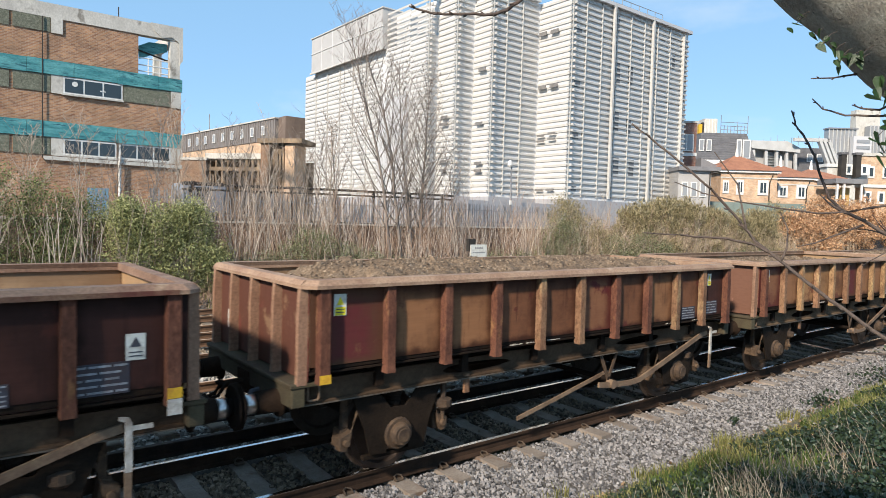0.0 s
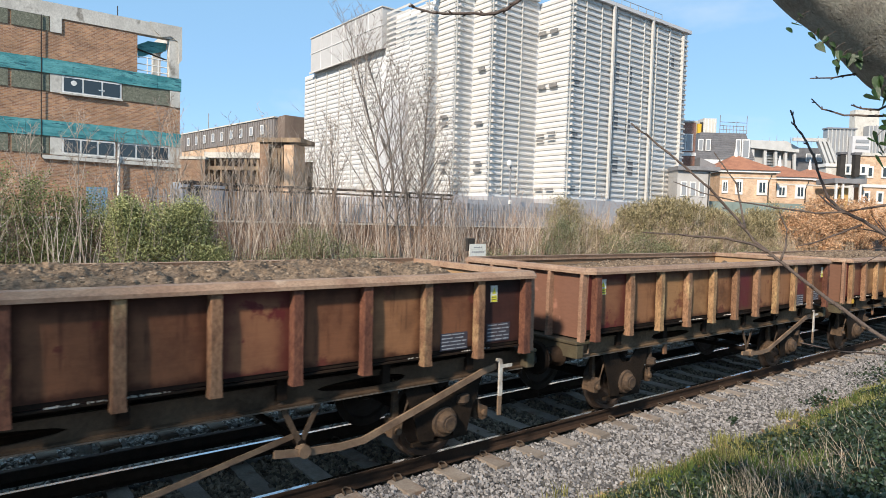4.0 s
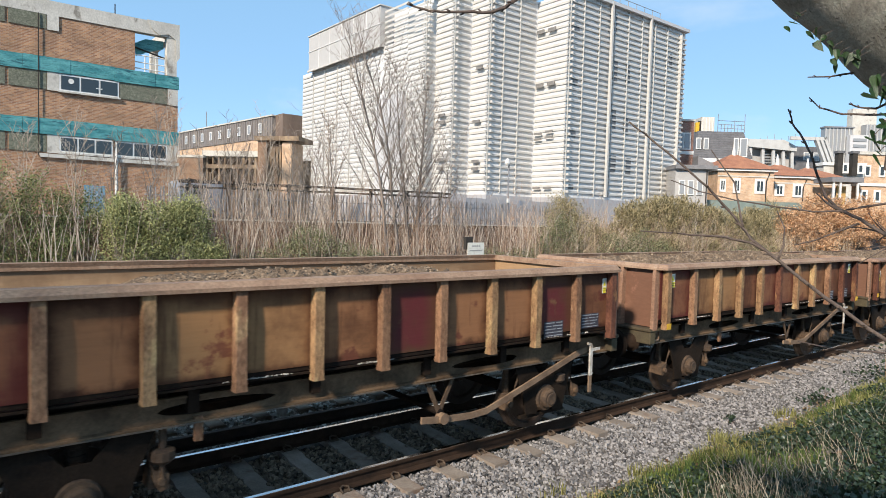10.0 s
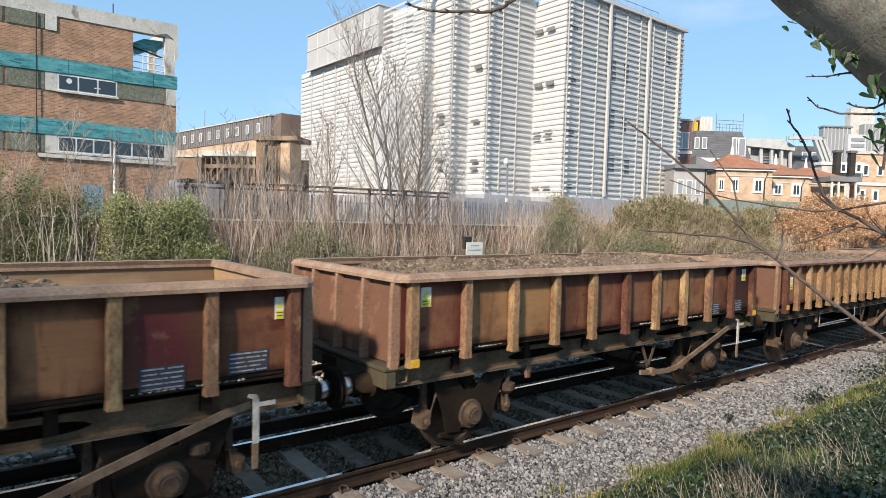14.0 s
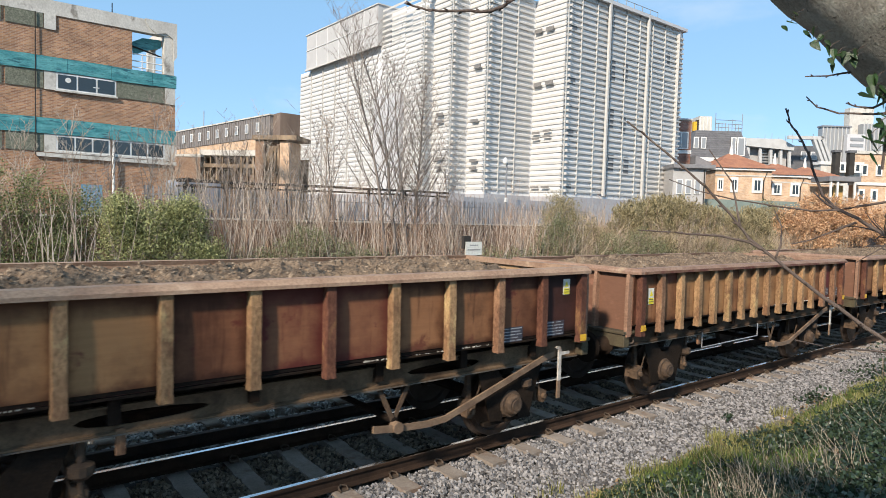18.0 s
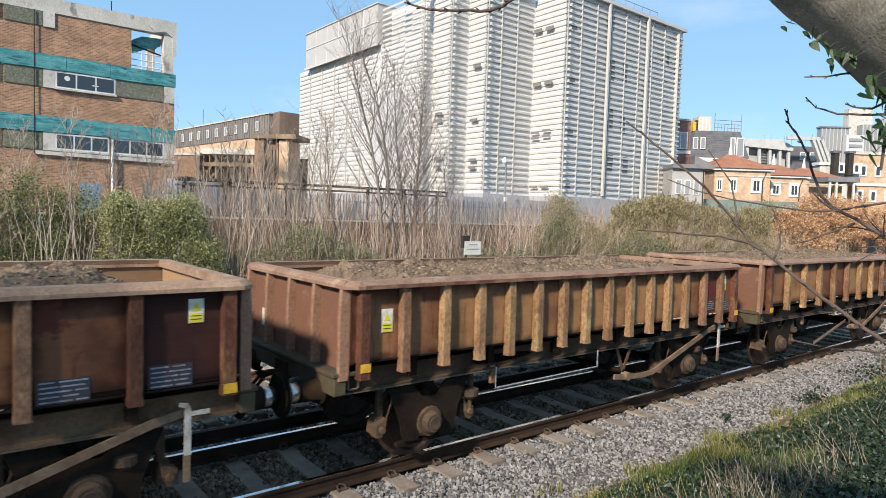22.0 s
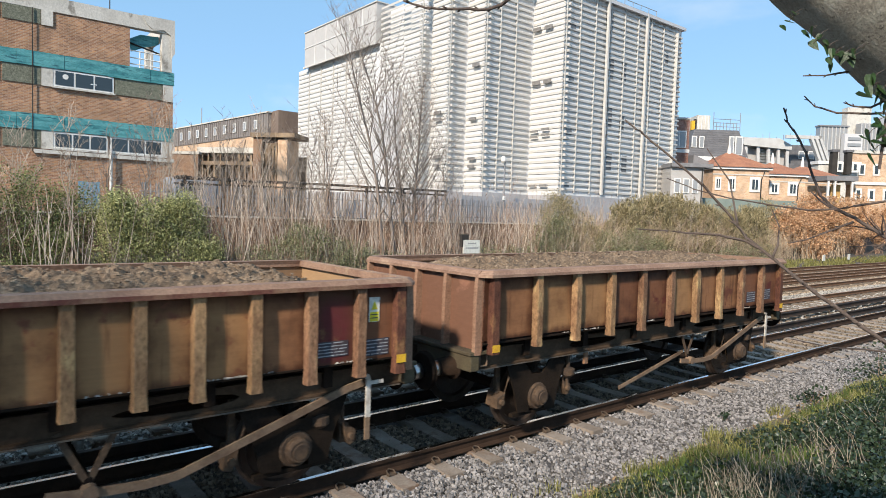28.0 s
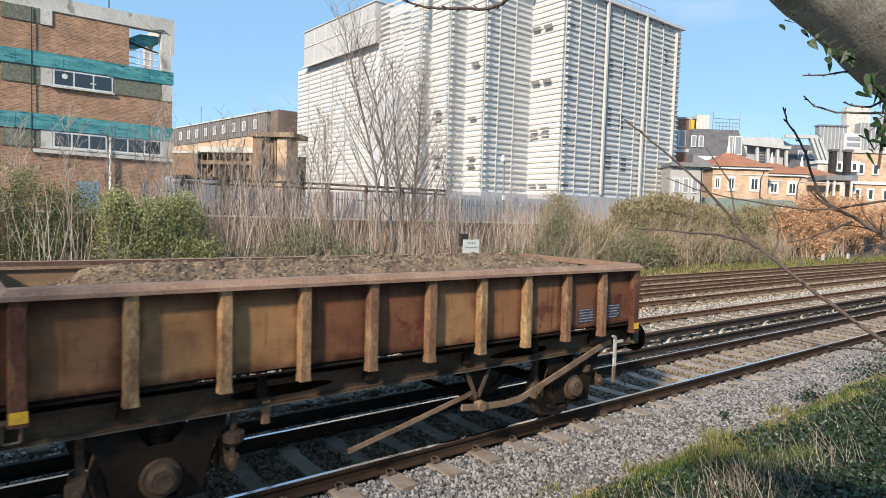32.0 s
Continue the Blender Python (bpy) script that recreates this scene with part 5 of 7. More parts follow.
def hipped_house(label, x0, x1, d, depth, eave, ridge, windows):
    h = thing("brick_house", label, "house", "low brick houses")
    m = cluster(0, 0)
    part("wall", block(x0, x1, d, d + depth, SITE - 0.05, eave + 0.157), M["brickorange"], h, at=m)
    part("string_course", block(x0 - 0.03, x1 + 0.03, d - 0.05, d - 0.003, eave - 0.42, eave - 0.30), M["concretelight"], h, at=m)
    part("cornice", block(x0 - 0.25, x1 + 0.25, d - 0.25, d + depth + 0.25, eave + 0.16, eave + 0.38), M["framewhite"], h, "white moulded cornice", at=m)
    bm = bmesh.new()
    e, cx, cd = eave + 0.383, (x0 + x1) / 2, d + depth / 2
    a = [bm.verts.new(c) for c in ((x0 - 0.4, d - 0.4, e), (x1 + 0.4, d - 0.4, e), (x1 + 0.4, d + depth + 0.4, e), (x0 - 0.4, d + depth + 0.4, e))]
    b = [bm.verts.new(c) for c in ((cx - 0.35, cd, ridge), (cx + 0.35, cd, ridge))]
    for f in ((a[0], a[1], b[1], b[0]), (a[1], a[2], b[1]), (a[2], a[3], b[0], b[1]), (a[3], a[0], b[0])):
        bm.faces.new(f)
    bm.faces.new(a[::-1])
    part("roof", bm, M["rooftile"], h, "hipped terracotta tile roof", at=m)
    part("finial", tube(bmesh.new(), [(cx, cd, ridge - 0.1), (cx, cd, ridge + 0.4), (cx, cd, ridge + 1.1)], [0.22, 0.16, 0.05], 6), M["framewhite"], h, at=m)
    for wx, wz, ww, wh in windows:
        w = part("window", block(wx - ww / 2, wx + ww / 2, d - 0.09, d - 0.003, wz - wh / 2, wz + wh / 2), M["framewhite"], h, "white-surround window", at=m)
        part("pane", block(wx - ww * 0.27, wx + ww * 0.27, d - 0.12, d - 0.093, wz - wh * 0.33, wz + wh * 0.33), M["glass"], w)
        part("sash_bar", block(wx - 0.035, wx + 0.035, d - 0.135, d - 0.121, wz - wh * 0.33, wz + wh * 0.33), M["framewhite"], w)
    part("drainpipe", tube(bmesh.new(), [(x1 - 0.5, d - 0.12, eave), (x1 - 0.8, d - 0.12, eave - 0.8), (x1 - 0.8, d - 0.12, 2.5)], 0.06, 6), M["void"], h, at=m)
    return h


hipped_house("orange brick lodge with a hipped terracotta roof and white cornice", 26.8, 32.4, 64, 6, 8.3, 10.4, ((27.3, 7.0, 0.6, 1.3), (28.7, 7.0, 0.75, 1.5), (31.0, 7.0, 1.05, 1.5)))
hipped_house("smaller orange brick house with a low hipped roof", 33.2, 37.2, 66, 6, 7.9, 9.7, ((34.0, 6.8, 1.0, 1.2), (35.9, 6.8, 1.05, 1.4)))
hipped_house("low orange brick house beside a grey porch", 38.9, 43.6, 71, 6, 8.2, 9.9, ((39.4, 6.8, 0.8, 1.4), (43.0, 6.8, 0.7, 1.2)))


def far_window(owner, m, x0, x1, z0, z1, d, glass="glassgrey", rim=0.12, bars=0, label=""):
    """White-framed window on a far facade at distance d."""
    w = part("window", block(x0, x1, d - 0.10, d - 0.003, z0, z1), M["framewhite"], owner, label, at=m)
    n = bars + 1
    step = (x1 - x0 - rim) / n
    for k in range(n):
        part("pane", block(x0 + rim + k * step, x0 + (k + 1) * step, d - 0.13, d - 0.103, z0 + rim, z1 - rim), M[glass], w)


def far_blocks():
    m = cluster(0, 0)
    wb = thing("white_annexe", "low white rendered annexe beside the tall building", "building", at=None)
    part("wall", block(20.1, 23.0, 57, 66, SITE, 7.9), M["annexe"], wb, at=m)
    part("roof", block(20.0, 23.7, 56.6, 66, 7.903, 8.25), M["slate"], wb, "grey flat roof edge", at=m)
    for k in range(3):
        far_window(wb, m, 20.4 + 0.8 * k, 20.95 + 0.8 * k, 5.6, 6.9, 57, rim=0.08)
    part("drainpipe", tube(bmesh.new(), [(22.85, 56.9, 7.8), (22.85, 56.9, 2.5)], 0.05, 6), M["void"], wb, at=m)
    # dark red brick block
    tw = thing("brick_tower", "dark red brick block with a white bay window", "building")
    part("wall", block(22.6, 25.7, 68, 76, SITE, 13.9), M["brickdark"], tw, at=m)
    part("parapet", block(22.5, 25.8, 67.9, 76, 13.903, 14.1), M["concretelight"], tw, at=m)
    far_window(tw, m, 23.9, 25.4, 10.9, 12.7, 68, bars=1, label="white bay window")
    part("string_course", block(22.55, 25.75, 67.9, 67.997, 10.4, 10.75), M["framewhite"], tw, at=m)
    bm = bmesh.new()
    prism(bm, [(25.702, 8.6), (29.0, 8.6), (25.702, 10.1)], 66.5, 72)
    part("lean_roof", bm, M["slate"], tw, "sloping slate lean-to roof", at=m)
    # slate mansard with roof plant
    ms = thing("mansard_house", "grey slate mansard roof with white dormers and rooftop plant", "building")
    part("wall", block(36.0, 44.4, 95, 107, SITE, 12.7), M["brickdark"], ms, at=m)
    part("cornice", block(35.9, 44.6, 94.7, 94.997, 12.3, 12.9), M["framewhite"], ms, at=m)
    bm = bmesh.new()
    box(bm, 35.8, 44.7, 94.75, 107, 12.903, 17.0, (1.1, 1.0))
    part("mansard", bm, M["slatedark"], ms, "steep dark slate mansard", at=m)
    for k in range(11):
        z = 13.2 + 0.34 * k
        g = (z - 12.903) / 4.1
        part("slate_course", block(35.8 + 1.1 * g - 0.02, 44.7 - 1.1 * g + 0.02, 94.72 + g, 94.80 + g, z, z + 0.05), M["slate"], ms, at=m)
    for x in (36.3, 37.4):
        far_window(ms, m, x, x + 0.75, 14.2, 15.9, 95.0, label="small white dormer window")
    for x, ww in ((41.8, 0.75), (42.7, 1.15)):
        far_window(ms, m, x, x + ww, 13.2, 16.0, 94.9, rim=0.16, label="tall white dormer window")
    part("plant_room", block(37.7, 39.7, 97, 101, 17.003, 19.3), M["concretelight"], ms, "pale rooftop plant room", at=m)
    for k in range(4):
        part("plant_rib", block(37.9 + 0.5 * k, 38.0 + 0.5 * k, 96.9, 96.997, 17.1, 19.2), M["framewhite"], ms, at=m)
    part("yellow_sheet", block(36.8, 37.3, 96.6, 97.2, 17.003, 18.4), M["yellow"], ms, "yellow sheeting on the roof", at=m)
    part("plant_slot", block(37.35, 37.68, 96.9, 97.4, 17.003, 18.7), M["void"], ms, "dark plant cabinet", at=m)
    for k in range(9):
        x = 39.9 + 0.5 * k
        part("roof_rail", tube(bmesh.new(), [(x, 96.2, 17.0), (x, 96.2, 18.2 + (1.5 if k in (0, 8) else 0.6 if k == 5 else 0))], 0.05, 5), M["galv"], ms, at=m)
    for z in (17.6, 18.15, 18.7):
        part("roof_rail", tube(bmesh.new(), [(39.9, 96.2, z), (43.9, 96.2, z - 0.1)], 0.045, 5), M["galv"], ms, at=m)
    # white steel-framed hall
    sh = thing("steel_framed_hall", "pale hall with white raking frames and slatted glass", "building")
    part("wall", block(51.3, 58.6, 111, 118, SITE, 16.6), M["annexe"], sh, at=m)
    bm = bmesh.new()
    prism(bm, [(50.6, 16.6), (58.9, 16.0), (58.9, 16.8), (56.7, 17.9), (50.6, 17.9)], 109.2, 118)
    part("roof", bm, M["steelwhite"], sh, "white roof fascia", at=m)
    for k, x in enumerate((51.0, 53.1, 54.9, 56.6, 58.1)):
        bm = bmesh.new()
        prism(bm, [(x, 16.7), (x + 0.45, 16.7), (x + 0.75, 9), (x + 0.3, 9)], 109.5, 110.0)
        part("column", bm, M["steelwhite"], sh, at=m)
    for k in range(13):
        part("glass_slat", block(53.6, 56.5, 110.4, 110.9, 10.6 + 0.48 * k, 10.82 + 0.48 * k), M["glassgrey"], sh, at=m)
    part("grey_wing", block(59.6, 64.6, 112, 116, SITE, 17.2), M["slatedark"], sh, "dark slate-hung wing", at=m)
    for x in (61.6, 63.3):
        far_window(sh, m, x, x + 1.05, 14.8, 16.2, 112)
    for k in range(3):
        x = 60.9 + 0.75 * k
        bm = bmesh.new()
        prism(bm, [(x, 18.3), (x + 0.45, 18.3), (x + 3.3, 11.6), (x + 2.8, 11.6)], 107.5 + 0.05 * k, 108.3)
        part("raking_frame", bm, M["steelwhite"], sh, "white raking steel frame", at=m)
    part("frame_beam", block(57.0, 62.9, 107.6, 108.2, 17.75, 18.3), M["steelwhite"], sh, at=m)
    part("long_roof", block(66, 78, 150, 156, 17.0, 21.6), M["panelgrey"], sh, "long pale roof behind", at=m)
    for k in range(9):
        part("roof_mast", tube(bmesh.new(), [(54 + 1.2 * k, 112, 17.6), (54 + 1.2 * k, 112, 18.5 + 0.4 * (k % 3))], 0.04, 5), M["galv"], sh, at=m)
    # tall grey blocks
    tb = thing("tower_block", "pale grey concrete and ribbed glass tower blocks on the skyline", "building")
    part("glass_wing", block(75.6, 81.2, 130, 131.5, SITE, 23.4), M["glassgrey"], tb, "grey glazed wing with pale ribs", at=m)
    for k in range(8):
        part("cladding_rib", block(75.6 + 0.78 * k, 75.74 + 0.78 * k, 129.8, 129.997, 15.0, 23.5), M["steelwhite"], tb, at=m)
    part("wing_cap", block(75.4, 81.4, 129.7, 131.6, 23.403, 23.7), M["galv"], tb, at=m)
    part("white_wing", block(79.8, 83.4, 128.5, 129.7, SITE, 21.9), M["whitepanel"], tb, at=m)
    for z in (19.4, 20.6):
        part("band_window", block(80.4, 83.0, 128.35, 128.497, z, z + 0.6), M["glassgrey"], tb, at=m)
    part("shaft", block(87.2, 92.4, 140, 142, SITE, 29.3), M["concretelight"], tb, "bare concrete shaft", at=m)
    part("glass_wing", block(89.0, 94.6, 138, 139.8, SITE, 25.6), M["glassgrey"], tb, at=m)
    for k in range(8):
        part("cladding_rib", block(89.0 + 0.78 * k, 89.14 + 0.78 * k, 137.8, 137.997, 17.0, 25.7), M["steelwhite"], tb, at=m)
    part("white_block", block(94.7, 108.0, 138, 141, SITE, 27.5), M["whitepanel"], tb, at=m)
    # low pale roofs and dark stacks before them
    st = thing("chimney_house", "pale low house with dark chimney stacks and white dormers", "house")
    part("wall", block(48.0, 53.2, 82.4, 84.0, SITE, 11.1), M["concretelight"], st, at=m)
    part("roof", block(47.8, 53.4, 82.2, 84.0, 11.103, 11.5), M["framewhite"], st, "flat white roof edge", at=m)
    for x in (49.2, 51.05):
        part("chimney", block(x, x + 0.62, 81.4, 82.19, 9.8, 12.6), M["void"], st, "sooty dark chimney", at=m)
        part("stack_cap", block(x - 0.14, x + 0.76, 81.3, 82.25, 12.602, 12.9), M["slatedark"], st, at=m)
    for x in (49.95, 51.9):
        far_window(st, m, x, x + 0.9, 10.1, 11.4, 81.9, glass="glass", rim=0.26)
    # orange brick terrace before them
    yt = thing("brick_terrace", "orange brick terrace with white window surrounds", "building")
    part("wall", block(53.1, 70.0, 84, 85.4, SITE, 12.8), M["brickorange"], yt, at=m)
    part("parapet", block(53.0, 70.1, 83.8, 85.5, 12.803, 13.2), M["concretelight"], yt, at=m)
    for k in range(6):
        for z in (7.4, 10.7):
            x = 54.2 + 1.9 * k
            far_window(yt, m, x, x + 0.85, z - 0.75, z + 0.75, 84, glass="glass", rim=0.2, label="white-surround window")
    part("string_course", block(53.0, 70.0, 83.9, 83.997, 8.9, 9.1), M["framewhite"], yt, at=m)
    # flat-roofed porch beside the houses
    po = thing("porch", "grey flat-roofed porch with posts and an ochre door", "porch")
    part("canopy", block(39.7, 43.0, 66.5, 69.9, 7.85, 8.35), M["slate"], po, "grey flat canopy", at=m)
    for x in (39.9, 40.6, 42.4):
        part("post", block(x, x + 0.18, 66.6, 66.8, SITE, 7.848), M["framewhite"], po, at=m)
    part("door", block(41.1, 42.1, 68.0, 68.08, SITE, 7.5), M["ochredoor"], po, "ochre panelled door", at=m)
    part("side_wall", block(43.3, 50.0, 68, 69, SITE, 7.6), M["brickorange"], po, "low orange brick side wall", at=m)
    part("side_cornice", block(43.2, 50.1, 67.85, 69, 7.603, 7.9), M["framewhite"], po, at=m)
    for x in (43.6, 45.0, 46.6):
        far_window(po, m, x, x + 0.75, 5.9, 7.2, 68, glass="glass", rim=0.2)


far_blocks()
hb = thing("hoarding", "green-grey site hoarding before the brick houses", "hoarding")
for k in range(5):
    part("board", block(24.0 + 2.42 * k, 24.0 + 2.42 * k + 2.4, 60 + 0.25 * k, 60.06 + 0.25 * k, SITE - 0.05, 5.35), M["greenboard"], hb, at=cluster(0, 0))

# ---- yard behind the fence ----
bh = thing("blue_hoarding", "weathered blue boards along the yard", "hoarding")
for k in range(2):
    part("board", block(4.95 + 0.43 * k, 5.36 + 0.43 * k, 25.0, 25.05, SITE - 0.05, 3.9), M["blueboard"], bh)


def van(x, y):
    v = thing("van", "grey-blue flatbed van parked in the yard", "van", at=pose(x, y, SITE - 0.02))
    bm = block(0, 2.4, -0.95, 0.95, 0.45, 2.05, 0.12)
    part("body", bm, M["vanpaint"], v)
    part("windscreen", block(0.35, 1.5, -0.965, -0.953, 1.35, 1.85), M["glass"], v)
    part("roof_rack", block(0.3, 2.2, -0.85, 0.85, 2.051, 2.13), M["void"], v)
    for wx in (0.6, 1.8):
        for wy in (-0.9, 0.7):
            w = part("wheel", lathe(bmesh.new(), (wx, 0.34), [(wy, 0.2), (wy, 0.34), (wy + 0.2, 0.34), (wy + 0.2, 0.2)], 16), M["ink"], v)


van(9.6, 28.4)


def palisade():
    f = thing("palisade_fence", "galvanised steel palisade fence on the retaining wall", "fence")
    bm = bmesh.new()
    prism(bm, [(-0.033, 2.60), (0.033, 2.60), (0.033, 3.78), (0.012, 3.86), (-0.012, 3.86), (-0.033, 3.78)], 20.10, 20.113)
    for v in bm.verts:
        if abs(v.co.x) > 0.03:
            v.co.y -= 0.012
    pale = to_mesh("pale", bm, M["galv"])
    x, k = 6.4, 0
    while x < 34:
        part("pale", pale, None, f, at=pose(x, 0, 0.012 * math.sin(k * 1.9), 0, 0.5 * math.sin(k * 2.7), 0))
        x += 0.16
        k += 1
    for z in (2.85, 3.5):
        part("rail", block(6.3, 34, 20.118, 20.16, z - 0.025, z + 0.025), M["galv"], f)
    for k in range(10):
        part("post", block(6.5 + 2.75 * k, 6.6 + 2.75 * k, 20.165, 20.25, 2.60, 3.85), M["galv"], f)


palisade()
pr = thing("pipe_run", "dark pipes carried on brackets behind the fence", "pipes")
for z, r in ((4.25, 0.06), (4.02, 0.045)):
    part("pipe", tube(bmesh.new(), [(8.0, 21.6, z - 0.1), (15.0, 21.6, z), (23.0, 21.6, z + 0.05)], r, 8), M["void"], pr)
for k in range(7):
    part("bracket", block(8.4 + 2.3 * k, 8.5 + 2.3 * k, 21.52, 21.7, SITE - 0.05, 4.3), M["void"], pr)
rl = thing("lamp_post", "slim grey yard lamp post with a small globe lantern", "lamp post")
part("post", tube(bmesh.new(), [(27.0, 21.0, SITE - 0.05), (27.0, 21.0, 4.0), (27.0, 21.0, 6.35)], [0.07, 0.06, 0.045], 8), M["galv"], rl)
part("lantern", tube(bmesh.new(), [(26.86, 21.0, 6.15), (26.86, 21.0, 6.3), (26.86, 21.0, 6.5), (26.86, 21.0, 6.62)], [0.06, 0.16, 0.14, 0.04], 10), M["framewhite"], rl)
part("box", block(26.85, 27.0, 20.85, 20.95, 3.95, 4.2), M["framewhite"], rl)
hd = thing("yard_screen", "pale grey sheet screen below the white building", "screen")
for k in range(9):
    part("sheet", block(24.4 + 1.5 * k, 25.88 + 1.5 * k, 21.9, 21.95, SITE - 0.05, 4.15), M["basegrey"], hd)

# ---- line-side sign and markers ----
sg = thing("lineside_sign", "white line-side board with unreadable lettering on a short post", "sign")
part("board", block(18.08, 19.02, 14.18, 14.21, 1.27, 1.86), M["labelwhite"], sg)
part("post", block(18.2, 18.27, 14.215, 14.27, -0.25, 1.7), M["void"], sg)
part("back_box", block(18.05, 18.45, 14.28, 14.45, 1.55, 2.1), M["void"], sg, "dark equipment box behind the board")
bm = bmesh.new()
for r in range(2):
    for k in range(6):
        if r == 0 and k in (0, 5):
            continue
        box(bm, 18.2 + 0.125 * k, 18.28 + 0.125 * k, 14.172, 14.178, 1.68 - 0.2 * r, 1.735 - 0.2 * r)
tagged(part("print", bm, M["slate"], sg), kind="stuff")
for x in (56.6, 62.0):
    mk = thing("distance_marker", "small white line-side marker block", "marker", "line-side markers")
    part("plate", block(x, x + 0.45, 14.0, 14.06, 0.2, 0.68), M["labelwhite"], mk)
    part("stake", block(x + 0.18, x + 0.26, 14.065, 14.1, -0.3, 0.5), M["void"], mk)


# ---- plants ----
M["leafgreen"] = island_material("bush_leaves", (0.065, 0.078, 0.028), (0.60, 0.61, 0.29), 0.5, 0.35)
M["leafgrey"] = island_material("grey_green_bramble_leaves", (0.075, 0.085, 0.042), (0.41, 0.41, 0.235), 0.65, 0.3)
M["reed"] = island_material("tawny_reed_leaves", (0.095, 0.082, 0.040), (0.56, 0.47, 0.275), 0.8, 0.3)
M["palelitter"] = island_material("bleached_fallen_leaves", (0.16, 0.105, 0.07), (0.52, 0.385, 0.27), 0.9)
M["leafdark"] = island_material("ivy_leaves", (0.010, 0.020, 0.010), (0.045, 0.072, 0.036), 0.4, 0.15, 0.5)
M["leafolive"] = island_material("olive_scrub_leaves", (0.055, 0.075, 0.026), (0.36, 0.39, 0.17), 0.65, 0.3)
M["leafcopper"] = island_material("dry_copper_leaves", (0.34, 0.18, 0.09), (0.82, 0.54, 0.33), 0.8, 0.3)
M["grass"] = island_material("grass_blades", (0.035, 0.062, 0.015), (0.145, 0.20, 0.05), 0.8, 0.3)
M["grassdry"] = island_material("yellowed_grass", (0.10, 0.105, 0.03), (0.37, 0.345, 0.13), 0.85, 0.3)
M["stempale"] = island_material("pale_bare_stems", (0.27, 0.212, 0.168), (0.62, 0.535, 0.455), 0.85)
M["stembrown"] = island_material("brown_bare_stems", (0.10, 0.062, 0.045), (0.44, 0.30, 0.215), 0.85)
M["straw"] = island_material("dead_straw_stems", (0.17, 0.125, 0.085), (0.56, 0.445, 0.32), 0.85)
M["deadstem"] = island_material("weathered_dead_stems", (0.12, 0.095, 0.07), (0.42, 0.365, 0.285), 0.85)
M["barkgrey"] = material("grey_brown_bark", (0.30, 0.255, 0.225), 0.9, 0, (0.19, 0.16, 0.14), 5, 0.5, 40, 0.4, 0.5, 3.0)
M["barkpale"] = material("pale_sapling_bark", (0.46, 0.39, 0.325), 0.9, 0, (0.32, 0.26, 0.21), 5, 0.5, 40, 0.3, 0.3, 3.0)
M["barktwig"] = material("dark_twig_bark", (0.10, 0.073, 0.063), 0.8, 0, (0.15, 0.115, 0.095), 14, 0.5, 160, 0.4, 0.5)
M["barklimb"] = material("rough_grey_limb_bark", (0.40, 0.385, 0.325), 0.95, 0, (0.24, 0.215, 0.18), 16, 0.5, 130, 0.45, 0.55, 1.0, (0.05, 0.043, 0.037), 62.0, 0.10)
M["leaflitter"] = island_material("fallen_leaves", (0.10, 0.06, 0.035), (0.42, 0.30, 0.18), 0.9)


class Sticks:
    """Gathers tapered round bars into one mesh."""

    def __init__(self):
        self.v, self.f = [], []

    def add(self, pts, r0, r1, sides=3):
        base = len(self.v)
        n = len(pts)
        for i, p in enumerate(pts):
            a, b = pts[max(i - 1, 0)], pts[min(i + 1, n - 1)]
            d = (Vector(b) - Vector(a)).normalized()
            u = d.orthogonal().normalized()
            w = d.cross(u)
            r = r0 + (r1 - r0) * i / (n - 1)
            for k in range(sides):
                q = 2 * math.pi * k / sides
                self.v.append(tuple(Vector(p) + r * (math.cos(q) * u + math.sin(q) * w)))
        for i in range(n - 1):
            for k in range(sides):
                a, b = base + i * sides + k, base + i * sides + (k + 1) % sides
                self.f.append((a, b, b + sides, a + sides))
        self.f.append(tuple(base + k for k in range(sides))[::-1])
        self.f.append(tuple(base + (n - 1) * sides + k for k in range(sides)))

    def mesh(self, name, mat, smooth=False):
        return raw(name, self.v, self.f, mat, smooth)


def leaves_mesh(name, centres, size, mat, rng, aspect=0.5, droop=0.0):
    """Small folded leaves, one island each, at the given places."""
    n = len(centres)
    s = size * rng.uniform(0.6, 1.4, n)
    d = rng.normal(size=(n, 3))
    d[:, 2] -= droop
    d /= np.linalg.norm(d, axis=1)[:, None]
    w = np.cross(d, rng.normal(size=(n, 3)))
    w /= np.linalg.norm(w, axis=1)[:, None]
    nn = np.cross(d, w)
    c = np.asarray(centres)
    L, W = s[:, None], (s * aspect)[:, None]
    verts = np.stack([c, c + d * L * 0.45 + w * W * 0.5 + nn * L * 0.08, c + d * L, c + d * L * 0.45 - w * W * 0.5 + nn * L * 0.08], 1).reshape(-1, 3)
    i = np.arange(n)[:, None] * 4
    faces = np.concatenate([i + [0, 1, 2], i + [0, 2, 3]], 1).reshape(-1, 3)
    return raw(name, verts, faces, mat)


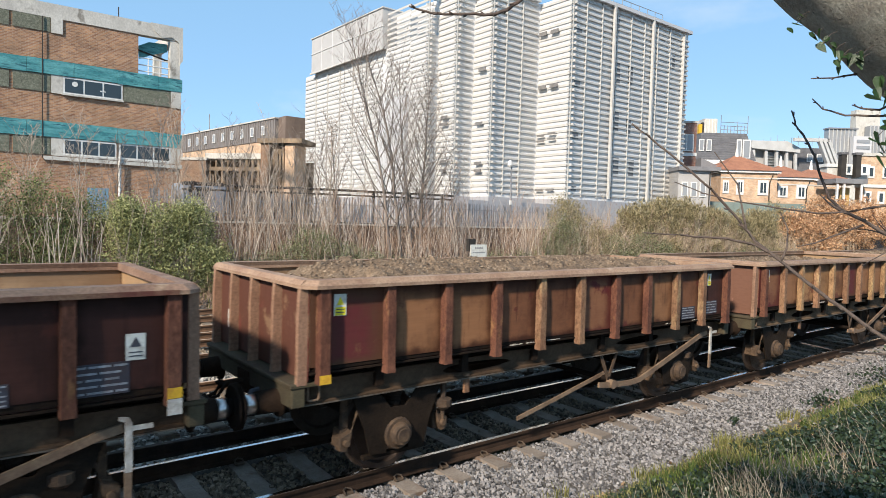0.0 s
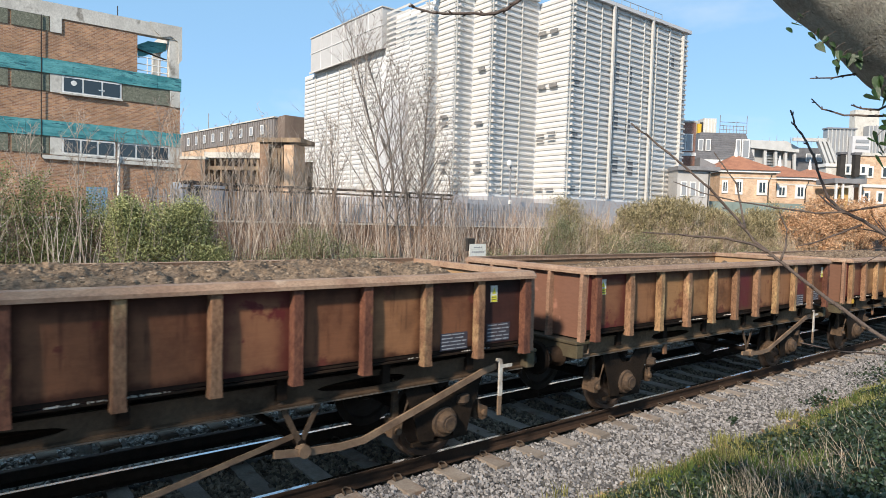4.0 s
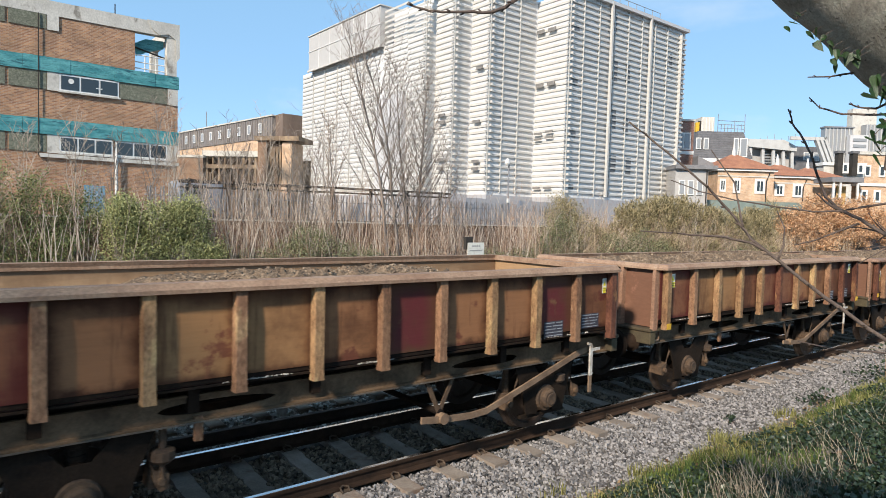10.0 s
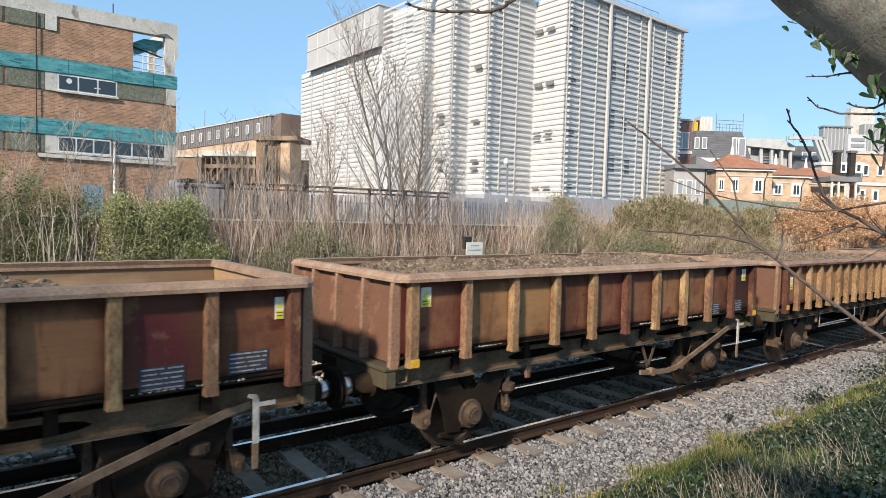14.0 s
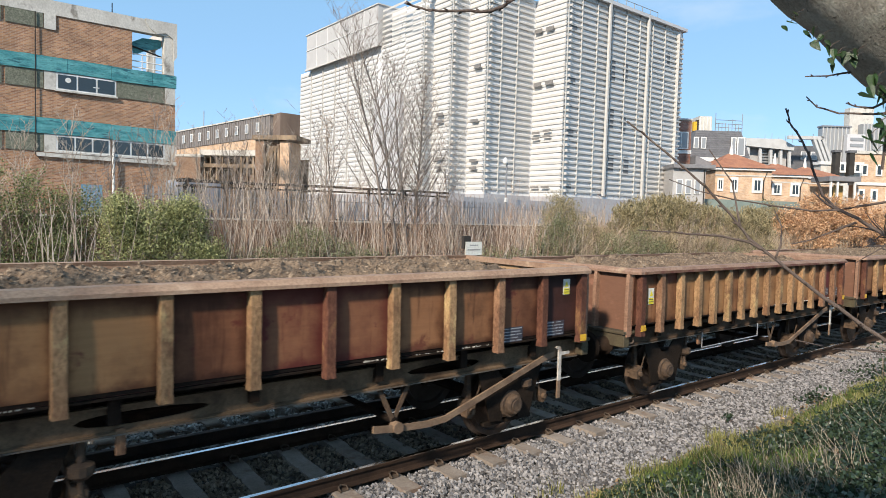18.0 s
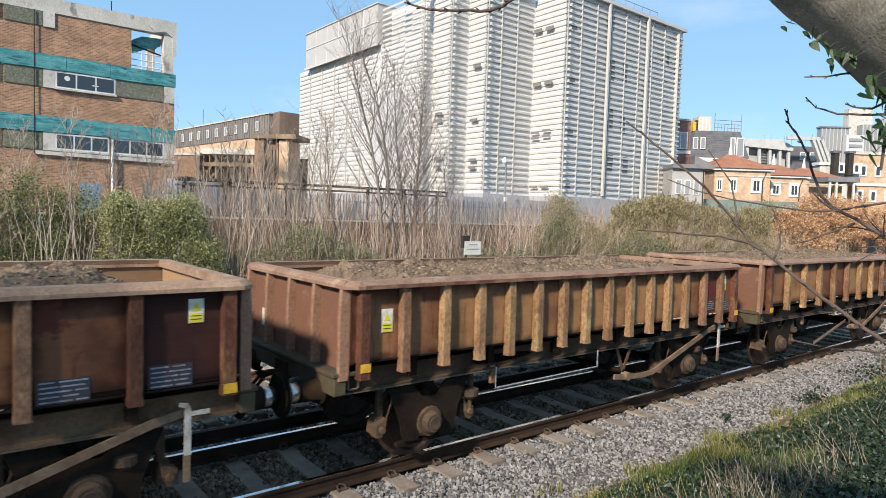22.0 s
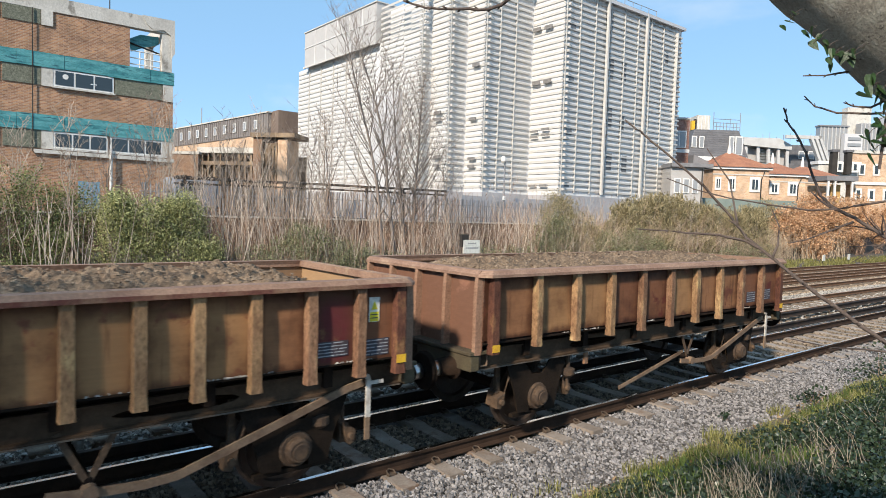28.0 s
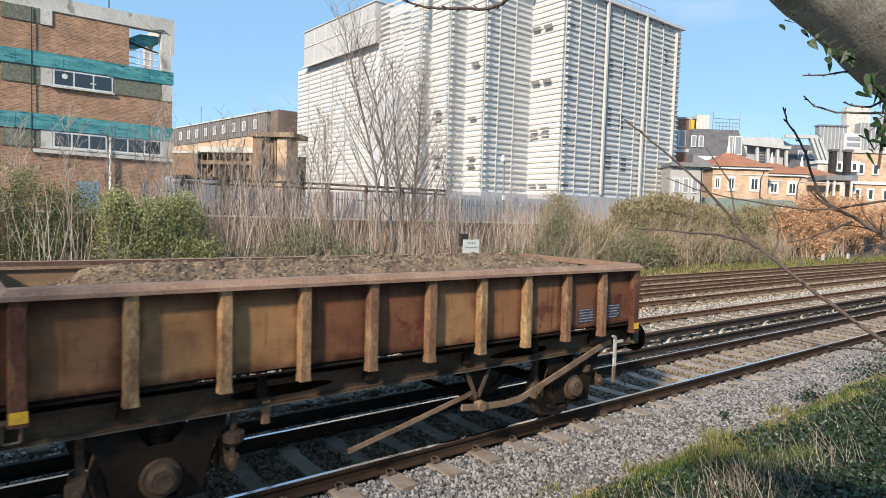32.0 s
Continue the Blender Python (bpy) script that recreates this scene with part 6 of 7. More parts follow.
def blades_mesh(name, base, height, lean, width, mat, rng):
    """Grass blades: bent narrow strips."""
    n = len(base)
    a = rng.uniform(0, 2 * np.pi, n)
    h = height * rng.uniform(0.5, 1.3, n)
    out = np.c_[np.cos(a), np.sin(a), np.zeros(n)] * (lean * rng.uniform(0.2, 1.3, n) * h)[:, None]
    side = np.c_[-np.sin(a), np.cos(a), np.zeros(n)] * (width / 2)
    up = np.c_[np.zeros(n), np.zeros(n), h]
    b = np.asarray(base)
    verts = np.stack([b - side, b + side, b + up * 0.6 + out * 0.35 + side * 0.8, b + up * 0.6 + out * 0.35 - side * 0.8, b + up * 0.92 + out], 1).reshape(-1, 3)
    i = np.arange(n) * 5
    faces = [q for k in i.tolist() for q in ((k, k + 1, k + 2, k + 3), (k + 3, k + 2, k + 4))]
    return raw(name, verts, faces, mat)


def wander(rng, p, d, length, steps, bend, rise=0.0):
    pts = [tuple(p)]
    p, d = Vector(p), Vector(d).normalized()
    for _ in range(steps):
        d = (d + Vector((rng.uniform(-bend, bend), rng.uniform(-bend, bend), rng.uniform(-bend, bend) + rise))).normalized()
        p = p + d * (length / steps)
        pts.append(tuple(p))
    return pts


def bare_tree(name, label, base, lead, height, r, seed, limbs=26, spread=0.42, bark="barkgrey"):
    """Winter tree: tapered trunk along a leading direction, ascending limbs, branches and fine twigs."""
    rng = random.Random(seed)
    t = thing(name, label, "tree", "bare trees in the thicket")
    trunk = Sticks()
    pts = wander(rng, base, lead, height, 14, 0.055, 0.015)
    trunk.add(pts, r, r * 0.12, 8)
    part("trunk", trunk.mesh("trunk", M[bark], True), None, t)
    fine = Sticks()
    for k in range(limbs):
        f = 0.16 + 0.8 * (k + rng.random()) / limbs
        i = min(int(f * 14), 13)
        p = Vector(pts[i]).lerp(Vector(pts[i + 1]), f * 14 - i)
        a = k * 2.4 + rng.uniform(-0.5, 0.5)
        d = Vector((math.cos(a) * spread, math.sin(a) * spread, rng.uniform(0.5, 0.95)))
        ln = height * (0.40 * (1 - f) + 0.12) * rng.uniform(0.7, 1.2)
        lp = wander(rng, p, d, ln, 7, 0.12, 0.08)
        big = Sticks()
        big.add(lp, r * 0.30 * (1 - f) + 0.010, 0.004, 5)
        part("limb", big.mesh("limb", M[bark], True), None, t)
        for j in range(6):
            q = Vector(lp[1 + j % 6]).lerp(Vector(lp[2 + j % 6]) if 2 + j % 6 < 8 else Vector(lp[7]), rng.random())
            b = rng.uniform(0, 6.28)
            dd = Vector((math.cos(b) * 0.6, math.sin(b) * 0.6, rng.uniform(0.3, 0.9)))
            bp = wander(rng, q, dd, ln * rng.uniform(0.25, 0.5), 5, 0.15, 0.04)
            fine.add(bp, 0.0085, 0.003, 3)
            for _ in range(2):
                q2 = Vector(bp[rng.randint(1, 4)])
                b = rng.uniform(0, 6.28)
                fine.add(wander(rng, q2, (math.cos(b) * 0.6, math.sin(b) * 0.6, rng.uniform(0.3, 0.9)), ln * rng.uniform(0.1, 0.22), 3, 0.18), 0.005, 0.002, 3)
    tagged(part("twig_spray", fine.mesh("twig_spray", M[bark]), None, t, "fine bare twigs"), kind="stuff")
    return t


bare_tree("bare_tree", "slender bare tree leaning over the thicket before the white building", (15.45, 16.4, 0.35), (-0.13, 0.0, 1.0), 10.9, 0.085, 11, 34, 0.55)
bare_tree("bare_tree", "tall bare grey-barked tree standing in the thicket", (16.0, 16.4, 0.35), (-0.10, 0.0, 1.0), 10.8, 0.085, 12, 34, 0.5)
bare_tree("bare_tree", "slim bare tree among taller ones", (16.7, 16.5, 0.35), (-0.12, 0.0, 1.0), 9.4, 0.065, 13, 26, 0.45)
bare_tree("bare_tree", "bushy bare tree with many upright limbs", (17.0, 16.4, 0.35), (-0.02, 0.0, 1.0), 8.9, 0.09, 14, 50, 0.62)
bare_tree("bare_sapling", "thin pale bare sapling before the brick block", (5.6, 17.0, 0.5), (-0.02, 0, 1), 5.9, 0.032, 15, 14, 0.3)
bare_tree("bare_sapling", "thin pale bare sapling before the brick block", (4.6, 17.2, 0.5), (0.01, 0, 1), 4.9, 0.03, 16, 14, 0.3)
bare_tree("bare_sapling", "thin pale bare sapling in the thicket", (13.3, 16.8, 0.4), (-0.12, 0, 1), 6.8, 0.045, 17, 20, 0.45)
bare_tree("bare_sapling", "thin pale bare sapling in the thicket", (9.5, 17.4, 0.5), (-0.05, 0, 1), 4.9, 0.032, 18, 16, 0.4)
bare_tree("bare_sapling", "thin pale bare sapling in the thicket", (11.2, 17.2, 0.5), (0.04, 0, 1), 5.2, 0.032, 19, 18, 0.4)

for x, y, lean, h, seed in ((3.3, 16.6, 0.03, 5.6, 111), (6.9, 17.2, -0.04, 6.2, 112), (7.6, 16.9, 0.05, 5.2, 113), (2.3, 16.9, -0.05, 4.9, 114), (6.2, 16.8, 0.02, 5.0, 115)):
    bare_tree("bare_sapling", "thin pale bare sapling before the brick block", (x, y, ground_z(x, y) - 0.05), (lean, 0, 1), h, 0.03, seed, 12, 0.3, "barkpale")
for x, y, lean, h, seed in ((8.6, 17.4, 0.05, 5.6, 116), (10.4, 17.6, -0.06, 6.0, 117), (11.9, 17.2, 0.03, 5.8, 118), (12.6, 17.0, -0.08, 6.4, 119), (19.2, 17.0, 0.05, 5.6, 120)):
    bare_tree("bare_sapling", "thin pale bare sapling in the thicket", (x, y, ground_z(x, y) - 0.05), (lean, 0, 1), h, 0.032, seed, 18, 0.42, "barkpale" if seed % 2 else "barkgrey")


def thicket():
    """Close-set bare stems along the embankment, taller in clumps."""
    rng = random.Random(21)
    pale, brown = Sticks(), Sticks()
    for k in range(2700):
        x = rng.uniform(-4, 44)
        y = rng.uniform(14.6, 19.6)
        if 22 < x and rng.random() < 0.25:
            continue
        if x < 4.2 and y < 17.5 and rng.random() < 0.88:
            continue
        if 4.2 < x < 7.8 and y < 16.6:
            continue
        if 9.0 < x < 14.2 and y < 15.5 and rng.random() < 0.7:
            continue
        h = rng.uniform(1.4, 3.5 if rng.random() < 0.6 else 4.7) * (0.88 + 0.45 * noise.noise((x * 0.5, y * 0.5, 7.0)))
        if 8 < x < 25:
            h *= 1.12
        if x < 8:
            h *= 1.05
        z = ground_z(x, y) - 0.05
        pts = wander(rng, (x, y, z), (rng.uniform(-0.16, 0.16), rng.uniform(-0.16, 0.16), 1), h, 7, 0.13)
        st = pale if rng.random() < 0.38 else brown
        st.add(pts, rng.uniform(0.006, 0.016), 0.003, 3)
        for _ in range(rng.randint(3, 7)):
            i = rng.randint(2, 6)
            b = rng.uniform(0, 6.28)
            st.add(wander(rng, pts[i], (math.cos(b) * 0.5, math.sin(b) * 0.5, 0.8), h * rng.uniform(0.15, 0.35), 3, 0.15), 0.005, 0.002, 3)
    for _ in range(1100):
        x, y = rng.uniform(-3.5, 9.5), rng.uniform(13.9, 15.3)
        a = rng.uniform(0, 6.28)
        brown.add(wander(rng, (x, y, ground_z(x, y) - 0.03), (0.7 * math.cos(a), 0.5 * math.sin(a), rng.uniform(0.35, 1.0)), rng.uniform(0.4, 1.3), 5, 0.16, -0.08), rng.uniform(0.005, 0.010), 0.003, 3)
    tagged(new("thicket", pale.mesh("thicket", M["stempale"])), "dense pale bare stems of winter scrub on the embankment", "thicket", kind="stuff")
    tagged(new("thicket", brown.mesh("thicket", M["stembrown"])), "dense brown bare stems of winter scrub on the embankment", "thicket", kind="stuff")
    # a stand of taller whips by the near end
    whips = Sticks()
    for x0, n, h0 in ((2.45, 12, 3.5), (3.5, 13, 3.6), (1.2, 5, 3.2), (8.6, 18, 4.1), (10.3, 18, 4.4), (11.8, 14, 4.3), (7.9, 7, 3.6), (20.0, 16, 3.3), (22.4, 16, 3.2), (24.5, 14, 3.4), (19.0, 10, 3.6), (13.8, 14, 3.9)):
        for _ in range(n):
            x, y = x0 + rng.gauss(0, 0.55), (rng.uniform(14.5, 15.2) if x0 < 4 else rng.uniform(15.2, 16.8))
            h = h0 * rng.uniform(0.65, 1.1)
            pts = wander(rng, (x, y, ground_z(x, y) - 0.05), (rng.uniform(-0.14, 0.10), rng.uniform(-0.1, 0.1), 1), h, 7, 0.11)
            whips.add(pts, rng.uniform(0.014, 0.026), 0.004, 4)
            for _ in range(1 if x0 < 4 else 5):
                b = rng.uniform(0, 6.28)
                whips.add(wander(rng, pts[rng.randint(3, 6)], (math.cos(b) * 0.5, math.sin(b) * 0.5, 0.9), h * rng.uniform(0.1, 0.25), 3, 0.12), 0.006, 0.002, 3)
    tagged(new("whips", whips.mesh("whips", M["stempale"])), "tall pale bare whips standing out of the scrub", "thicket", kind="stuff")


thicket()


def bush(label, blobs, n, size, mat, seed, stem_mat, name="bush", aspect=0.5, cat="bush", droop=0.2):
    """Shrub of leaf clumps hung on branching stems. blobs: (x, y, z, rx, ry, rz)."""
    rng = np.random.RandomState(seed)
    b = thing(name, label, cat, "line-side bushes")
    st = Sticks()
    rr = random.Random(seed)
    centres = []
    for x, y, z, rx, ry, rz in blobs:
        m = max(6, int(n / len(blobs) / 22))
        u = rng.normal(size=(m, 3))
        u /= np.linalg.norm(u, axis=1)[:, None]
        u *= (rng.uniform(0.25, 1.0, m) ** 0.45)[:, None]
        lump = np.array([1 + 0.45 * noise.noise((a * 2.1 + seed, b * 2.1, e * 2.1)) for a, b, e in u])
        c = u * lump[:, None] * [rx, ry, rz] + [x, y, z]
        for q in c:
            cl = rng.normal(size=(22, 3)) * [0.15, 0.15, 0.13] + q
            centres.append(cl)
            if rr.random() < 0.35:
                g = (x + rr.uniform(-0.4, 0.4) * rx, y, ground_z(x, y) - 0.05)
                mid = Vector(g).lerp(Vector(q), 0.55) + Vector((rr.uniform(-0.15, 0.15), rr.uniform(-0.1, 0.1), 0.1))
                st.add([g, tuple(mid), tuple(q)], 0.016, 0.004, 4)
    centres = np.concatenate(centres)
    centres[:, 2] = np.maximum(centres[:, 2], -0.2)
    tagged(part("stem_tangle", st.mesh("stem_tangle", stem_mat), None, b), kind="stuff")
    tagged(part("foliage", leaves_mesh("foliage", centres, size, mat, rng, aspect, droop), None, b), kind="stuff")
    return b


bush("broad green-leaved shrub on the embankment", [(5.0, 15.6, 1.1, 1.1, 0.8, 1.3), (6.3, 15.5, 1.1, 1.2, 0.8, 1.3), (5.6, 15.7, 2.3, 1.0, 0.7, 0.9), (6.7, 15.8, 2.5, 0.7, 0.6, 0.9), (4.6, 15.8, 2.5, 0.5, 0.5, 0.8), (7.3, 15.6, 1.0, 0.7, 0.7, 1.0)], 38000, 0.095, M["leafgreen"], 31, M["stempale"], aspect=0.38)
bush("dark green shrub with many bare whips through it", [(1.2, 16.2, 2.7, 1.2, 0.8, 1.4), (0.2, 16.0, 2.8, 1.3, 0.8, 1.6), (2.4, 16.5, 2.7, 0.9, 0.7, 1.2), (-1.2, 16.0, 2.6, 1.2, 0.8, 1.7), (3.6, 16.8, 2.5, 0.8, 0.6, 1.1), (0.8, 15.6, 1.2, 1.6, 0.7, 1.0), (2.6, 15.8, 1.3, 1.0, 0.6, 1.0)], 30000, 0.075, M["leafolive"], 32, M["stembrown"])
bush("low bramble tangle at the foot of the bank", [(-0.5, 15.2, 0.6, 1.4, 0.6, 0.8), (1.6, 15.2, 0.6, 1.4, 0.6, 0.8), (3.4, 15.1, 0.4, 1.0, 0.5, 0.6)], 4500, 0.075, M["leafolive"], 33, M["stembrown"], "bramble")
bush("green bramble patch among bare stems", [(10.2, 15.2, 1.0, 1.3, 0.7, 0.9), (12.0, 15.2, 1.0, 1.3, 0.7, 0.9), (11.2, 15.6, 1.8, 1.1, 0.6, 0.6), (13.4, 15.2, 0.9, 0.9, 0.6, 0.7)], 12000, 0.07, M["leafgrey"], 34, M["stembrown"], "bramble")
bush("tangled low bramble with green and brown leaves", [(8.9, 15.3, 0.8, 0.9, 0.6, 0.8), (14.9, 15.3, 0.7, 0.9, 0.6, 0.7), (16.4, 15.2, 0.6, 0.9, 0.5, 0.6)], 4500, 0.07, M["leafgrey"], 41, M["stembrown"], "bramble")
bush("tangled low bramble with green and brown leaves", [(20.5, 15.4, 0.8, 1.3, 0.6, 0.8), (22.8, 15.4, 0.8, 1.3, 0.6, 0.8), (24.8, 15.6, 1.1, 1.2, 0.7, 1.0)], 7000, 0.075, M["leafgrey"], 42, M["stembrown"], "bramble")
bush("olive scrub by the retaining wall", [(26.5, 16.2, 1.7, 1.7, 0.9, 1.4), (28.5, 16.2, 1.8, 1.6, 0.9, 1.4), (27.0, 16.6, 3.2, 1.2, 0.8, 1.1), (30.2, 16.0, 1.3, 1.2, 0.8, 1.1)], 20000, 0.12, M["reed"], 35, M["stempale"], aspect=0.24, droop=-1.3)
bush("grey-green shrub in the tawny scrub", [(32.2, 15.2, 1.3, 1.2, 0.7, 1.2), (34.0, 15.0, 1.0, 1.1, 0.6, 0.9), (25.6, 15.6, 1.9, 1.3, 0.8, 1.5), (30.0, 15.4, 1.2, 1.5, 0.8, 1.1)], 16000, 0.09, M["leafgrey"], 43, M["stempale"])
bush("tawny scrub of dry stalks and leaves", [(33.5, 16.5, 2.5, 1.7, 1.0, 1.7), (36.0, 16.6, 2.9, 1.9, 1.0, 1.8), (38.8, 16.6, 3.0, 1.9, 1.0, 1.8), (41.8, 16.4, 2.5, 2.0, 1.0, 1.8), (35.0, 15.8, 1.1, 2.2, 0.9, 1.0), (40.0, 15.8, 1.1, 2.2, 0.9, 1.0), (45.0, 16.2, 2.2, 2.4, 1.0, 1.8), (48.5, 16.4, 2.4, 2.4, 1.0, 1.9)], 60000, 0.26, M["reed"], 36, M["stempale"], aspect=0.16, droop=-1.3)
bush("low green scrub at the bank foot", [(31.5, 15.4, 0.9, 1.6, 0.7, 0.8), (29.3, 15.4, 0.8, 1.4, 0.7, 0.8), (43.0, 15.3, 0.8, 2.0, 0.7, 0.8), (47.5, 15.3, 0.8, 2.0, 0.7, 0.8)], 9000, 0.10, M["leafgrey"], 37, M["stembrown"])
bush("beech-like shrub holding dry copper leaves", [(55.0, 16.4, 2.8, 2.2, 1.2, 1.7), (58.5, 16.4, 3.1, 2.6, 1.2, 2.0), (62.5, 16.4, 3.2, 2.8, 1.2, 2.2), (67.0, 16.4, 3.0, 2.8, 1.2, 2.0), (72.0, 16.4, 3.4, 3.0, 1.2, 2.2), (59.5, 16.0, 1.4, 2.6, 1.0, 1.1), (77.5, 16.4, 3.4, 3.0, 1.2, 2.2), (65.0, 16.8, 4.2, 3.0, 1.0, 1.7), (71.0, 16.9, 4.5, 3.0, 1.0, 1.7), (61.0, 16.9, 4.4, 2.2, 1.0, 1.5)], 34000, 0.19, M["leafcopper"], 38, M["stembrown"], "copper_shrub", 0.55)
bush("tawny scrub of dry stalks and leaves", [(50.0, 17.2, 2.4, 2.6, 1.2, 1.7), (54.0, 17.6, 2.8, 2.6, 1.2, 1.9), (49.0, 16.0, 1.0, 2.4, 0.9, 0.9)], 14000, 0.26, M["reed"], 39, M["stempale"], aspect=0.16, droop=-1.3)


def far_stalks():
    """Dry upright stalks of the tawny scrub further along the bank."""
    rng = random.Random(44)
    st = Sticks()
    for _ in range(2000):
        x, y = rng.uniform(26, 66), rng.uniform(15.2, 19.3)
        h = rng.uniform(1.2, 3.4)
        st.add(wander(rng, (x, y, ground_z(x, y)), (rng.uniform(-0.25, 0.25), rng.uniform(-0.2, 0.2), 1), h, 4, 0.12), 0.016, 0.004, 3)
    for _ in range(3600):
        x, y = rng.uniform(25, 53), rng.uniform(14.9, 17.2)
        top = 2.0 + 1.6 * noise.noise((x * 0.35, 4.0, 1.0)) + (1.0 if 32 < x < 46 else 0.2)
        g = ground_z(x, y) + rng.uniform(0, 0.55) * max(top, 0.8)
        a = rng.uniform(0, 6.28)
        st.add(wander(rng, (x, y, g), (0.45 * math.cos(a), 0.45 * math.sin(a), 1), rng.uniform(0.8, 1.7), 5, 0.14, -0.16), 0.012, 0.004, 3)
    tagged(new("dry_stalks", st.mesh("dry_stalks", M["straw"])), "dry straw-coloured stalks along the far bank", "stalks", kind="stuff")


far_stalks()


def verge():
    """Grass of the far verge and leaf litter below the thicket."""
    rng = np.random.RandomState(51)
    n = 15000
    x = rng.uniform(0, 90, n)
    y = 13.35 + rng.uniform(0, 1.0, n) ** 1.3 * 1.9
    keep = np.array([noise.noise((a * 0.6, b * 1.5, 2.0)) > -0.25 for a, b in zip(x, y)]) & ((x > 16) | (rng.random_sample(n) < 0.12))
    x, y = x[keep], y[keep]
    z = np.array([ground_z(a, b) for a, b in zip(x, y)])
    half = len(x) * 19 // 20
    tagged(new("verge_grass", blades_mesh("verge_grass", np.c_[x, y, z][:half], 0.30, 0.6, 0.035, M["grassdry"], rng)), "yellowed tufty grass of the far verge", "grass", kind="stuff")
    tagged(new("verge_grass", blades_mesh("verge_grass", np.c_[x, y, z][half:], 0.26, 0.6, 0.035, M["grass"], rng)), "green grass of the far verge", "grass", kind="stuff")
    m = 9000
    x, y = rng.uniform(-3, 40, m), 13.5 + 4.0 * rng.random_sample(m) ** 1.5
    z = np.array([ground_z(a, b) + 0.03 for a, b in zip(x, y)])
    tagged(new("leaf_litter", leaves_mesh("leaf_litter", np.c_[x, y, z], 0.10, M["palelitter"], rng, 0.7)), "pale brown leaf litter under the thicket", "leaf litter", kind="stuff")


verge()


# ---- near bank ----
def bank():
    rng = np.random.RandomState(61)

    def spots(n, x0, x1, y0, y1, rule=None):
        x, y = rng.uniform(x0, x1, n), rng.uniform(y0, y1, n)
        if rule is not None:
            k = np.array([rule(a, b) for a, b in zip(x, y)])
            x, y = x[k], y[k]
        return np.c_[x, y, [ground_z(a, b) + 0.08 * noise.noise((a * 0.45, b * 0.9, 3.0)) for a, b in zip(x, y)]]

    edge = spots(20000, 3.2, 20, -3.2, -2.1, lambda a, b: noise.noise((a * 1.4, b * 2.2, 9.0)) > 0.05 + (b + 2.7) * 0.6)
    tagged(new("bank_grass", blades_mesh("bank_grass", edge, 0.17, 0.7, 0.010, M["grassdry"], rng)), "yellow-tipped grass tufts along the ballast edge", "grass", kind="stuff")
    green = spots(24000, 4.5, 22, -4.6, -2.6, lambda a, b: noise.noise((a * 0.5, b * 0.9, 5.0)) > -0.12 + 0.60 * (b < -3.45) + 0.12 * (a < 6))
    tagged(new("bank_grass", blades_mesh("bank_grass", green, 0.17, 0.7, 0.010, M["grass"], rng)), "green grass on the near bank", "grass", kind="stuff")
    ivy = spots(48000, 2.5, 14, -5.6, -2.75, lambda a, b: noise.noise((a * 0.6, b * 0.9, 15.0)) > -0.40 + 0.3 * (b > -3.3) + 0.3 * (b > -3.05))
    ivy[:, 2] += rng.uniform(0.0, 0.18, len(ivy))
    tagged(new("ivy_ground_cover", leaves_mesh("ivy_ground_cover", ivy, 0.046, M["leafdark"], rng, 0.8)), "dark ivy and bramble leaves over the bank", "ivy", kind="stuff")
    litter = spots(4500, 3, 18, -4.8, -2.3)
    litter[:, 2] += 0.02
    tagged(new("leaf_litter", leaves_mesh("leaf_litter", litter, 0.05, M["leaflitter"], rng, 0.7)), "scattered dead leaves on the bank", "leaf litter", kind="stuff")
    rr = random.Random(62)
    st = Sticks()
    for k in range(760):
        clump = k < 420
        x, y = (rr.uniform(4.3, 7.0), rr.uniform(-4.9, -3.6)) if clump else (rr.uniform(4.2, 12.5), rr.uniform(-4.6, -3.1))
        if noise.noise((x * 0.8, y, 30.0)) < (-0.25 if clump else 0.0):
            continue
        way = (rr.uniform(-0.75, 0.15), rr.uniform(-0.3, 0.4), rr.uniform(0.6, 1.0)) if clump else (rr.uniform(-0.9, 0.5), rr.uniform(-0.4, 0.6), rr.uniform(0.2, 0.7))
        st.add(wander(rr, (x, y, ground_z(x, y)), way, rr.uniform(0.2, 0.55), 4, 0.16), 0.0032, 0.0014, 3)
    tagged(new("dead_stems", st.mesh("dead_stems", M["deadstem"])), "pale dead stems lying over the bank", "stems", kind="stuff")


bank()


def trackside_weed(x, y, r, n, seed):
    rng = np.random.RandomState(seed)
    w = thing("trackside_weed", "dark leafy weed growing from the ballast edge", "weed", "weeds on the ballast")
    c = rng.normal(size=(n, 3)) * [r, r * 0.5, r * 0.35] + [x, y, -0.16]
    c[:, 2] = np.maximum(c[:, 2], -0.27)
    tagged(part("foliage", leaves_mesh("foliage", c, 0.07, M["leafdark"], rng, 0.7), None, w), kind="stuff")
    st = Sticks()
    rr = random.Random(seed)
    for _ in range(8):
        st.add(wander(rr, (x, y, -0.3), (rr.uniform(-1, 1), rr.uniform(-0.6, 0.6), 0.8), r * 1.4, 3, 0.2), 0.005, 0.002, 3)
    tagged(part("stem_tangle", st.mesh("stem_tangle", M["stembrown"]), None, w), kind="stuff")


trackside_weed(15.6, -2.35, 0.55, 420, 71)
trackside_weed(12.4, -2.30, 0.22, 120, 72)
trackside_weed(17.6, -2.5, 0.7, 500, 73)
trackside_weed(9.9, -1.95, 0.07, 26, 74)


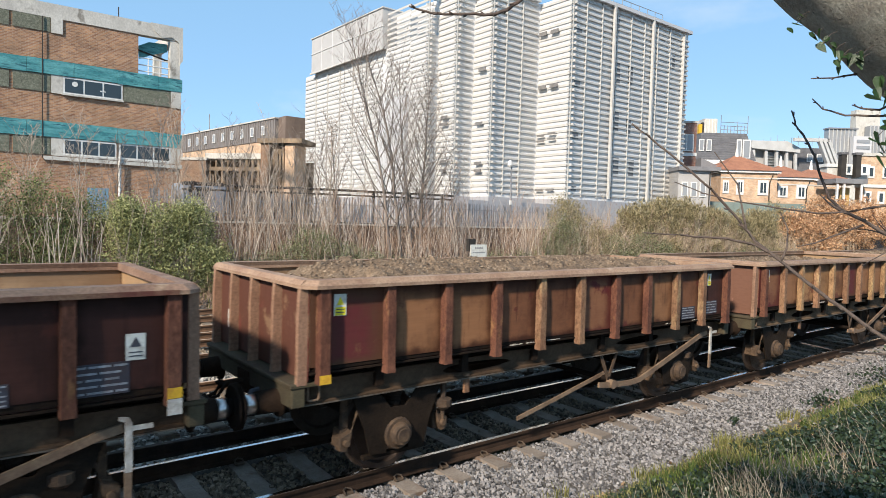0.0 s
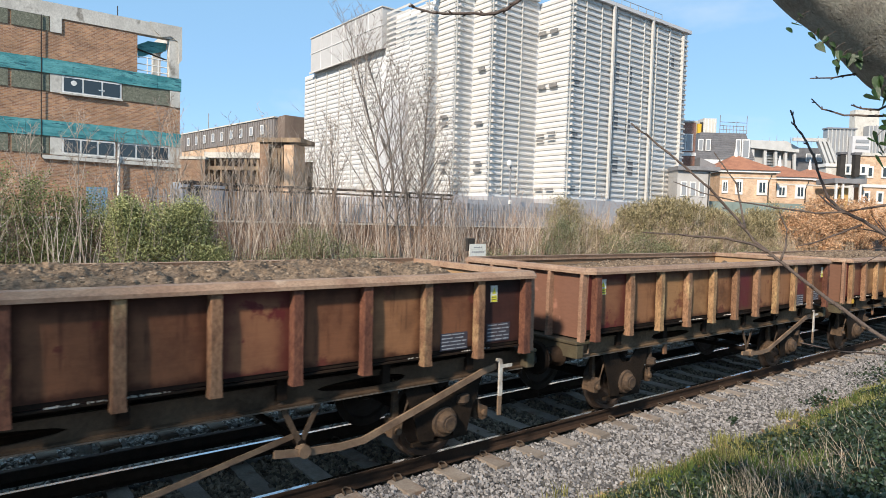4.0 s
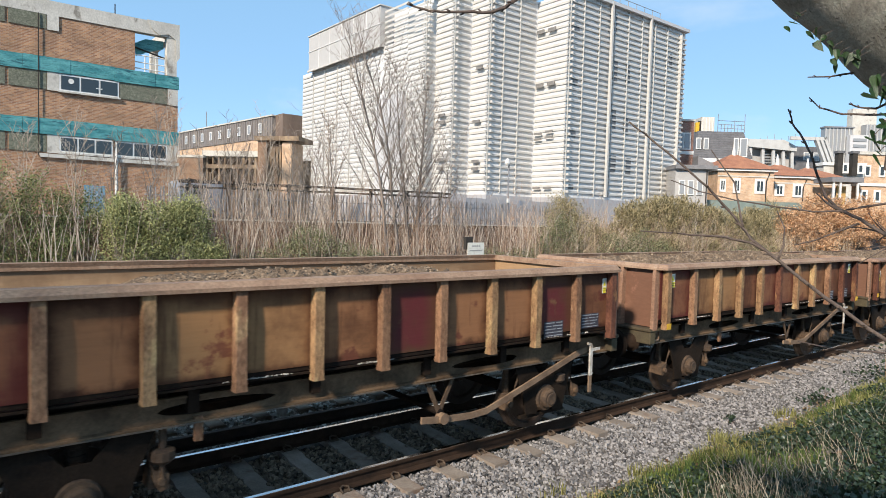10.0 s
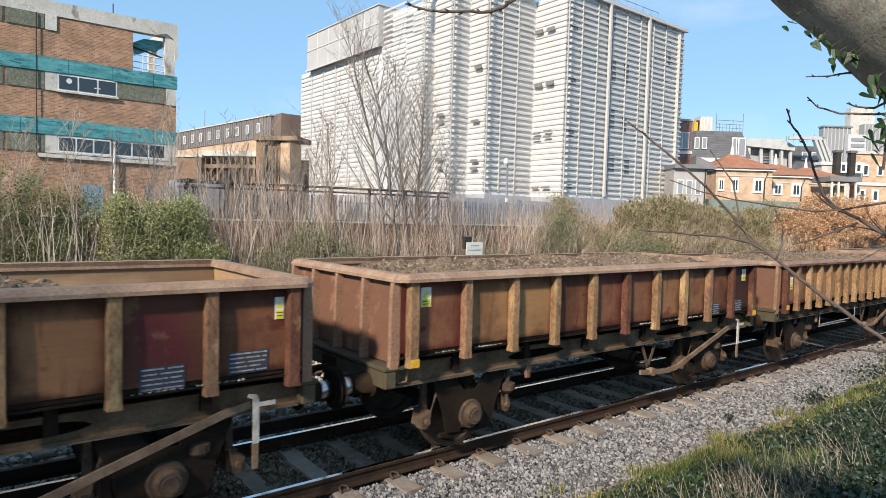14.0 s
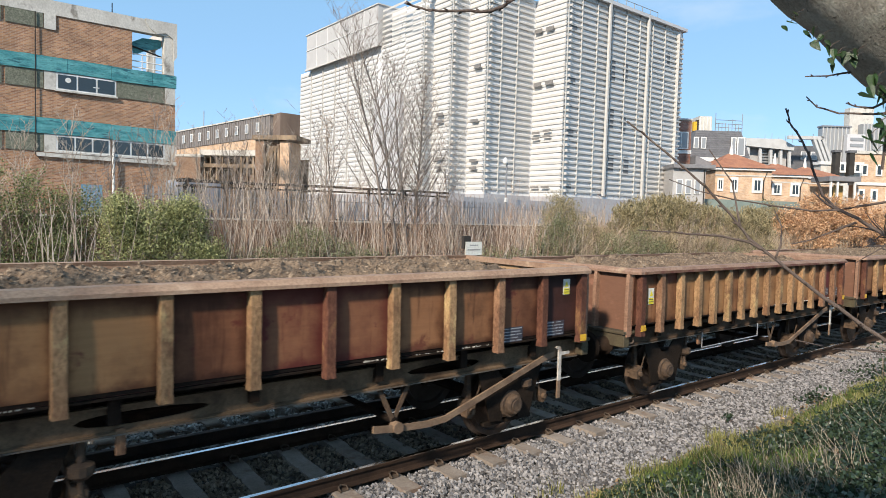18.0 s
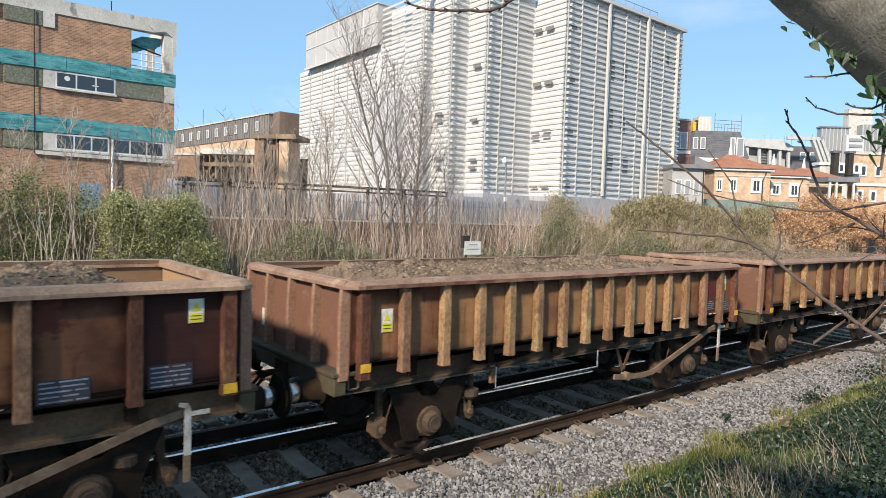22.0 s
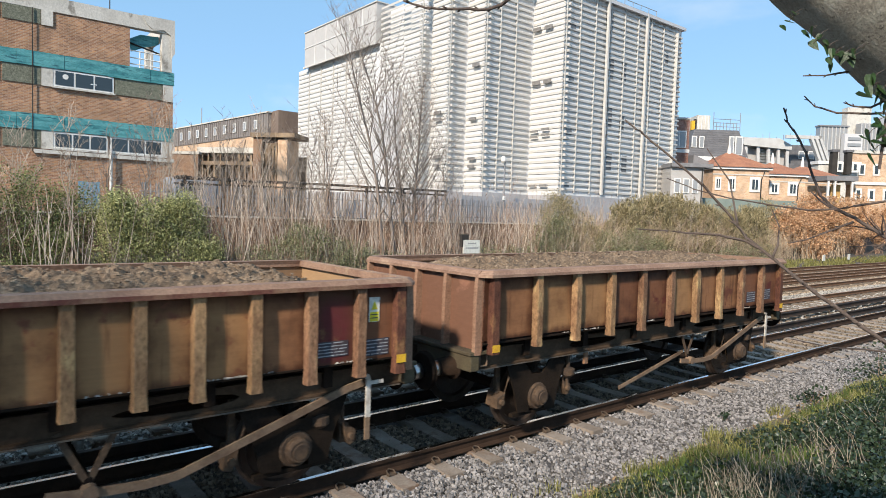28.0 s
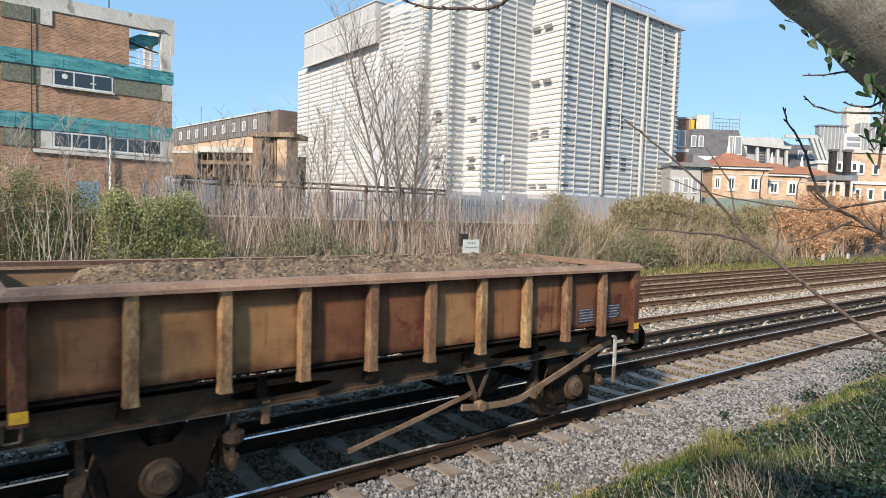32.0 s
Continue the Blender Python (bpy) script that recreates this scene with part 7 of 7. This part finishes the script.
# ---- tree and twigs close by ----
def near_tree():
    t = thing("leaning_tree", "rough grey leaning tree limb with ivy and bare hanging twigs", "tree")
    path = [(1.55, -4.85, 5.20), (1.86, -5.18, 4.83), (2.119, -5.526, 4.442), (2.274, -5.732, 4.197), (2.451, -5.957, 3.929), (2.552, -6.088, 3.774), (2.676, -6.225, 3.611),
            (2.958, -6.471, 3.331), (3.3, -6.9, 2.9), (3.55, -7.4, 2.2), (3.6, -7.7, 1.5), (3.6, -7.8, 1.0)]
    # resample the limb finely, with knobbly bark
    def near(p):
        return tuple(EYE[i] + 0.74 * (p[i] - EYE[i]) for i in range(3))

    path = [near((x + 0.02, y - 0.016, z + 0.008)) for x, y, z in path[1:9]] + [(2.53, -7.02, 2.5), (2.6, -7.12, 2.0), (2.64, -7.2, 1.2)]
    pts = []
    for a, b in zip(path, path[1:]):
        for k in range(6):
            pts.append(Vector(a).lerp(Vector(b), k / 6))
    sides = 40
    verts, faces = [], []
    for i, p in enumerate(pts):
        d = (pts[min(i + 1, len(pts) - 1)] - pts[max(i - 1, 0)]).normalized()
        u = d.cross(Vector((0, 0, 1))).normalized()
        w = d.cross(u)
        r = 0.211 + 0.036 * (i / len(pts))
        for k in range(sides):
            q = 2 * math.pi * k / sides
            c = math.cos(q) * u + math.sin(q) * w
            v = p + c * r
            v += c * (0.010 * noise.noise(v * 8) + 0.0045 * noise.noise(v * 36))
            verts.append(tuple(v))
    for i in range(len(pts) - 1):
        for k in range(sides):
            a, b = i * sides + k, i * sides + (k + 1) % sides
            faces.append((a, b, b + sides, a + sides))
    faces += [tuple(range(sides))[::-1], tuple((len(pts) - 1) * sides + k for k in range(sides))]
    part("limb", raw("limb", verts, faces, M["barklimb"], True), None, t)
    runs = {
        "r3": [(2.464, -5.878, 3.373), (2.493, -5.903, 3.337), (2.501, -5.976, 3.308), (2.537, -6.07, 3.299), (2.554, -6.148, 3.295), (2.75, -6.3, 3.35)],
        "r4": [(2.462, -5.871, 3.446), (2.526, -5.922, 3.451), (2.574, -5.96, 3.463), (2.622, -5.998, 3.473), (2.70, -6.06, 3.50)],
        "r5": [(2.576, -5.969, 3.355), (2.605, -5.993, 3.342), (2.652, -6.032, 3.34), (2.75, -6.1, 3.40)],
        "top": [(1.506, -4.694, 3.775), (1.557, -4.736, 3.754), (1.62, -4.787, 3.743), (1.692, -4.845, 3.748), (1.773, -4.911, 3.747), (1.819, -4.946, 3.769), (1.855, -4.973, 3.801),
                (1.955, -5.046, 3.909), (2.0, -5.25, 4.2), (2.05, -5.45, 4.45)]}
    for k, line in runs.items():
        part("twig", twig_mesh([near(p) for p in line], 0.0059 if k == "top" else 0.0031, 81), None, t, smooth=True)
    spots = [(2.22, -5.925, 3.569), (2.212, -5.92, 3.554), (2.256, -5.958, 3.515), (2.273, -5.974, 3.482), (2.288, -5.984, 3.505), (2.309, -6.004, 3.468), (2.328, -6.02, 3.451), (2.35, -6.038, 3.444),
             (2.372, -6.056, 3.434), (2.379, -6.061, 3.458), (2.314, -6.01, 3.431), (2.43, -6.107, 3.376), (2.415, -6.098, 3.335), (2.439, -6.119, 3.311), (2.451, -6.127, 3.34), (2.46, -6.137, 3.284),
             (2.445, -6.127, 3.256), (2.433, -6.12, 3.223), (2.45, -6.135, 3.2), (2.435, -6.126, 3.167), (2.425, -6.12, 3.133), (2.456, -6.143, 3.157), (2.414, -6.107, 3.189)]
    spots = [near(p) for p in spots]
    rng = random.Random(82)
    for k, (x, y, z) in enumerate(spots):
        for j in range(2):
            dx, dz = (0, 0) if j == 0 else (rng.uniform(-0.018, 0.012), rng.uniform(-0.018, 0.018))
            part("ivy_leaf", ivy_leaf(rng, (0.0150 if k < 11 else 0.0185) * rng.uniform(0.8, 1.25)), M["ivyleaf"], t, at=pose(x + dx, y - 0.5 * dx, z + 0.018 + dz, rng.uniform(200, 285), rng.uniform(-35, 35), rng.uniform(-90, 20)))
    st = Sticks()
    for (x, y, z) in spots:
        st.add([(x, y, z + 0.018), (x + 0.008, y - 0.006, z + 0.03), (x + 0.019, y - 0.015, z + 0.038)], 0.0009, 0.0009, 4)
    st.add([near(p) for p in ((2.46, -6.13, 3.1), (2.47, -6.14, 3.3), (2.55, -6.15, 3.5))], 0.0036, 0.0048, 5)
    tagged(part("ivy_stalk", st.mesh("ivy_stalk", M["barktwig"]), None, t), kind="stuff")


def twig_mesh(line, r, seed, buds=True):
    """A bare twig with joints and buds."""
    rng = random.Random(seed + int(line[0][2] * 1000))
    pts = []
    for a, b in zip(line, line[1:]):
        for k in range(3):
            p = Vector(a).lerp(Vector(b), k / 3)
            pts.append(tuple(p + Vector((rng.uniform(-1, 1), rng.uniform(-1, 1), rng.uniform(-1, 1))) * r * 0.25))
    pts.append(line[-1])
    s = Sticks()
    s.add(pts, r * 0.5, r * 1.25, 8)
    if buds:
        for i in range(1, len(pts) - 1, 2):
            p, q = Vector(pts[i]), Vector(pts[i - 1])
            d = (q - p).normalized()
            side = d.cross(Vector((rng.uniform(-1, 1), rng.uniform(-1, 1), rng.uniform(-1, 1)))).normalized()
            s.add([tuple(p), tuple(p + (d + side) * r * 1.3), tuple(p + (d * 1.8 + side * 1.3) * r * 1.3)], r * 0.8, r * 0.15, 5)
    return s.mesh("twig", M["barktwig"], True)


def ivy_leaf(rng, s):
    """A pointed leaf folded along its midrib."""
    bm = bmesh.new()
    half = [(0, -0.55), (0.38, -0.62), (0.56, -0.25), (0.50, 0.15), (0.34, 0.6), (0.16, 0.98), (0, 1.3)]
    mid = [bm.verts.new((0, y * s, 0)) for y in (-0.55, 0.1, 1.3)]
    for sx in (1, -1):
        ring = [mid[0]] + [bm.verts.new((sx * x * s, y * s, 0.22 * x * s)) for x, y in half[1:-1]] + [mid[2], mid[1]]
        bm.faces.new(ring if sx > 0 else ring[::-1])
    return bm


M["ivyleaf"] = material("ivy_leaf_green", (0.012, 0.032, 0.009), 0.4, 0, (0.025, 0.055, 0.014), 30, 0.5, 200, 0.3, 0.2, vary=0.4)
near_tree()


def near_shrub():
    t = thing("bare_shrub", "bare dark shrub branches reaching over the line", "shrub")
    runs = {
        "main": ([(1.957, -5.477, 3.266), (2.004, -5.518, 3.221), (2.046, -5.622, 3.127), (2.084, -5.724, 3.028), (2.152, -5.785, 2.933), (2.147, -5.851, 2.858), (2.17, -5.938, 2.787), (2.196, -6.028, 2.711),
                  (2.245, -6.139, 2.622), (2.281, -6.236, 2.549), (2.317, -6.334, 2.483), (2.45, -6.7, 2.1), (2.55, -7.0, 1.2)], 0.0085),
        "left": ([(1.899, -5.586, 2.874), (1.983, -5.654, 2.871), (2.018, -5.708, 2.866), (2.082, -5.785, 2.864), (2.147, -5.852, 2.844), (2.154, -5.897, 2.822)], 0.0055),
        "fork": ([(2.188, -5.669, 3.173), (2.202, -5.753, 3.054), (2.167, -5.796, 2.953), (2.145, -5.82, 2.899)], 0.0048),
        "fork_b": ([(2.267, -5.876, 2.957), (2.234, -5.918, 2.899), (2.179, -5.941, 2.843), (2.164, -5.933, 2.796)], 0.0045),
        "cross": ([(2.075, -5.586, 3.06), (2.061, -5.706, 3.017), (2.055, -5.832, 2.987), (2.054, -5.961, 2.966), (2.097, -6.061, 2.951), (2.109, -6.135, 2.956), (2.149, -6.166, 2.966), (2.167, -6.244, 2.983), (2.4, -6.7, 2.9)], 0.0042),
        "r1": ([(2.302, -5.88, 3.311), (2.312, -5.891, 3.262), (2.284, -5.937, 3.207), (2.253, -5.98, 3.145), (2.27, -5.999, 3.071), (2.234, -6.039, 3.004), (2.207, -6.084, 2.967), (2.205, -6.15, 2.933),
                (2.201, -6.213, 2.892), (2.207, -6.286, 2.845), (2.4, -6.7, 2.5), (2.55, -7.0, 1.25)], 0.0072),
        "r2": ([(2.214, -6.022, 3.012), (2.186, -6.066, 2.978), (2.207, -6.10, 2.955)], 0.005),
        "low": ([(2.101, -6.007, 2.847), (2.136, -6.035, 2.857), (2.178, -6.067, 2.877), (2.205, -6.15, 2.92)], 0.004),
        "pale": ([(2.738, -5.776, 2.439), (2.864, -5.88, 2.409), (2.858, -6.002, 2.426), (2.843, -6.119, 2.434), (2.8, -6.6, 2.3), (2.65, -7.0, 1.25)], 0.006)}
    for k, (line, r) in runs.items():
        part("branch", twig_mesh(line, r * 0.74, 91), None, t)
    rr = random.Random(93)
    st = Sticks()
    for _ in range(16):
        b = rr.uniform(0.4, 1.0)
        p = Vector((2.205, -6.15, 2.93)).lerp(Vector((2.21, -6.29, 2.84)), b)
        st.add(wander(rr, p, (rr.uniform(-0.4, 0.9), rr.uniform(-0.2, 0.9), rr.uniform(-0.5, 0.7)), rr.uniform(0.05, 0.16), 4, 0.2), 0.0032, 0.0012, 4)
    tagged(part("twig_spray", st.mesh("twig_spray", M["barktwig"]), None, t), kind="stuff")


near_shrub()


# ---- ballast ----
def ballast():
    rng = np.random.RandomState(101)

    def lay(n, x0, x1, y0, y1, bias=1.0, thin=None):
        x = x0 + (x1 - x0) * rng.random_sample(n) ** bias
        y = rng.uniform(y0, y1, n)
        if thin is not None:
            k = thin(x, y)
            x, y = x[k], y[k]
        return x, y

    def sleeperless(x, y):
        ph = np.mod(x - (-6 + 0.06) + NEAR_SLEEPER / 2, NEAR_SLEEPER) - NEAR_SLEEPER / 2
        return (np.abs(ph) > 0.12) | (np.abs(y) > 1.28) | (rng.random_sample(len(x)) < 0.03)

    x, y = lay(46000, 1.0, 26.0, -2.50, -0.84, 1.25, sleeperless)
    z = np.where(y > -1.35, -0.20, -0.20 - 0.085 * (-1.35 - y)) + rng.uniform(-0.02, 0.012, len(x))
    tagged(new("ballast_shoulder", stones_mesh("ballast_shoulder", np.c_[x, y, z], rng.uniform(0.015, 0.032, len(x)), M["stone"], rng)), "clean grey crushed granite ballast", "ballast", kind="stuff")
    # Stones between the near rails carry the train's shade in their colour.
    x, y = lay(22000, 0.0, 32.0, -0.68, 0.68, 1.3, sleeperless)
    z = -0.215 + rng.uniform(-0.02, 0.012, len(x))
    tagged(new("ballast_four_foot", stones_mesh("ballast_four_foot", np.c_[x, y, z], rng.uniform(0.02, 0.036, len(x)), M["stonedark"], rng)), "ballast between the near rails, darkened for the shade under the wagons", "ballast", kind="stuff")
    x, y = lay(34000, 0.5, 44.0, 0.84, 5.6, 1.3)
    z = -0.225 + rng.uniform(-0.02, 0.012, len(x)) + 0.03 * ((y > 1.3) & (y < 2.0))
    tagged(new("ballast_six_foot", stones_mesh("ballast_six_foot", np.c_[x, y, z], rng.uniform(0.022, 0.040, len(x)), M["stonelight"], rng)), "grey ballast between the running lines", "ballast", kind="stuff")
    x, y = lay(44000, 1.5, 66.0, 5.6, 13.4, 1.0)
    z = -0.225 + rng.uniform(-0.02, 0.012, len(x))
    tagged(new("ballast_sidings", stones_mesh("ballast_sidings", np.c_[x, y, z], rng.uniform(0.028, 0.05, len(x)), M["stonerust"], rng)), "brownish old ballast among the sidings", "ballast", kind="stuff")


ballast()


# ---- unseen tree added on the near bank to shade the line ----
def shade_tree():
    """Out-of-view ivy-grown bare tree, added for its shade; the crown stands towards the sun."""
    t = bare_tree("shade_tree", "unseen ivy-grown bare tree added on the near bank to shade the line", (-6.3, -4.4, ground_z(-6.3, -4.4) - 0.05), (-0.03, 0.03, 1.0), 7.6, 0.16, 141, 24, 0.55)
    rng = np.random.RandomState(142)
    u = rng.normal(size=(170, 3))
    u *= (rng.uniform(0.15, 1.0, 170) ** 0.4 / np.linalg.norm(u, axis=1))[:, None]
    tufts = u * [1.9, 1.8, 1.7] + [-6.7, -4.2, 5.8]
    leaves = (tufts[:, None, :] + rng.normal(size=(170, 9, 3)) * 0.18).reshape(-1, 3)
    tagged(part("foliage", leaves_mesh("foliage", leaves, 0.13, M["leafdark"], rng, 0.75), None, t, "dark ivy through the crown"), kind="stuff")


shade_tree()


# ---- what moves ----
def motions():
    """The train rolls past, slowing slightly; its wheels turn with it."""
    def rolled(t):
        return 1.228 * t - 0.00035 * t * t

    for w, sets, x16 in train:
        walk(w, [(t, pose(x16 + rolled(16) - rolled(t), 0, 0)) for t in range(0, 33, 2)])
        for ax in sets:
            x = ax.matrix_basis.translation.x
            walk(ax, [(k * 0.5, pose(x, 0, 0.47, 0, -math.degrees(rolled(k * 0.5) / 0.47), 0)) for k in range(65)])


motions()
